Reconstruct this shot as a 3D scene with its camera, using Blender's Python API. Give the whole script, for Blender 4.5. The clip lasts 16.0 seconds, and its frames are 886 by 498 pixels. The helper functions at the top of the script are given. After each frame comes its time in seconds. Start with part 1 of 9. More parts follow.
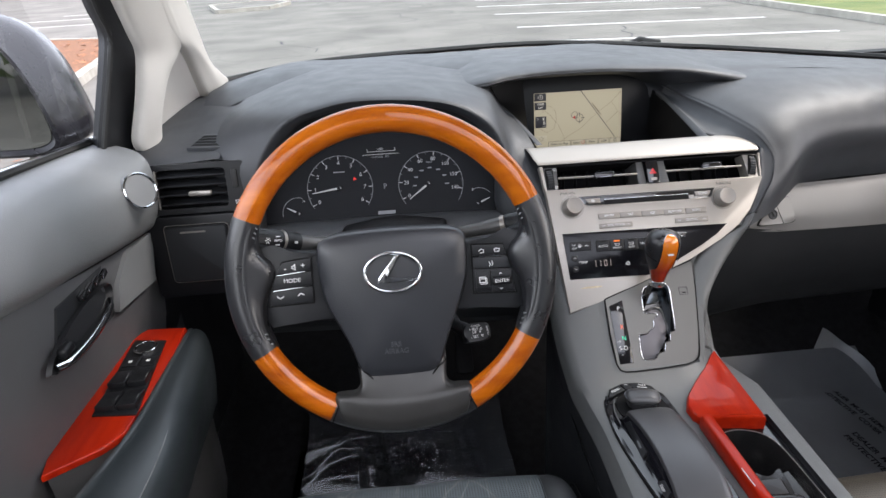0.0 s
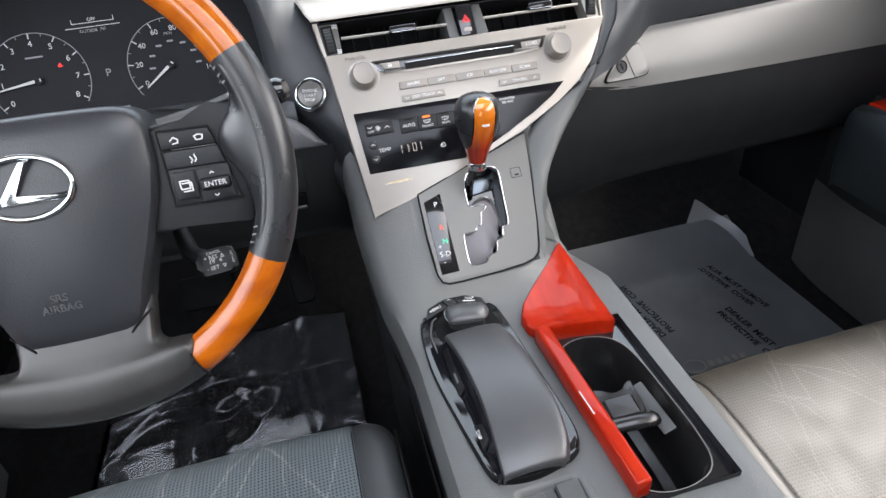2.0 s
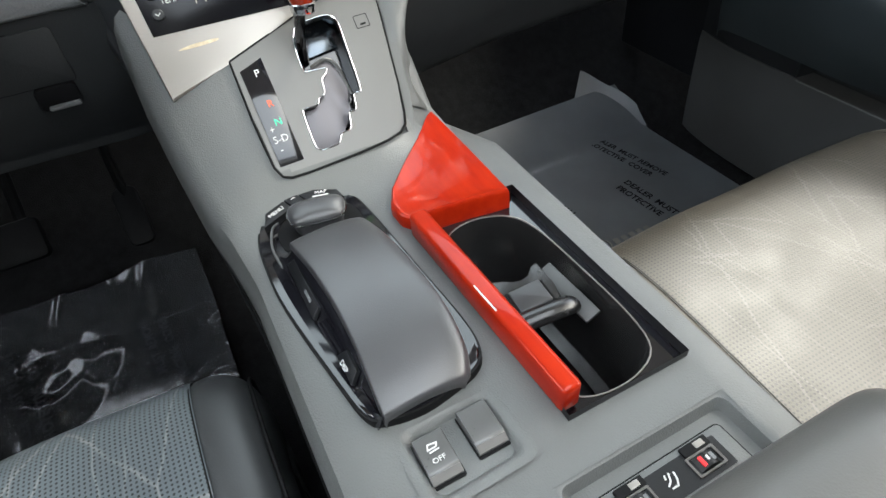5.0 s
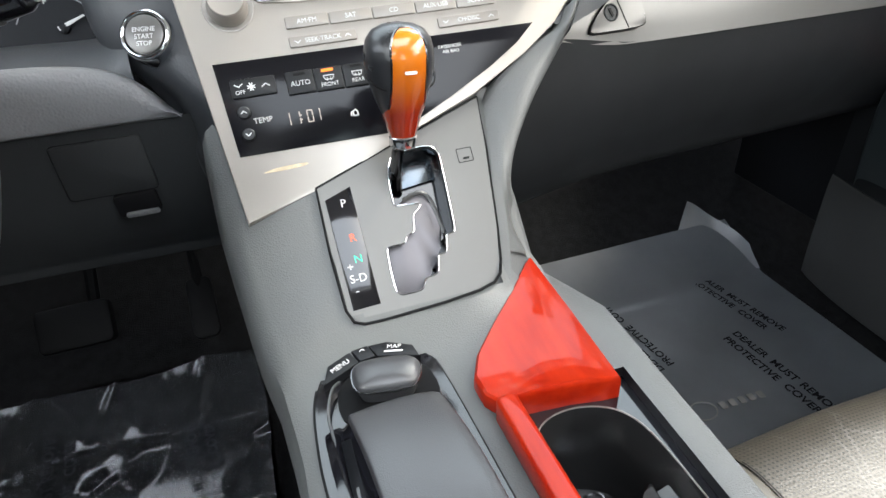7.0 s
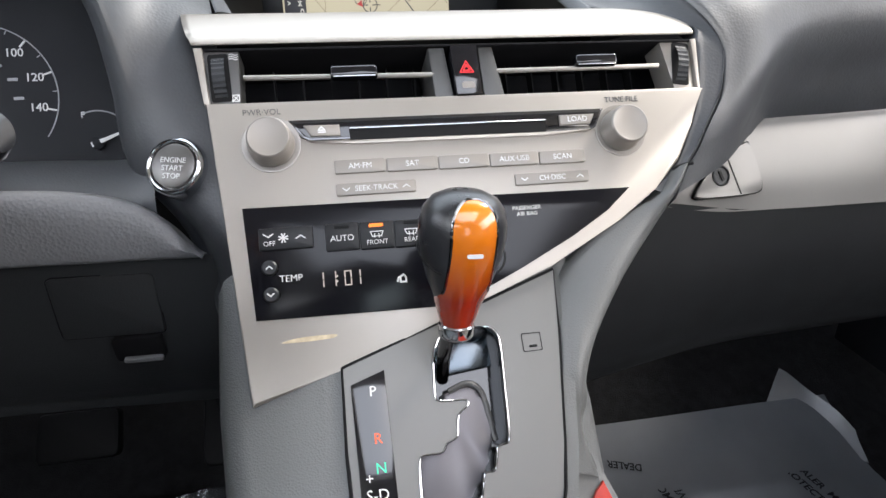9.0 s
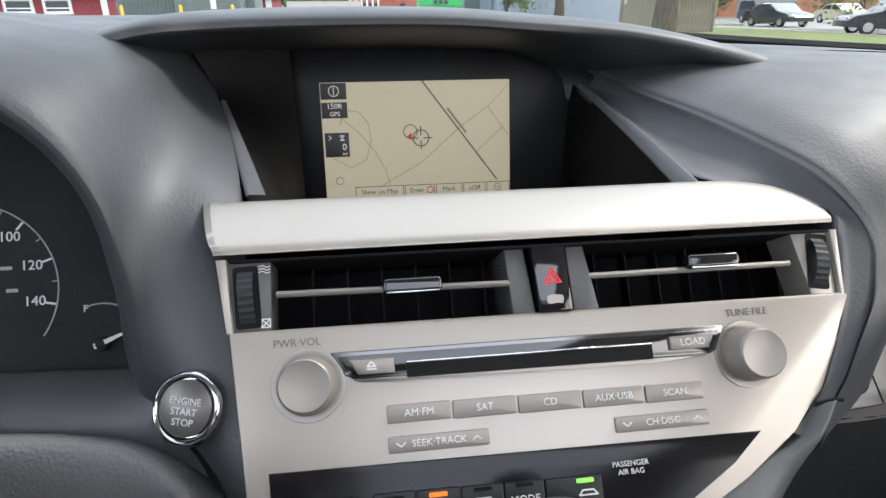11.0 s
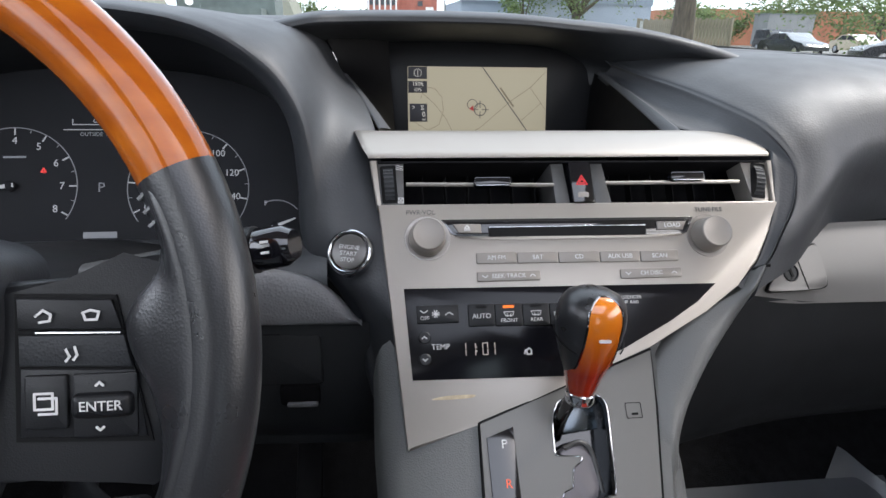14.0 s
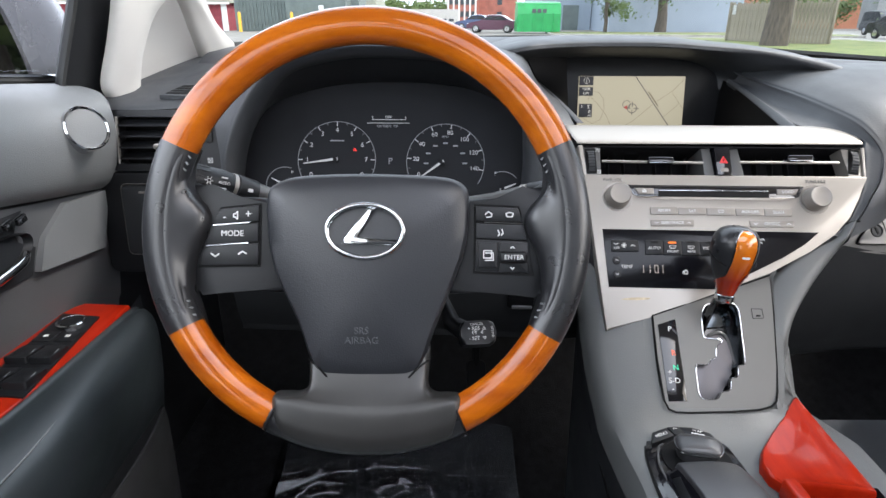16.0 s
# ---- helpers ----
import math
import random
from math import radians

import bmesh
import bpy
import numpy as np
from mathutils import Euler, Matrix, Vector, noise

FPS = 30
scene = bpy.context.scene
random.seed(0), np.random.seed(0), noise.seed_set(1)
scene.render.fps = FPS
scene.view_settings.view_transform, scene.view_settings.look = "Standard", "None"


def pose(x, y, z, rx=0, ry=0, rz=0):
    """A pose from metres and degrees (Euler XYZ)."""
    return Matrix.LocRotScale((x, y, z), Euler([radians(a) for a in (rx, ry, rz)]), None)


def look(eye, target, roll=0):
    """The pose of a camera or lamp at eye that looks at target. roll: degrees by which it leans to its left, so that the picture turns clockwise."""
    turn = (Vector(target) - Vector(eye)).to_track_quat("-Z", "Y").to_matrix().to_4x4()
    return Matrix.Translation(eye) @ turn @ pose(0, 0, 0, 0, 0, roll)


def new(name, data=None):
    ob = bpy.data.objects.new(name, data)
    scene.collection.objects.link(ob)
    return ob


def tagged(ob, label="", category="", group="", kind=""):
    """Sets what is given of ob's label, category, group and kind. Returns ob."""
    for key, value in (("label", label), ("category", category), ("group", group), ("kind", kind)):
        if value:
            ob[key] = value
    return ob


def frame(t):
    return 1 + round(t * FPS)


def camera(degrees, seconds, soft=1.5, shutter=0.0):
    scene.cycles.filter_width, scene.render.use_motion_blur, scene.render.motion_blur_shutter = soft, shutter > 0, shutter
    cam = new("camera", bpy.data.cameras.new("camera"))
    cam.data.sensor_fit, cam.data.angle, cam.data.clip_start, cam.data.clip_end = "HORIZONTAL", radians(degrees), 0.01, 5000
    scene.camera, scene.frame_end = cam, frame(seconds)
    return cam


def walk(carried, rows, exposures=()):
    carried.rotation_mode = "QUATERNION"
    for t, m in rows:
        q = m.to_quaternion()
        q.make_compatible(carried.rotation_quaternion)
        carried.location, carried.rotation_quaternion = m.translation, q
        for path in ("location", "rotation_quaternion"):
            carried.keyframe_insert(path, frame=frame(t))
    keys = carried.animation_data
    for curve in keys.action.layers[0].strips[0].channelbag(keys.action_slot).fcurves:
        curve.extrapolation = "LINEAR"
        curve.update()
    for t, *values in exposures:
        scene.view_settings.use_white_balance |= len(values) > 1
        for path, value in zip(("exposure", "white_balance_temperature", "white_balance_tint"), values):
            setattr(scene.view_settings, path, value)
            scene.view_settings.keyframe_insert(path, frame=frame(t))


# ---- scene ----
cam = camera(73.6, 16.0)
PATH = [  # seconds, eye, target, roll
    (0, (0.025, -0.052, 1.393), (0.128, 1.741, 0.513), -3.0),
    (0.5, (0.06, -0.047, 1.379), (0.18, 1.744, 0.498), -3.7),
    (1, (0.12, 0.001, 1.339), (0.317, 1.757, 0.403), -4.1),
    (1.5, (0.165, 0.066, 1.294), (0.458, 1.75, 0.256), -4.1),
    (2, (0.213, 0.111, 1.257), (0.558, 1.71, 0.106), -5.2),
    (2.5, (0.216, 0.148, 1.211), (0.691, 1.628, -0.048), -4.2),
    (3, (0.229, 0.167, 1.179), (0.792, 1.548, -0.154), -4.1),
    (3.5, (0.245, 0.183, 1.152), (0.858, 1.502, -0.22), -4.9),
    (6, (0.292, 0.225, 1.118), (0.858, 1.602, -0.218), -6.8),
    (6.5, (0.301, 0.26, 1.119), (0.826, 1.759, -0.096), -5.5),
    (7, (0.3, 0.298, 1.118), (0.754, 1.889, -0.005), -4.0),
    (7.5, (0.313, 0.337, 1.131), (0.699, 2.001, 0.09), -2.7),
    (8, (0.307, 0.361, 1.136), (0.674, 2.09, 0.199), -1.3),
    (8.5, (0.329, 0.383, 1.134), (0.668, 2.137, 0.234), -0.5),
    (9, (0.33, 0.414, 1.129), (0.655, 2.193, 0.276), -0.2),
    (9.5, (0.336, 0.448, 1.145), (0.636, 2.246, 0.322), -0.6),
    (10, (0.332, 0.48, 1.184), (0.598, 2.292, 0.38), -1.0),
    (12.5, (0.315, 0.602, 1.214), (0.572, 2.467, 0.538), 1.1),
    (13, (0.312, 0.588, 1.205), (0.588, 2.453, 0.539), 1.8),
    (13.5, (0.298, 0.507, 1.185), (0.567, 2.367, 0.502), 1.6),
    (14, (0.246, 0.347, 1.188), (0.462, 2.211, 0.496), 1.0),
    (14.5, (0.169, 0.231, 1.189), (0.297, 2.092, 0.467), 0.3),
    (15, (0.093, 0.153, 1.205), (0.135, 2.019, 0.487), -0.2),
    (15.5, (0.075, 0.112, 1.23), (0.077, 1.978, 0.511), -0.2),
    (16, (0.074, 0.084, 1.237), (0.049, 1.946, 0.508), 0.1),
]
walk(cam, [(t, look(eye, target, roll)) for t, eye, target, roll in PATH],
     [(0.0, 0.40, 6500, 13), (1.0, 0.42, 6350, 13), (2.0, 1.00, 6450, 11), (3.5, 1.16, 6600, 4), (6.0, 1.24, 6600, 4), (7.0, 1.38, 6550, 6), (9.0, 0.98, 6500, 11),
      (10.0, 0.80, 6450, 10), (12.5, 0.08, 6400, 10), (13.5, 0.12, 6350, 12), (14.5, 0.52, 6280, 12), (15.0, 0.66, 6250, 12), (16.0, 0.68, 6350, 11)])

# ---- light ----
world = bpy.data.worlds.new("sky")
scene.world = world
world.use_nodes = True
wn, wl = world.node_tree.nodes, world.node_tree.links
sky = wn.new("ShaderNodeTexSky")
sky.sky_type, sky.sun_disc = "NISHITA", False
sky.sun_elevation, sky.sun_rotation = radians(48), radians(120)
sky.air_density, sky.dust_density, sky.ozone_density = 1.0, 4.0, 1.0
soft = wn.new("ShaderNodeMixRGB")
soft.inputs[0].default_value = 0.6
soft.inputs[2].default_value = (14.0, 14.8, 16.4, 1)
wl.new(sky.outputs[0], soft.inputs[1])
wl.new(soft.outputs[0], wn["Background"].inputs[0])
wn["Background"].inputs[1].default_value = 0.215

sun = new("sun", bpy.data.lights.new("sun", "SUN"))
sun.data.energy, sun.data.angle, sun.data.color = 2.2, radians(10), (1.0, 0.95, 0.88)
sun.matrix_basis = look((7, 2.5, 8), (0, 0, 0))


def fill_lamp(name, size, power, eye, target, color=(0.93, 0.97, 1.0)):
    """An added area lamp at one of the car's openings, boosting the sky light there."""
    lamp = bpy.data.lights.new(name, "AREA")
    lamp.shape, lamp.size, lamp.size_y, lamp.energy, lamp.color = "RECTANGLE", size[0], size[1], power, color
    ob = new(name, lamp)
    ob.matrix_basis = look(eye, target)
    return ob


# fill lamps added on top of the world sky; the roof one is unseen
fill_lamp("roof_opening_fill", (0.8, 0.6), 0.50, (0.40, 0.10, 1.60), (0.40, 0.35, 0.0))
fill_lamp("passenger_window_fill", (0.95, 0.42), 3.5, (1.30, 0.15, 1.32), (0.30, 0.40, 0.85), (1.0, 0.92, 0.80))
fill_lamp("rear_door_window_fill", (0.8, 0.4), 2.4, (-0.50, -0.75, 1.33), (0.40, 0.3, 0.9))
fill_lamp("driver_window_fill", (0.9, 0.35), 2.7, (-0.45, 0.30, 1.36), (-0.15, 0.60, 0.80))

# ---- materials ----
def material(name, color, rough=0.5, metal=0.0, vary=0.15, scale=6.0, bump=0.0, grain=900.0, coat=0.0, stretch=(1, 1, 1), spec=0.5, second=None, detail=4.0, wear=0.0):
    """A surface with broad variation of colour and gloss, and a fine relief of its own."""
    m = bpy.data.materials.new(name)
    m.use_nodes = True
    n, l = m.node_tree.nodes, m.node_tree.links
    b = n["Principled BSDF"]
    b.inputs["Roughness"].default_value, b.inputs["Metallic"].default_value = rough, metal
    b.inputs["Coat Weight"].default_value, b.inputs["Coat Roughness"].default_value = coat, 0.06
    b.inputs["Specular IOR Level"].default_value = spec
    co = n.new("ShaderNodeTexCoord")
    mp = n.new("ShaderNodeMapping")
    mp.inputs["Scale"].default_value = stretch
    l.new(co.outputs["Object"], mp.inputs[0])
    t = n.new("ShaderNodeTexNoise")
    t.inputs["Scale"].default_value, t.inputs["Detail"].default_value = scale, detail
    l.new(mp.outputs[0], t.inputs["Vector"])
    ramp = n.new("ShaderNodeValToRGB")
    a, c = ramp.color_ramp.elements
    a.position, c.position = 0.3, 0.7
    other = second or tuple(v * (1 + vary) for v in color)
    a.color = (*[v * (1 - vary) for v in color], 1) if not second else (*color, 1)
    c.color = (*other, 1)
    l.new(t.outputs[0], ramp.inputs[0])
    l.new(ramp.outputs[0], b.inputs["Base Color"])
    if wear or vary:
        r = n.new("ShaderNodeMapRange")
        r.inputs["To Min"].default_value, r.inputs["To Max"].default_value = max(0.02, rough * (1 - 0.25 - wear)), min(1, rough * (1 + 0.2))
        t2 = n.new("ShaderNodeTexNoise")
        t2.inputs["Scale"].default_value, t2.inputs["Detail"].default_value = scale * 3.3, 5
        l.new(mp.outputs[0], t2.inputs["Vector"])
        l.new(t2.outputs[0], r.inputs["Value"])
        l.new(r.outputs[0], b.inputs["Roughness"])
    if bump:
        v = n.new("ShaderNodeTexVoronoi")
        v.inputs["Scale"].default_value = grain
        l.new(co.outputs["Object"], v.inputs["Vector"])
        k = n.new("ShaderNodeBump")
        k.inputs["Strength"].default_value, k.inputs["Distance"].default_value = bump, 0.0006
        l.new(v.outputs["Distance"], k.inputs["Height"])
        l.new(k.outputs[0], b.inputs["Normal"])
    return m


def glow(name, color, strength):
    m = bpy.data.materials.new(name)
    m.use_nodes = True
    b = m.node_tree.nodes["Principled BSDF"]
    b.inputs["Base Color"].default_value = (*[c * 0.3 for c in color], 1)
    b.inputs["Emission Color"].default_value, b.inputs["Emission Strength"].default_value = (*color, 1), strength
    return m


def stained(m, low, high, dark, light):
    """Let a wood's stain run from one colour to another along its height."""
    n, l = m.node_tree.nodes, m.node_tree.links
    b = n["Principled BSDF"]
    base = b.inputs["Base Color"].links[0].from_socket
    co, sep, mr, mix, mul = n.new("ShaderNodeTexCoord"), n.new("ShaderNodeSeparateXYZ"), n.new("ShaderNodeMapRange"), n.new("ShaderNodeMixRGB"), n.new("ShaderNodeMixRGB")
    mr.inputs["From Min"].default_value, mr.inputs["From Max"].default_value = low, high
    mix.inputs[1].default_value, mix.inputs[2].default_value = (*dark, 1), (*light, 1)
    mul.inputs[0].default_value = 0.08
    l.new(co.outputs["Object"], sep.inputs[0])
    l.new(sep.outputs[2], mr.inputs["Value"])
    l.new(mr.outputs[0], mix.inputs[0])
    l.new(mix.outputs[0], mul.inputs[1])
    l.new(base, mul.inputs[2])
    l.new(mul.outputs[0], b.inputs["Base Color"])
    return m


def pane(name, color, clear, rough=0.0, gloss=0.05):
    """Glass: a thin pane that lets part of the light straight through and mirrors more at a slant."""
    m = bpy.data.materials.new(name)
    m.use_nodes = True
    n, l = m.node_tree.nodes, m.node_tree.links
    n.remove(n["Principled BSDF"])
    tr, gl, mix, lw, pw, mr = n.new("ShaderNodeBsdfTransparent"), n.new("ShaderNodeBsdfGlossy"), n.new("ShaderNodeMixShader"), n.new("ShaderNodeLayerWeight"), n.new("ShaderNodeMath"), n.new("ShaderNodeMapRange")
    tr.inputs[0].default_value = (*[c * clear for c in color], 1)
    gl.inputs["Roughness"].default_value = rough
    pw.operation = "POWER"
    pw.inputs[1].default_value = 5
    mr.inputs["To Min"].default_value, mr.inputs["To Max"].default_value = gloss, 0.7
    l.new(lw.outputs["Facing"], pw.inputs[0])
    l.new(pw.outputs[0], mr.inputs["Value"])
    l.new(mr.outputs[0], mix.inputs[0])
    l.new(tr.outputs[0], mix.inputs[1])
    l.new(gl.outputs[0], mix.inputs[2])
    l.new(mix.outputs[0], n["Material Output"].inputs[0])
    return m


def seat_leather(name, color, cracks, wear):
    """Perforated leather with pale creases and small holes in rows."""
    m = material(name, color, 0.48, bump=0.25, grain=500, vary=0.12, scale=7, wear=0.05, spec=0.5)
    n, l = m.node_tree.nodes, m.node_tree.links
    b = n["Principled BSDF"]
    base = b.inputs["Base Color"].links[0].from_socket
    co = n.new("ShaderNodeTexCoord")
    warp = n.new("ShaderNodeTexNoise")
    warp.inputs["Scale"].default_value, warp.inputs["Detail"].default_value = 9, 4
    add = n.new("ShaderNodeMixRGB")
    add.blend_type = "ADD"
    add.inputs[0].default_value = 0.03
    l.new(co.outputs["Object"], warp.inputs["Vector"])
    l.new(co.outputs["Object"], add.inputs[1])
    l.new(warp.outputs["Color"], add.inputs[2])
    lines = []
    for turn, sx, sy in ((28, 1.0, 0.30), (-35, 1.0, 0.34), (80, 0.9, 0.36)):
        mp = n.new("ShaderNodeMapping")
        mp.inputs["Rotation"].default_value, mp.inputs["Scale"].default_value = (0, 0, radians(turn)), (sx, sy, 1)
        l.new(add.outputs[0], mp.inputs[0])
        edge = n.new("ShaderNodeTexVoronoi")
        edge.voronoi_dimensions, edge.feature = "2D", "DISTANCE_TO_EDGE"
        edge.inputs["Scale"].default_value = cracks
        l.new(mp.outputs[0], edge.inputs["Vector"])
        lines.append(edge.outputs["Distance"])
    for other in lines[1:]:
        least = n.new("ShaderNodeMath")
        least.operation = "MINIMUM"
        l.new(lines[0], least.inputs[0])
        l.new(other, least.inputs[1])
        lines[0] = least.outputs[0]
    thin = n.new("ShaderNodeMapRange")
    thin.inputs["From Min"].default_value, thin.inputs["From Max"].default_value = 0.002, 0.014
    thin.inputs["To Min"].default_value, thin.inputs["To Max"].default_value = wear, 0.0
    l.new(lines[0], thin.inputs["Value"])
    mask = n.new("ShaderNodeTexNoise")
    mask.inputs["Scale"].default_value, mask.inputs["Detail"].default_value = 12, 3
    l.new(co.outputs["Object"], mask.inputs["Vector"])
    keep = n.new("ShaderNodeMapRange")
    keep.inputs["From Min"].default_value, keep.inputs["From Max"].default_value = 0.36, 0.52
    l.new(mask.outputs[0], keep.inputs["Value"])
    both = n.new("ShaderNodeMath")
    both.operation = "MULTIPLY"
    l.new(thin.outputs[0], both.inputs[0])
    l.new(keep.outputs[0], both.inputs[1])
    pale = n.new("ShaderNodeMixRGB")
    pale.inputs[2].default_value = (0.30, 0.29, 0.28, 1)
    l.new(both.outputs[0], pale.inputs[0])
    l.new(base, pale.inputs[1])
    dots = n.new("ShaderNodeTexVoronoi")
    dots.voronoi_dimensions = "2D"
    dots.inputs["Scale"].default_value, dots.inputs["Randomness"].default_value = 250, 0.0
    l.new(co.outputs["Object"], dots.inputs["Vector"])
    hole = n.new("ShaderNodeMath")
    hole.operation = "LESS_THAN"
    hole.inputs[1].default_value = 0.25
    l.new(dots.outputs["Distance"], hole.inputs[0])
    dark = n.new("ShaderNodeMixRGB")
    dark.inputs[2].default_value = (0.003, 0.003, 0.003, 1)
    l.new(hole.outputs[0], dark.inputs[0])
    l.new(pale.outputs[0], dark.inputs[1])
    l.new(dark.outputs[0], b.inputs["Base Color"])
    return m


DASH = material("dash_vinyl", (0.021, 0.0235, 0.028), 0.56, bump=0.20, grain=430, vary=0.12, scale=9, spec=0.8)
VINYL = material("dark_vinyl", (0.017, 0.0185, 0.021), 0.52, bump=0.3, grain=800, vary=0.15, spec=0.3)
PLASTIC = material("dark_plastic", (0.008, 0.0085, 0.010), 0.42, bump=0.12, grain=1200, vary=0.2, spec=0.3)
SOFT_BLACK = material("matt_black_plastic", (0.004, 0.004, 0.0045), 0.6, vary=0.2, spec=0.15)
LEATHER = material("black_leather", (0.016, 0.0165, 0.0185), 0.30, bump=0.12, grain=900, vary=0.10, scale=14, spec=0.6)
HUB = material("grained_airbag_cover", (0.020, 0.0215, 0.0255), 0.38, bump=0.18, grain=760, vary=0.12)
GREY = material("grey_door_vinyl", (0.140, 0.146, 0.150), 0.5, bump=0.35, grain=700, vary=0.12)
SILVER = material("satin_silver_trim", (0.375, 0.345, 0.310), 0.42, metal=0.6, vary=0.04, scale=4, wear=0.1)
GUNMETAL = material("satin_grey_console_paint", (0.125, 0.123, 0.118), 0.42, metal=0.35, vary=0.06, scale=5)
BAND = material("satin_grey_glovebox_paint", (0.135, 0.132, 0.126), 0.40, metal=0.3, vary=0.05, scale=4)
DARK_CHROME = material("dark_chrome", (0.16, 0.16, 0.165), 0.15, metal=1.0, vary=0.05)
CHROME = material("chrome", (0.62, 0.63, 0.65), 0.09, metal=1.0, vary=0.02)
STEEL = material("brushed_button_metal", (0.27, 0.252, 0.232), 0.35, metal=0.6, vary=0.04)
GLOSS_PANEL = material("gloss_black_panel", (0.005, 0.005, 0.007), 0.17, vary=0.1, spec=0.3)
PIANO = material("gloss_black", (0.006, 0.006, 0.008), 0.08, vary=0.1, coat=0.6)
WOOD = material("amber_lacquered_wood", (0.27, 0.052, 0.002), 0.35, vary=0, second=(0.44, 0.112, 0.004), scale=10, stretch=(1, 6, 6), coat=0.85, detail=7, spec=0.05)
RED_WOOD = material("red_lacquered_wood", (0.26, 0.0088, 0.0020), 0.45, vary=0, second=(0.36, 0.018, 0.0032), scale=10, stretch=(9, 1.5, 9), coat=0.45, spec=0.05, detail=7)
PILLAR = material("pale_grey_pillar_trim", (0.52, 0.50, 0.47), 0.7, bump=0.15, grain=1500, vary=0.05)
CARPET = material("black_carpet", (0.006, 0.006, 0.0065), 0.95, bump=1.0, grain=600, vary=0.4, scale=60, spec=0.1)
WHITE = material("white_print", (0.58, 0.58, 0.58), 0.6, vary=0.02, spec=0.2)
GREY_PRINT = material("grey_print", (0.12, 0.115, 0.11), 0.6, vary=0.02)
RUBBER = material("black_rubber", (0.012, 0.012, 0.012), 0.7, vary=0.2)
PAINT = material("dark_grey_car_paint", (0.016, 0.0155, 0.019), 0.28, metal=0.0, vary=0.1, coat=0.35, spec=0.35)
MIRROR = material("mirror_glass", (0.20, 0.215, 0.21), 0.02, metal=1.0, vary=0.0)
GLASS = pane("window_glass", (0.95, 1.0, 0.98), 0.88)
LENS = pane("clear_cover", (1, 1, 1), 0.95)
# passenger seat: black leather with warm window light put into the colour
SEAT = seat_leather("warm_lit_perforated_leather", (0.041, 0.0352, 0.027), 12, 0.13)
# driver's seat: same black leather, paler and bluer with cool light painted in
SEAT_BLUE = seat_leather("cool_lit_perforated_leather", (0.075, 0.090, 0.100), 12, 0.4)
CONSOLE = material("grained_grey_console", (0.094, 0.097, 0.096), 0.42, bump=0.3, grain=800, vary=0.08, scale=8)
FILM = material("clear_plastic_film", (0.130, 0.139, 0.152), 0.34, vary=0.12, scale=8, bump=0.0, coat=0.3, spec=0.4)
KEY_GREY = material("taupe_key_paint", (0.235, 0.215, 0.195), 0.42, metal=0.35, vary=0.05)
FILM.node_tree.nodes["Principled BSDF"].inputs["Alpha"].default_value = 0.74
CHEEK = material("dark_satin_grey_trim", (0.075, 0.075, 0.075), 0.4, metal=0.35, vary=0.06)
LOWER = material("dark_grey_glovebox_vinyl", (0.0105, 0.0115, 0.013), 0.6, bump=0.2, grain=800, vary=0.12, spec=0.25)
VOID = material("dark_hollow", (0.006, 0.006, 0.007), 0.8, vary=0.1, spec=0.1)
FILM_THIN = material("clear_thin_film", (0.070, 0.074, 0.082), 0.10, vary=0.2, scale=8, coat=1.0, spec=0.8)
FILM_THIN.node_tree.nodes["Principled BSDF"].inputs["Alpha"].default_value = 0.38
KNEE = material("dark_grey_knee_vinyl", (0.135, 0.138, 0.145), 0.45, bump=0.6, grain=420, vary=0.12)
BUTTON = material("dark_button_metal", (0.13, 0.125, 0.12), 0.35, metal=0.5, vary=0.04)
BOLSTER = material("smooth_seat_leather", (0.030, 0.032, 0.034), 0.46, bump=0.08, grain=700, vary=0.1, scale=6, spec=0.6)
# beige copy of the bolster leather, warm window light in its colour
BEIGE_SIDE = material("warm_lit_smooth_seat_leather", (0.066, 0.060, 0.050), 0.42, bump=0.08, grain=700, vary=0.15, scale=9)
GREY_CARD = material("dark_grey_door_card", (0.072, 0.074, 0.078), 0.5, bump=0.3, grain=700, vary=0.12)


# ---- building tools ----
def world_of(ob):
    return ob.matrix_basis


def thing(name, at, label, category, group="", kind=""):
    ob = new(name)
    ob.empty_display_size = 0.05
    ob.matrix_basis = Matrix.Translation(at)
    return tagged(ob, label, category, group, kind)


def part(name, bm, mat, parent=None, label="", m=None, sharp=38, flat=False):
    """Link a bmesh, drawn in world places (or in the frame m), as one mesh under its thing."""
    if m is not None:
        bm.transform(m)
    bm.normal_update()
    me = bpy.data.meshes.new(name)
    c = sum((v.co for v in bm.verts), Vector()) / max(1, len(bm.verts))
    bmesh.ops.translate(bm, verts=bm.verts, vec=-c)
    bm.to_mesh(me)
    bm.free()
    if not flat:
        me.shade_smooth()
        me.set_sharp_from_angle(angle=radians(sharp))
    me.materials.append(mat)
    ob = new(name, me)
    ob.matrix_basis = Matrix.Translation(c)
    if parent:
        ob.parent = parent
        ob.matrix_parent_inverse = world_of(parent).inverted()
    if label:
        tagged(ob, label)
    return ob


def plane(origin, lean, turn=0):
    """A frame whose x points right, y up along a face that leans back by so many degrees, z out of it towards the rear."""
    return pose(*origin, 90 - lean, 0, turn)


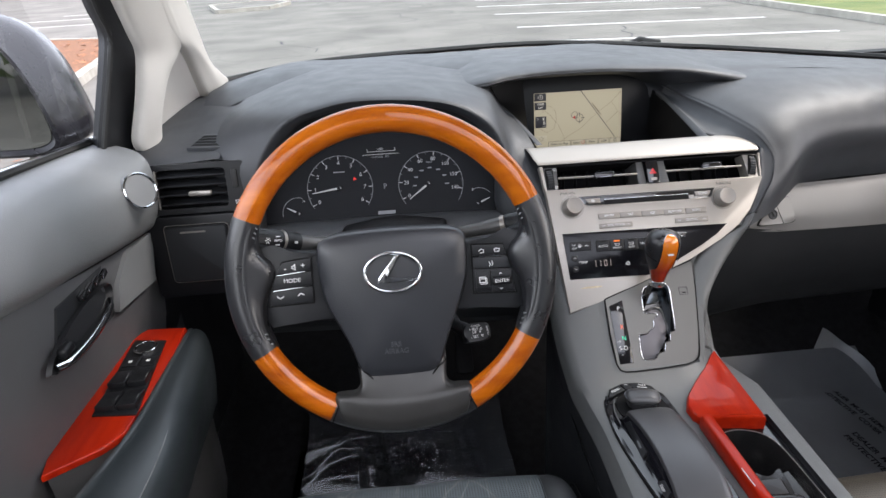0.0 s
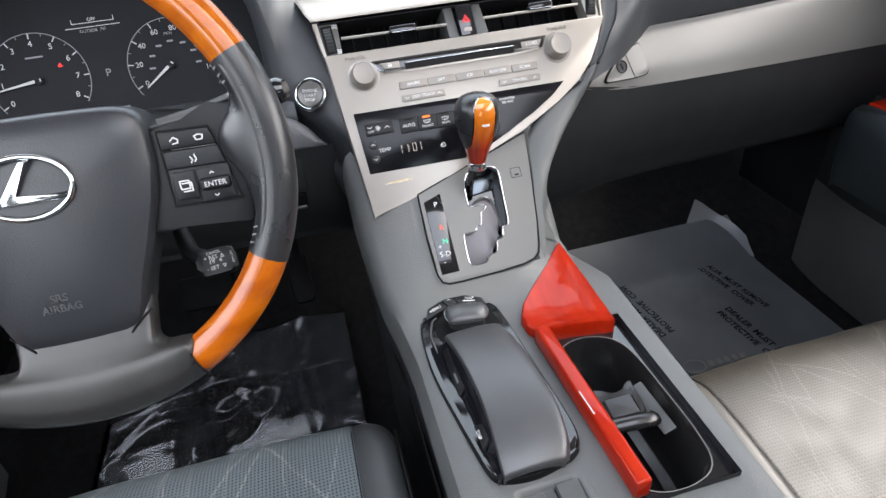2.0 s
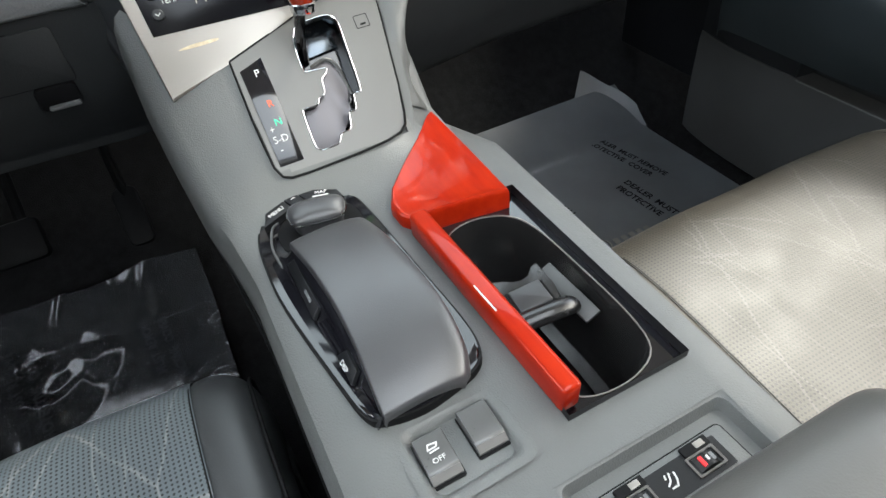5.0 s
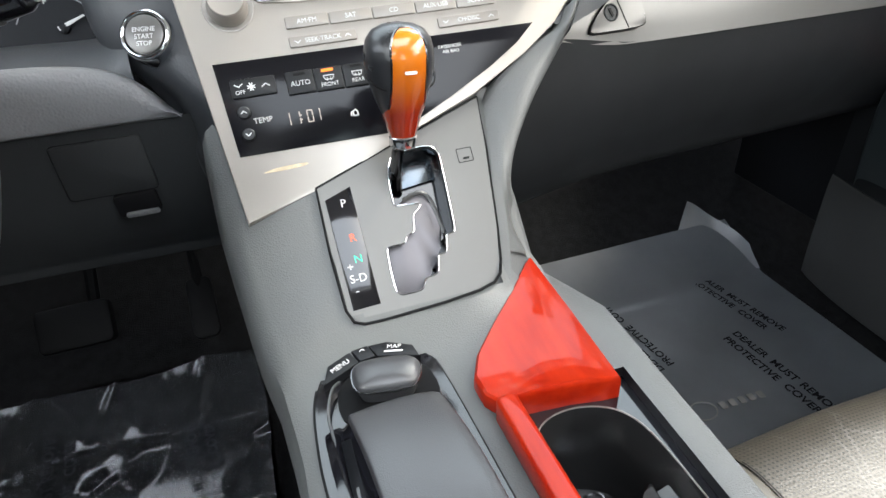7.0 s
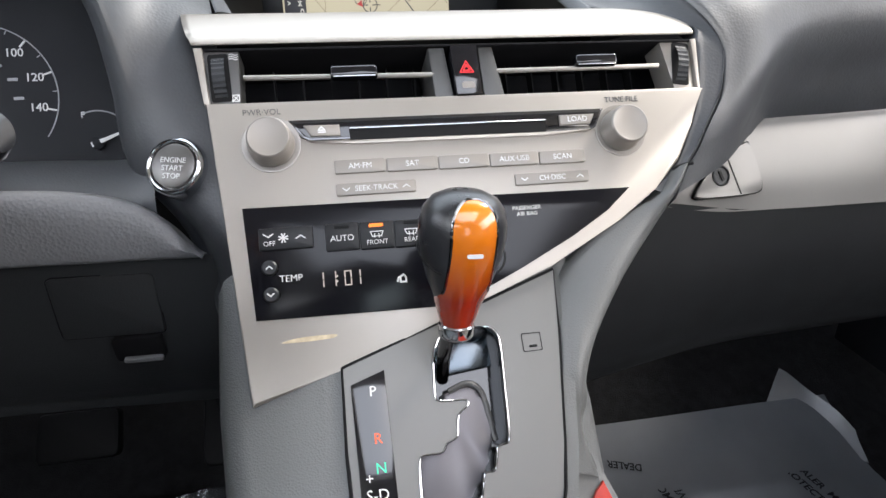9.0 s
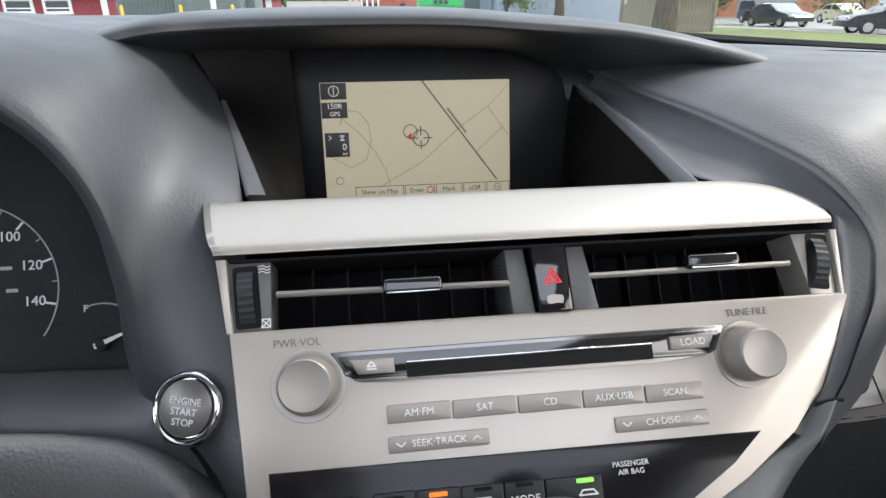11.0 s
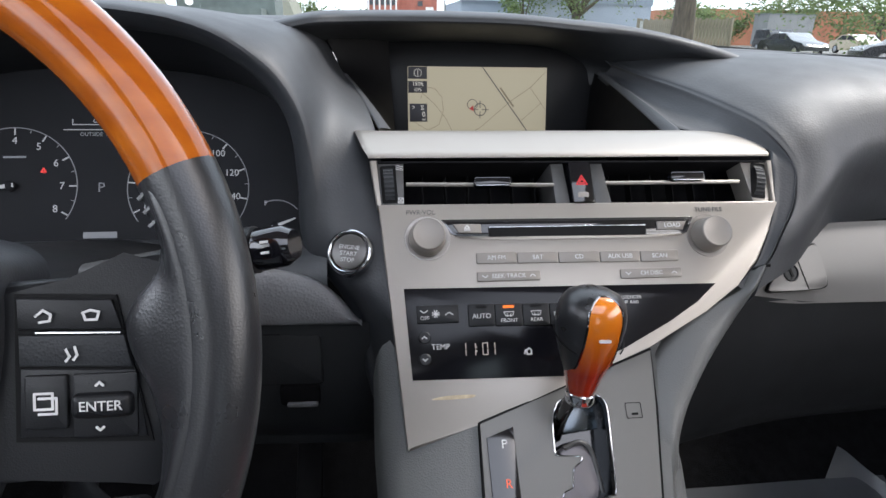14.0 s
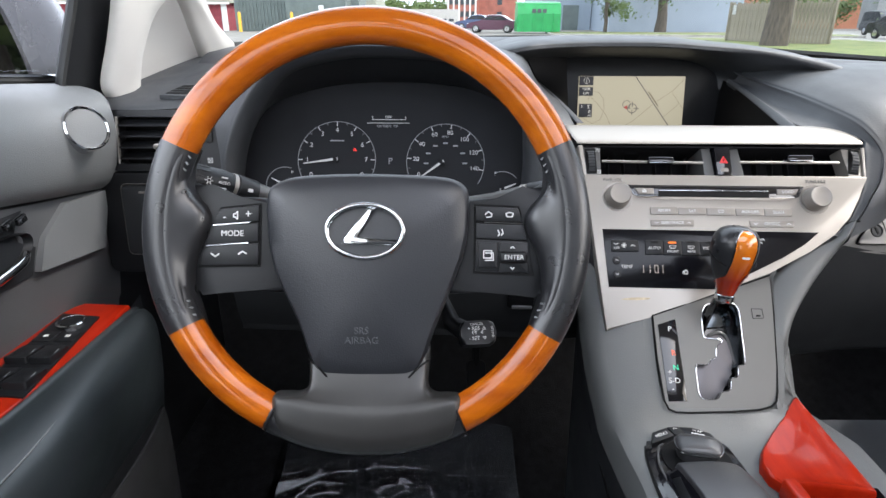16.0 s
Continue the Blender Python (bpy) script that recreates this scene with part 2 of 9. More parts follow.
def catmull(pts, n, closed=False):
    pts = [Vector(p) for p in pts]
    out, k = [], len(pts)
    for i in range(k if closed else k - 1):
        if closed:
            p0, p1, p2, p3 = pts[i - 1], pts[i], pts[(i + 1) % k], pts[(i + 2) % k]
        else:
            p1, p2 = pts[i], pts[i + 1]
            p0 = pts[i - 1] if i else p1 * 2 - p2
            p3 = pts[i + 2] if i + 2 < k else p2 * 2 - p1
        for j in range(n):
            t = j / n
            out.append(0.5 * (2 * p1 + (p2 - p0) * t + (2 * p0 - 5 * p1 + 4 * p2 - p3) * t * t + (3 * p1 - p0 - 3 * p2 + p3) * t ** 3))
    if not closed:
        out.append(pts[-1])
    return out


def grid(bm, rows, wrap=False, caps=False, skip=None):
    vs = [[bm.verts.new(p) for p in row] for row in rows]
    for i in range(len(vs) - 1):
        w = len(vs[i])
        for j in range(w if wrap else w - 1):
            if skip and skip(i, j):
                continue
            try:
                bm.faces.new((vs[i][j], vs[i][(j + 1) % w], vs[i + 1][(j + 1) % w], vs[i + 1][j]))
            except ValueError:
                pass
    if caps:
        bm.faces.new(vs[0][::-1])
        bm.faces.new(vs[-1])
    return vs


def skin(ctrl, nu=6, nv=6, thick=0.004, bm=None):
    """A smooth sheet through rows of control points, with a thickness."""
    bm = bm or bmesh.new()
    fine = [catmull(row, nv) for row in ctrl]
    cols = [catmull([row[j] for row in fine], nu) for j in range(len(fine[0]))]
    grid(bm, [[c[i] for c in cols] for i in range(len(cols[0]))])
    bmesh.ops.recalc_face_normals(bm, faces=bm.faces)
    if thick:
        bm.normal_update()
        up = sum((f.normal.z - f.normal.y for f in bm.faces))
        if up < 0:
            bmesh.ops.reverse_faces(bm, faces=bm.faces)
        bmesh.ops.solidify(bm, geom=list(bm.faces), thickness=thick)
    return bm


def rounded(w, h, r, cx=0.0, cy=0.0, n=4):
    r = min(r, w / 2 - 1e-5, h / 2 - 1e-5)
    pts = []
    for sx, sy, a in ((1, 1, 0), (-1, 1, 90), (-1, -1, 180), (1, -1, 270)):
        for k in range(n + 1):
            b = radians(a + 90 * k / n)
            pts.append((cx + sx * (w / 2 - r) + r * math.cos(b), cy + sy * (h / 2 - r) + r * math.sin(b)))
    return pts


def ellipse(a, b, cx=0.0, cy=0.0, n=40):
    return [(cx + a * math.cos(2 * math.pi * i / n), cy + b * math.sin(2 * math.pi * i / n)) for i in range(n)]


def prism(outline, z0, z1, bevel=0.0, segs=2, bm=None, both=False):
    """An outline in the frame's x and y, raised from z0 to z1, its upper edge rounded."""
    bm = bm or bmesh.new()
    area = sum(a[0] * b[1] - b[0] * a[1] for a, b in zip(outline, outline[1:] + outline[:1]))
    if area < 0:
        outline = outline[::-1]
    n = len(outline)
    lo = [bm.verts.new((p[0], p[1], z0)) for p in outline]
    hi = [bm.verts.new((p[0], p[1], z1)) for p in outline]
    bm.faces.new(lo[::-1])
    bm.faces.new(hi)
    for i in range(n):
        bm.faces.new((lo[i], lo[(i + 1) % n], hi[(i + 1) % n], hi[i]))
    if bevel:
        edges = [e for e in bm.edges if e.verts[0] in hi and e.verts[1] in hi]
        if both:
            edges += [e for e in bm.edges if e.verts[0] in lo and e.verts[1] in lo]
        bmesh.ops.bevel(bm, geom=edges, offset=bevel, segments=segs, profile=0.5, affect="EDGES")
    return bm


def frame_ring(outer, inner, z0, z1, bm=None):
    """A flat frame between two outlines of as many points."""
    bm = bm or bmesh.new()
    rows = [[(p[0], p[1], z0) for p in outer], [(p[0], p[1], z1) for p in outer], [(p[0], p[1], z1) for p in inner], [(p[0], p[1], z0) for p in inner]]
    rows.append(rows[0])
    vs = [[bm.verts.new(p) for p in row] for row in rows[:4]]
    vs.append(vs[0])
    n = len(outer)
    for i in range(4):
        for j in range(n):
            bm.faces.new((vs[i][j], vs[i][(j + 1) % n], vs[i + 1][(j + 1) % n], vs[i + 1][j]))
    bmesh.ops.recalc_face_normals(bm, faces=bm.faces)
    return bm


def block(sx, sy, sz, at=(0, 0, 0), bevel=0.0, segs=2, bm=None, turn=None):
    bm = bm or bmesh.new()
    m = Matrix.Translation(at) @ (turn or Matrix()) @ Matrix.Diagonal((sx, sy, sz, 1))
    made = bmesh.ops.create_cube(bm, size=1, matrix=m)
    if bevel:
        edges = list({e for v in made["verts"] for e in v.link_edges})
        bmesh.ops.bevel(bm, geom=edges, offset=bevel, segments=segs, profile=0.5, affect="EDGES")
    return bm


def tube(path, radius, n=10, bm=None, closed=False, squash=1.0):
    bm = bm or bmesh.new()
    path = [Vector(p) for p in path]
    k, rows, up = len(path), [], Vector((0, 0, 1))
    for i, p in enumerate(path):
        d = (path[(i + 1) % k] - path[i - 1]) if closed else (path[min(i + 1, k - 1)] - path[max(i - 1, 0)])
        d.normalize()
        side = d.cross(up)
        if side.length < 0.05:
            side = d.cross(Vector((0, 1, 0)))
        side.normalize()
        top = side.cross(d)
        r = radius[i] if isinstance(radius, (list, tuple)) else radius
        rows.append([p + side * (r * math.cos(2 * math.pi * j / n)) + top * (r * squash * math.sin(2 * math.pi * j / n)) for j in range(n)])
    if closed:
        rows.append(rows[0])
    grid(bm, rows, wrap=True, caps=not closed)
    bmesh.ops.remove_doubles(bm, verts=bm.verts, dist=1e-6)
    bmesh.ops.recalc_face_normals(bm, faces=bm.faces)
    return bm


def lathe(profile, n=32, bm=None):
    """Turn a profile of (radius, z) round the z axis."""
    bm = bm or bmesh.new()
    rows = [[(r * math.cos(2 * math.pi * j / n), r * math.sin(2 * math.pi * j / n), z) for j in range(n)] for r, z in profile]
    grid(bm, rows, wrap=True, caps=True)
    bmesh.ops.recalc_face_normals(bm, faces=bm.faces)
    return bm


def lettering(text, size, m, mat, parent, name="lettering", align="CENTER", depth=0.0002, weight=0.0):
    """Words or numbers printed on a face, in the built-in font, standing at m."""
    cu = bpy.data.curves.new("letters", "FONT")
    cu.body, cu.size, cu.align_x, cu.align_y, cu.extrude, cu.resolution_u, cu.offset = text, size, align, "CENTER", depth, 3, weight
    tmp = bpy.data.objects.new("letters", cu)
    me = bpy.data.meshes.new_from_object(tmp)
    bm = bmesh.new()
    bm.from_mesh(me)
    bpy.data.objects.remove(tmp)
    bpy.data.meshes.remove(me)
    bpy.data.curves.remove(cu)
    return part(name, bm, mat, parent, m=m, flat=True)


def strokes(lines, width, m, mat, parent, name="symbol", z=0.0):
    """Line drawing of a sign: each line is a list of points in the frame m."""
    bm = bmesh.new()
    for line in lines:
        for (x0, y0), (x1, y1) in zip(line, line[1:]):
            d = Vector((x1 - x0, y1 - y0))
            if d.length < 1e-7:
                continue
            s = Vector((-d.y, d.x)).normalized() * width / 2
            e = d.normalized() * width * 0.3
            pts = [(x0 - e.x + s.x, y0 - e.y + s.y), (x0 - e.x - s.x, y0 - e.y - s.y), (x1 + e.x - s.x, y1 + e.y - s.y), (x1 + e.x + s.x, y1 + e.y + s.y)]
            vs = [bm.verts.new((*p, z)) for p in pts]
            lo = [bm.verts.new((*p, z - 0.0002)) for p in pts]
            bm.faces.new(vs)
            for i in range(4):
                bm.faces.new((vs[i - 1], lo[i - 1], lo[i], vs[i]))
    bmesh.ops.recalc_face_normals(bm, faces=bm.faces)
    ob = part(name, bm, mat, parent, m=m, flat=True)
    return tagged(ob, kind="stuff") if len(lines) > 1 else ob


def holed(outline, hole, z0, z1, bm=None):
    """A plate with an outline and one opening that goes through it."""
    bm = bm or bmesh.new()
    loops = []
    for pts in (outline, hole):
        hi = [bm.verts.new((p[0], p[1], z1)) for p in pts]
        lo = [bm.verts.new((p[0], p[1], z0)) for p in pts]
        for i in range(len(pts)):
            bm.faces.new((hi[i - 1], lo[i - 1], lo[i], hi[i]))
        loops.append(hi)
    edges = [bm.edges.get((hi[i - 1], hi[i])) for hi in loops for i in range(len(hi))]
    bmesh.ops.triangle_fill(bm, edges=edges, use_beauty=True, use_dissolve=False)
    bmesh.ops.recalc_face_normals(bm, faces=bm.faces)
    return bm


def smooth2(pts, n=3, closed=True):
    return [(q.x, q.y) for q in catmull([(*p, 0) for p in pts], n, closed)]

# ---- the car's shell ----
body = thing("car_body", (0.40, 0.0, 0.30), "dark grey car body with pale grey pillar trim and open interior", "car", kind="structure")


def leaf(rows, flip, sink=0.016):
    """A trim strip with a rounded face: its two edges from top to bottom, with the swell across it."""
    ctrl = []
    n = Vector((0.95, -0.19, -0.24))
    for a, b, swell in rows:
        a, b = Vector(a), Vector(b)
        row = [a - n * (sink - swell[0])] + [a.lerp(b, k / 4) + n * h for k, h in enumerate(swell)] + [b - n * (sink - swell[4])]
        ctrl.append([((0.80 - p.x) if flip else p.x, p.y, p.z) for p in row])
    return skin(ctrl, 5, 4, 0.0, bmesh.new())


UPPER = [((-0.337, 0.760, 1.545), (-0.300, 0.860, 1.560)), ((-0.344, 0.793, 1.489), (-0.310, 0.945, 1.503)), ((-0.358, 0.886, 1.362), (-0.324, 1.069, 1.350)), ((-0.364, 0.925, 1.310), (-0.329, 1.115, 1.290)), ((-0.370, 0.945, 1.275), (-0.338, 1.125, 1.255))]
REAR_LEG = [((-0.364, 0.925, 1.310), (-0.346, 1.040, 1.300)), ((-0.367, 0.944, 1.282), (-0.350, 1.050, 1.270)), ((-0.374, 0.941, 1.245), (-0.364, 1.014, 1.238)), ((-0.387, 0.938, 1.200), (-0.381, 0.996, 1.188)), ((-0.404, 0.934, 1.148), (-0.390, 0.995, 1.155)), ((-0.405, 0.942, 1.125), (-0.398, 0.995, 1.121)), ((-0.406, 0.958, 1.106), (-0.405, 0.985, 1.104))]
FRONT_FOOT = [((-0.350, 1.030, 1.300), (-0.330, 1.115, 1.290)), ((-0.344, 1.085, 1.257), (-0.334, 1.163, 1.237)), ((-0.349, 1.130, 1.205), (-0.331, 1.207, 1.208)), ((-0.354, 1.170, 1.156), (-0.329, 1.250, 1.184)), ((-0.353, 1.182, 1.144), (-0.333, 1.238, 1.165))]
for flip in (False, True):
    s = (lambda x: 0.80 - x) if flip else (lambda x: x)
    split = lambda p, k: tuple(Vector(p[0]).lerp(Vector(p[1]), k))
    rear = [(p[0], split(p, 0.56), (0.0, 0.007, 0.011, 0.0135, 0.0145)) for p in UPPER[:3]] + [(UPPER[3][0], split(UPPER[3], 0.58), (0.0, 0.008, 0.012, 0.0125, 0.0115))]
    rear += [(a, b, (0.0, 0.009, 0.0125, 0.009, 0.0)) for a, b in REAR_LEG[1:]]
    front = [(split(p, 0.44), p[1], (0.0140, 0.0135, 0.011, 0.007, 0.0)) for p in UPPER[:3]] + [(split(UPPER[3], 0.46), UPPER[3][1], (0.0115, 0.0125, 0.011, 0.007, 0.0))]
    front += [(a, b, (0.0, 0.006, 0.009, 0.006, 0.0)) for a, b in FRONT_FOOT[1:]]
    for rows in (rear, front):
        part("pillar_trim", leaf(rows, flip), PILLAR, body)
    bm = bmesh.new()
    grid(bm, [[(s(-0.405), 0.985, 1.275), (s(-0.362), 1.11, 1.275)], [(s(-0.415), 0.985, 1.19), (s(-0.366), 1.15, 1.20)], [(s(-0.425), 0.985, 1.105), (s(-0.372), 1.195, 1.135)]])
    bmesh.ops.solidify(bm, geom=list(bm.faces), thickness=0.008)
    part("quarter_panel", bm, PILLAR, body)
    # black door-window frame behind the pillar
    bm = bmesh.new()
    rows = [[(-0.366, 0.755, 1.560), (-0.350, 0.790, 1.560), (-0.345, 0.800, 1.560)], [(-0.372, 0.809, 1.492), (-0.358, 0.850, 1.495), (-0.352, 0.860, 1.495)], [(-0.391, 0.878, 1.364), (-0.376, 0.945, 1.360), (-0.37, 0.955, 1.360)],
            [(-0.397, 0.911, 1.318), (-0.384, 0.985, 1.310), (-0.378, 0.990, 1.31)], [(-0.408, 0.907, 1.270), (-0.391, 1.000, 1.265), (-0.385, 1.000, 1.265)], [(-0.441, 0.892, 1.162), (-0.415, 0.985, 1.155), (-0.41, 0.985, 1.155)], [(-0.450, 0.888, 1.120), (-0.425, 0.985, 1.100), (-0.42, 0.985, 1.100)]]
    rows = [[(r[0][0] - 0.03, r[0][1] + 0.03, r[0][2]), r[0]] + r[1:] for r in rows]
    skin([[(s(p[0]), p[1], p[2]) for p in r] for r in rows], 4, 3, 0.0, bm)
    part("window_frame", bm, PLASTIC, body)
    part("frame_seal", tube(catmull([(s(p[1][0] + 0.002), p[1][1] - 0.004, p[1][2]) for p in rows], 4), 0.004, 6), RUBBER, body)
    # side wall of the body below the window line, behind the door card
    part("side_wall", block(0.05, 3.5, 0.75, (s(-0.56), -0.25, 0.72), 0.01), PAINT, body)
    part("roof_rail", block(0.10, 2.6, 0.06, (s(-0.42), -0.50, 1.57), 0.02), PILLAR, body)
# unseen roof, with an assumed moonroof opening added to let sky light in
bm = bmesh.new()
for x0, x1, y0, y1 in ((-0.44, 1.24, 0.40, 0.84), (-0.44, 1.24, -1.95, -0.45), (-0.44, 0.0, -0.45, 0.40), (0.80, 1.24, -0.45, 0.40)):
    block(x1 - x0, y1 - y0, 0.03, ((x0 + x1) / 2, (y0 + y1) / 2, 1.605), 0.0, bm=bm)
part("roof_lining", bm, PILLAR, body)
bm = bmesh.new()
for x0, x1, y0, y1 in ((-0.47, 1.27, 0.40, 0.86), (-0.47, 1.27, -2.0, -0.45), (-0.47, 0.0, -0.45, 0.40), (0.80, 1.27, -0.45, 0.40)):
    block(x1 - x0, y1 - y0, 0.02, ((x0 + x1) / 2, (y0 + y1) / 2, 1.632), 0.0, bm=bm)
part("roof_panel", bm, PAINT, body)
for s in ((lambda x: x), (lambda x: 0.80 - x)):
    for y0, y1 in ((-0.36, -0.24), (-1.30, -1.20)):
        part("door_pillar", skin([[(s(-0.57), y0, 1.08), (s(-0.57), y1, 1.08)], [(s(-0.52), y0 - 0.02, 1.35), (s(-0.52), y1 - 0.02, 1.35)], [(s(-0.45), y0 - 0.05, 1.60), (s(-0.45), y1 - 0.05, 1.60)]], 4, 2, 0.05), PAINT, body)
    part("front_wing", skin([[(s(-0.585), 1.42, 0.36), (s(-0.60), 1.9, 0.36), (s(-0.58), 2.38, 0.36), (s(-0.50), 2.48, 0.36)], [(s(-0.60), 1.42, 0.70), (s(-0.62), 1.9, 0.72), (s(-0.60), 2.38, 0.70), (s(-0.50), 2.50, 0.68)], [(s(-0.56), 1.42, 1.02), (s(-0.57), 1.9, 0.97), (s(-0.53), 2.36, 0.86), (s(-0.44), 2.46, 0.82)]], 5, 5, 0.02), PAINT, body)
    for y in (1.95, -1.05):
        tyre = part("wheel", lathe([(0.20, -0.11), (0.33, -0.11), (0.36, -0.08), (0.37, 0.0), (0.36, 0.08), (0.33, 0.11), (0.20, 0.11)], 36), RUBBER, body, "black tyre with silver rim", m=pose(s(-0.54), y, 0.37, 0, 90, 0))
        part("rim", lathe([(0.22, -0.115), (0.20, -0.10), (0.06, -0.09), (0.02, -0.09), (0.02, 0.09), (0.06, 0.09), (0.20, 0.10), (0.22, 0.115)], 24), STEEL, tyre, m=pose(s(-0.54), y, 0.37, 0, 90, 0))
part("front_bumper", skin([[(-0.50, 2.48, 0.36), (0.40, 2.56, 0.36), (1.30, 2.48, 0.36)], [(-0.50, 2.50, 0.60), (0.40, 2.60, 0.60), (1.30, 2.50, 0.60)], [(-0.44, 2.44, 0.84), (0.40, 2.53, 0.86), (1.24, 2.44, 0.84)]], 5, 6, 0.03), PAINT, body)
part("tailgate_glass", skin([[(-0.40, -1.99, 1.10), (0.40, -2.02, 1.10), (1.20, -1.99, 1.10)], [(-0.36, -1.93, 1.58), (0.40, -1.96, 1.60), (1.16, -1.93, 1.58)]], 4, 6, 0.006), GLASS, body)
part("rear_wall", block(1.9, 0.06, 0.75, (0.40, -2.0, 0.72), 0.01), VINYL, body)
part("bulkhead", block(1.9, 0.04, 0.90, (0.40, 1.50, 0.67), 0.0), SOFT_BLACK, body)
part("bonnet", skin([[(-0.56, 1.54, 1.03), (0.05, 1.54, 1.06), (0.75, 1.54, 1.06), (1.36, 1.54, 1.03)], [(-0.56, 2.0, 0.96), (0.05, 2.0, 1.00), (0.75, 2.0, 1.00), (1.36, 2.0, 0.96)], [(-0.46, 2.44, 0.83), (0.05, 2.52, 0.86), (0.75, 2.52, 0.86), (1.26, 2.44, 0.83)]], 5, 5, 0.02), PAINT, body)

# windscreen glass, from the dash up to the roof
bm = bmesh.new()
base = [(-0.345, 1.225, 1.186), (-0.18, 1.38, 1.19), (0.05, 1.44, 1.192), (0.40, 1.46, 1.192), (0.75, 1.41, 1.170), (0.98, 1.31, 1.156), (1.145, 1.18, 1.150)]
head = [(-0.30, 0.82, 1.56), (-0.16, 0.86, 1.58), (0.05, 0.88, 1.60), (0.40, 0.89, 1.60), (0.75, 0.88, 1.60), (0.96, 0.86, 1.58), (1.10, 0.82, 1.56)]
skin([base, head], 8, 4, 0.0, bm)
screen_glass = part("windscreen", bm, GLASS, body)
screen_glass.visible_shadow = False
bm = tube(catmull([Vector(p) + Vector((0, 0.004, 0.001)) for p in base], 6), 0.007, 6)
part("windscreen_seal", bm, RUBBER, body)
for x0, x1 in ((0.16, 0.24), (0.60, 0.70)):
    bm = tube([(x0, 1.52, 1.160), (0.5 * x0 + 0.5 * x1, 1.51, 1.182), (x1, 1.50, 1.172)], 0.008, 8)
    part("wiper", bm, RUBBER, body)

# floor, with the carpet rising to the firewall
floor = part("floor", skin([[(-0.55, -1.9, 0.40), (0.0, -1.9, 0.40), (1.35, -1.9, 0.40)], [(-0.55, 0.5, 0.40), (0.0, 0.5, 0.40), (1.35, 0.5, 0.40)],
                    [(-0.55, 0.95, 0.40), (0.0, 0.95, 0.40), (1.35, 0.95, 0.40)], [(-0.55, 1.25, 0.55), (0.0, 1.25, 0.55), (1.35, 1.25, 0.55)],
                    [(-0.55, 1.42, 0.85), (0.0, 1.42, 0.85), (1.35, 1.42, 0.85)]], 6, 4, 0.02), CARPET)
tagged(floor, "black carpeted car floor rising to the footwells", "floor", kind="structure")

# driver's window
bm = bmesh.new()
grid(bm, [[(-0.50, 0.97, 1.10), (-0.52, -0.15, 1.14)], [(-0.44, 0.75, 1.53), (-0.44, -0.15, 1.55)]])
win = part("side_window", bm, LENS, body)
win.visible_shadow = False
bm = tube([(-0.478, 0.945, 1.152), (-0.48, 0.62, 1.182), (-0.482, 0.0, 1.19)], 0.006, 6)
part("window_seal", bm, RUBBER, body)
bm = tube([(-0.474, 0.945, 1.159), (-0.476, 0.62, 1.189), (-0.478, 0.0, 1.197)], 0.0022, 6)
part("chrome_strip", bm, CHROME, body)

# door mirror outside the driver's window
mirror = thing("door_mirror", (-0.62, 1.16, 1.05), "dark grey door mirror housing outside the driver's window", "car mirror")
out = [(-0.615, 1.120), (-0.632, 1.215), (-0.655, 1.275), (-0.690, 1.318), (-0.74, 1.342), (-0.86, 1.350), (-0.915, 1.31), (-0.915, 1.15), (-0.87, 1.098), (-0.72, 1.085), (-0.64, 1.090)]
out = [(q.x, q.y) for q in catmull([(*o, 0) for o in out], 4, True)]
cx, cz = -0.76, 1.215
rows = [[(cx - 0.015 + (x - cx) * k, y, cz + (z - cz) * k) for x, z in out] for k, y in ((0.88, 1.125), (0.95, 1.112), (0.99, 1.115), (1.0, 1.135))]
rows += [[(cx + dx + (x - cx) * k, y, cz + (z - cz) * k) for x, z in out] for k, y, dx in ((1.02, 1.18, -0.004), (1.0, 1.22, 0.0), (0.92, 1.26, 0.004), (0.70, 1.30, 0.0), (0.35, 1.318, 0.0))]
bm = bmesh.new()
vs = grid(bm, rows, wrap=True)
bm.faces.new(vs[-1])
bmesh.ops.recalc_face_normals(bm, faces=bm.faces)
part("housing", bm, PAINT, mirror)
bm = bmesh.new()
bm.faces.new([bm.verts.new((cx - 0.015 + (x - cx) * 0.88, 1.126 + 0.03 * (z - cz), cz + (z - cz) * 0.88)) for x, z in out])
part("mirror_pane", bm, MIRROR, mirror, "mirror glass")
part("mirror_arm", tube([(-0.52, 1.06, 1.055), (-0.60, 1.12, 1.065), (-0.70, 1.17, 1.085)], [0.050, 0.045, 0.035], 10, squash=0.6), PLASTIC, mirror)

# ---- dashboard ----
dash = thing("dashboard", (0.40, 1.10, 0.70), "dark grey grained dashboard with silver centre panel and instruments", "dashboard")

# brow over the instruments, its right flank running down beside the centre panel
ARCH = [(-0.232, 0.845, 0.975), (-0.228, 0.860, 1.05), (-0.205, 0.868, 1.115), (-0.159, 0.870, 1.174), (-0.10, 0.872, 1.196), (-0.03, 0.874, 1.204),
        (0.087, 0.872, 1.194), (0.150, 0.868, 1.164), (0.182, 0.866, 1.120), (0.190, 0.864, 1.060), (0.192, 0.858, 0.997), (0.228, 0.838, 0.945), (0.250, 0.795, 0.868)]
OUTER = [(-0.285, 0.880, 0.975), (-0.282, 0.885, 1.06), (-0.282, 0.905, 1.128), (-0.27, 1.02, 1.172), (-0.20, 1.37, 1.188), (-0.05, 1.43, 1.19),
         (0.10, 1.44, 1.188), (0.178, 1.105, 1.186), (0.209, 1.055, 1.144), (0.2455, 0.918, 1.0985), (0.257, 0.806, 0.990), (0.268, 0.768, 0.930), (0.276, 0.742, 0.862)]
